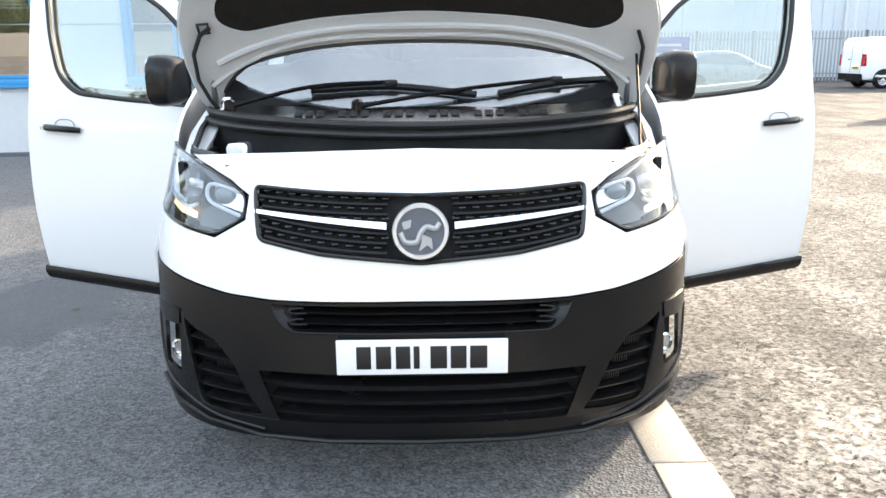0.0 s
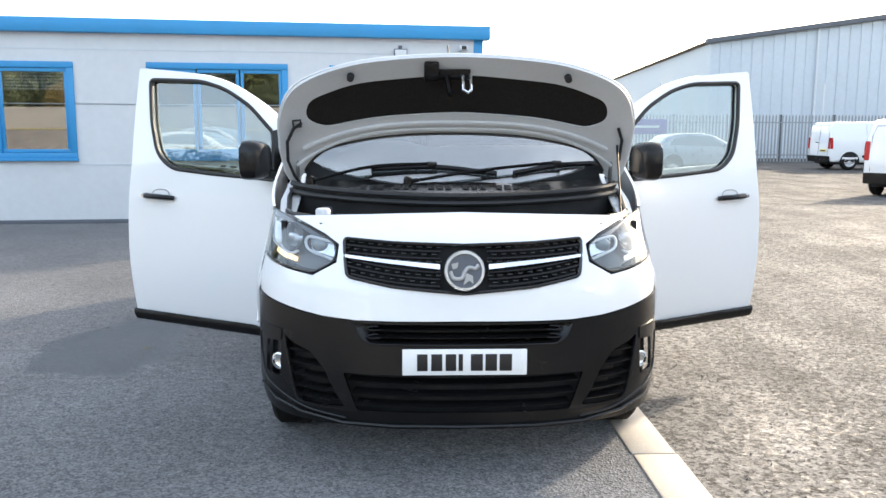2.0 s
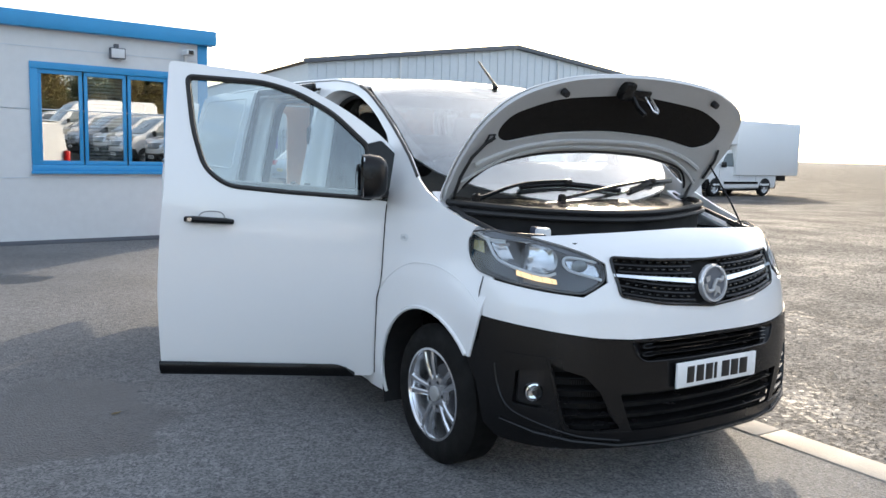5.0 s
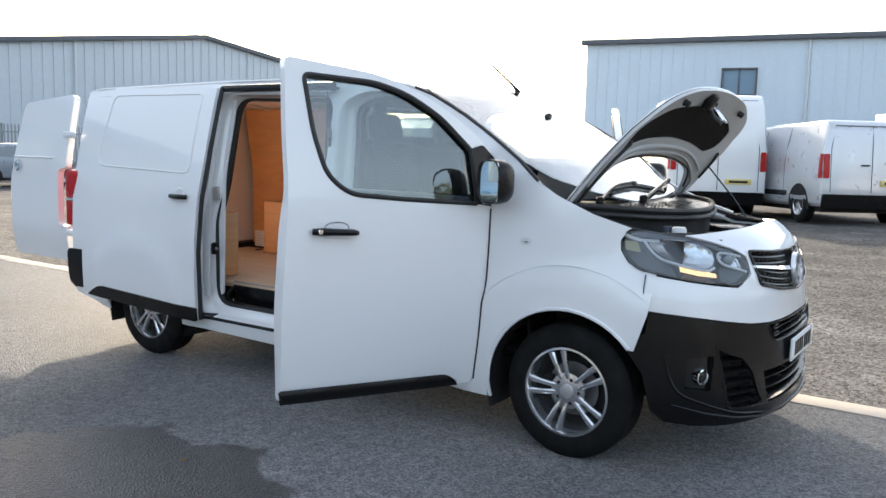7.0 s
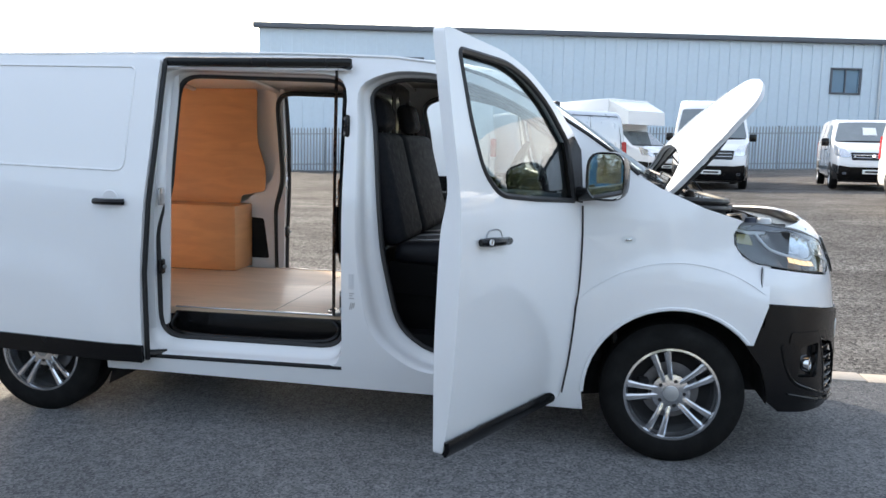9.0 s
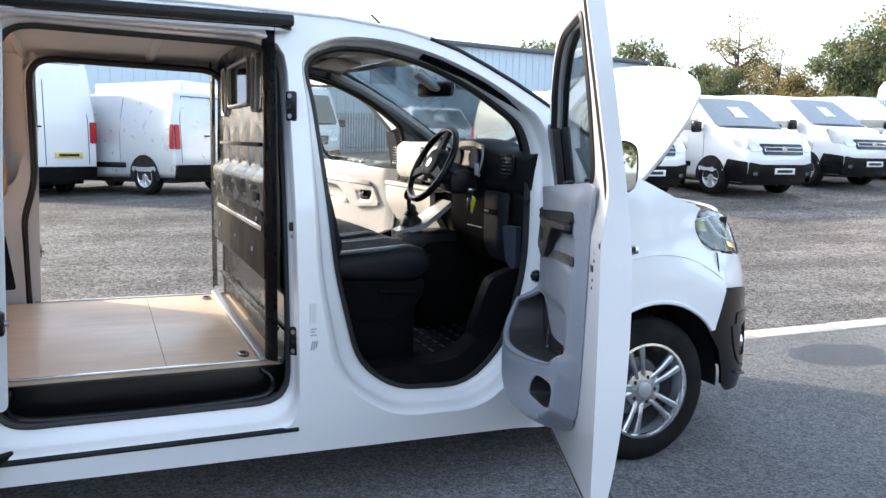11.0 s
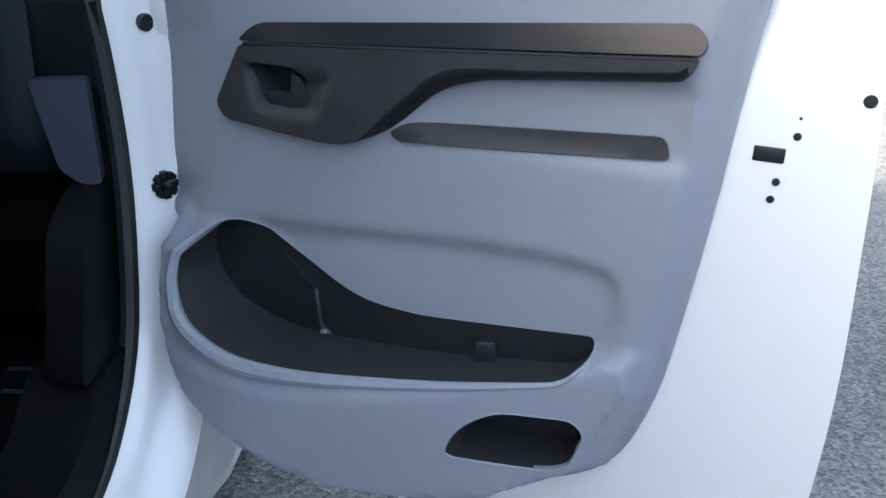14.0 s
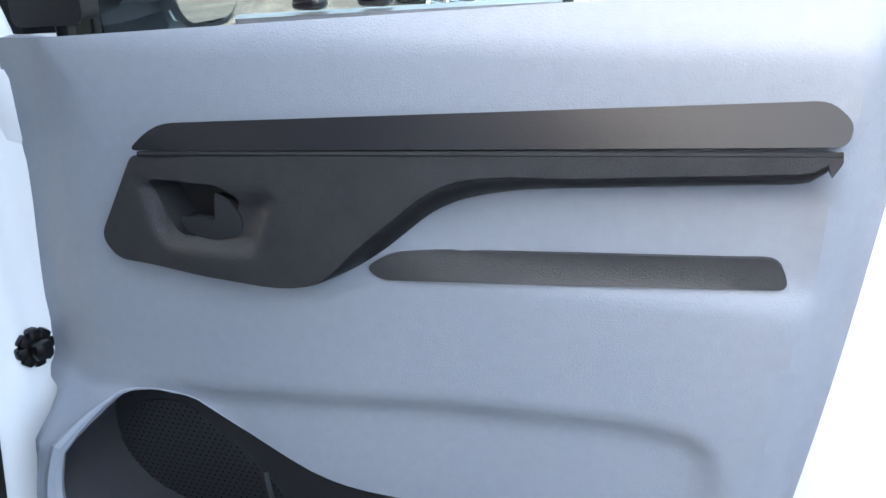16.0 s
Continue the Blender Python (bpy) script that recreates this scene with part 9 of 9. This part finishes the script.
def tree(name, label, leaf, h, spread, seed, clumps=17000, dead=False):
    rng = random.Random(seed)
    t = empty(name, label, "tree", "trees behind the yard")
    bm = tube([(0, 0, -0.2), (0.1, 0.05, h * 0.25), (0.0, 0.1, h * 0.55), (0.1, 0, h * 0.85)], [0.04 * h * 0.5, 0.028 * h * 0.5, 0.016 * h * 0.5, 0.03], 8)
    tips = []
    for i in range(18):
        a = rng.uniform(0, 6.283)
        z0 = h * rng.uniform(0.12, 0.72)
        ln = spread * rng.uniform(0.5, 1.0) * (1.15 - z0 / h)
        tip = Vector((math.cos(a) * ln, math.sin(a) * ln, z0 + ln * rng.uniform(0.35, 0.9)))
        mid = Vector((math.cos(a) * ln * 0.45, math.sin(a) * ln * 0.45, z0 + ln * 0.2))
        tube([(0.05, 0.05, z0), mid, tip], [0.012 * h, 0.007 * h, 0.02], 6, bm=bm)
        tips.append((tip, ln))
    part("trunk", bm, BARK, t)
    blobs = [(Vector((0, 0, h * 0.82)), spread * 0.42)]
    for tip, ln in tips:
        blobs.append((tip, spread * rng.uniform(0.22, 0.42)))
        blobs.append((tip * 0.72 + Vector((rng.uniform(-1, 1), rng.uniform(-1, 1), rng.uniform(0, 1))) * 0.14 * h * 0.5, spread * rng.uniform(0.2, 0.36)))
    verts, faces = [], []
    for i in range(clumps):
        c, r = blobs[rng.randrange(len(blobs))]
        d = Vector((rng.gauss(0, 1), rng.gauss(0, 1), rng.gauss(0, 1))).normalized()
        p = c + Vector((d.x, d.y, d.z * 0.75)) * r * (rng.random() ** 0.4) * rng.uniform(0.75, 1.15)
        if p.z < h * 0.10:
            continue
        s = (0.07 if dead else 0.098) * rng.uniform(0.5, 1.25) * (h / 9) ** 0.5
        q = Euler((rng.uniform(0, 6.28), rng.uniform(0, 6.28), rng.uniform(0, 6.28))).to_matrix()
        b = len(verts)
        for a in ((-1.1, -0.4, 0.1), (0.3, -0.8, -0.1), (1.1, 0.1, 0.15), (-0.2, 0.85, -0.1)):
            verts.append(tuple(p + q @ Vector(a) * s))
        faces.append((b, b + 1, b + 2, b + 3))
    me = bpy.data.meshes.new("crown")
    me.from_pydata(verts, [], faces)
    me.materials.append(leaf)
    cr = new("crown", me)
    cr.parent = t
    return t


T = [tree("tree", "broad green tree turning yellow in autumn", LEAF_G, 10.0, 4.2, 11), tree("tree", "autumn tree with yellow and brown leaves", LEAF_Y, 8.5, 3.8, 12),
     tree("tree", "dark green bushy tree", LEAF_D, 9.5, 4.0, 13), tree("tree", "sparse autumn tree with thin leaves", LEAF_Y, 11.0, 3.6, 14, 8000, True)]
spots = []
rng = random.Random(21)
def row(s, off):
    return 16.5 - 0.957 * s + 0.29 * off, -43.6 - 0.29 * s - 0.957 * off


for i in range(48):
    s = -62 + i * 2.75
    x, y = row(s + rng.uniform(-1.2, 1.2), rng.uniform(5, 12) + (5 if s < -20 else 0))
    spots.append((x, y, rng.choice((0, 0, 1, 1, 2, 3)), rng.uniform(0.8, 1.28) if s < -6 else rng.uniform(0.65, 1.12)))
for i in range(26):
    x, y = row(-34 + i * 4.0 + rng.uniform(-1.5, 1.5), rng.uniform(2.5, 4.5))
    spots.append((x, y, rng.choice((1, 2, 0, 1)), rng.uniform(0.38, 0.62)))
for i in range(14):
    spots.append((-33 + rng.uniform(-4, 2), -42 + i * 5.2, rng.choice((0, 1, 2)), rng.uniform(0.85, 1.10)))
spots += [(6.0, 44.0, 2, 0.55), (1.0, 47.0, 0, 0.6), (9.5, 46.0, 1, 0.5)]
used = set()
for x, y, k, s in spots:
    m = Matrix.Translation((x, y, ground_z(x, y))) @ Matrix.Rotation(rng.uniform(0, 6.28), 4, 'Z')
    if k not in used:
        used.add(k)
        T[k].matrix_world = m @ Matrix.Diagonal((s, s, s, 1))
        continue
    o = copy_thing(T[k], m)
    o.scale = (s, s, s * rng.uniform(0.9, 1.1))
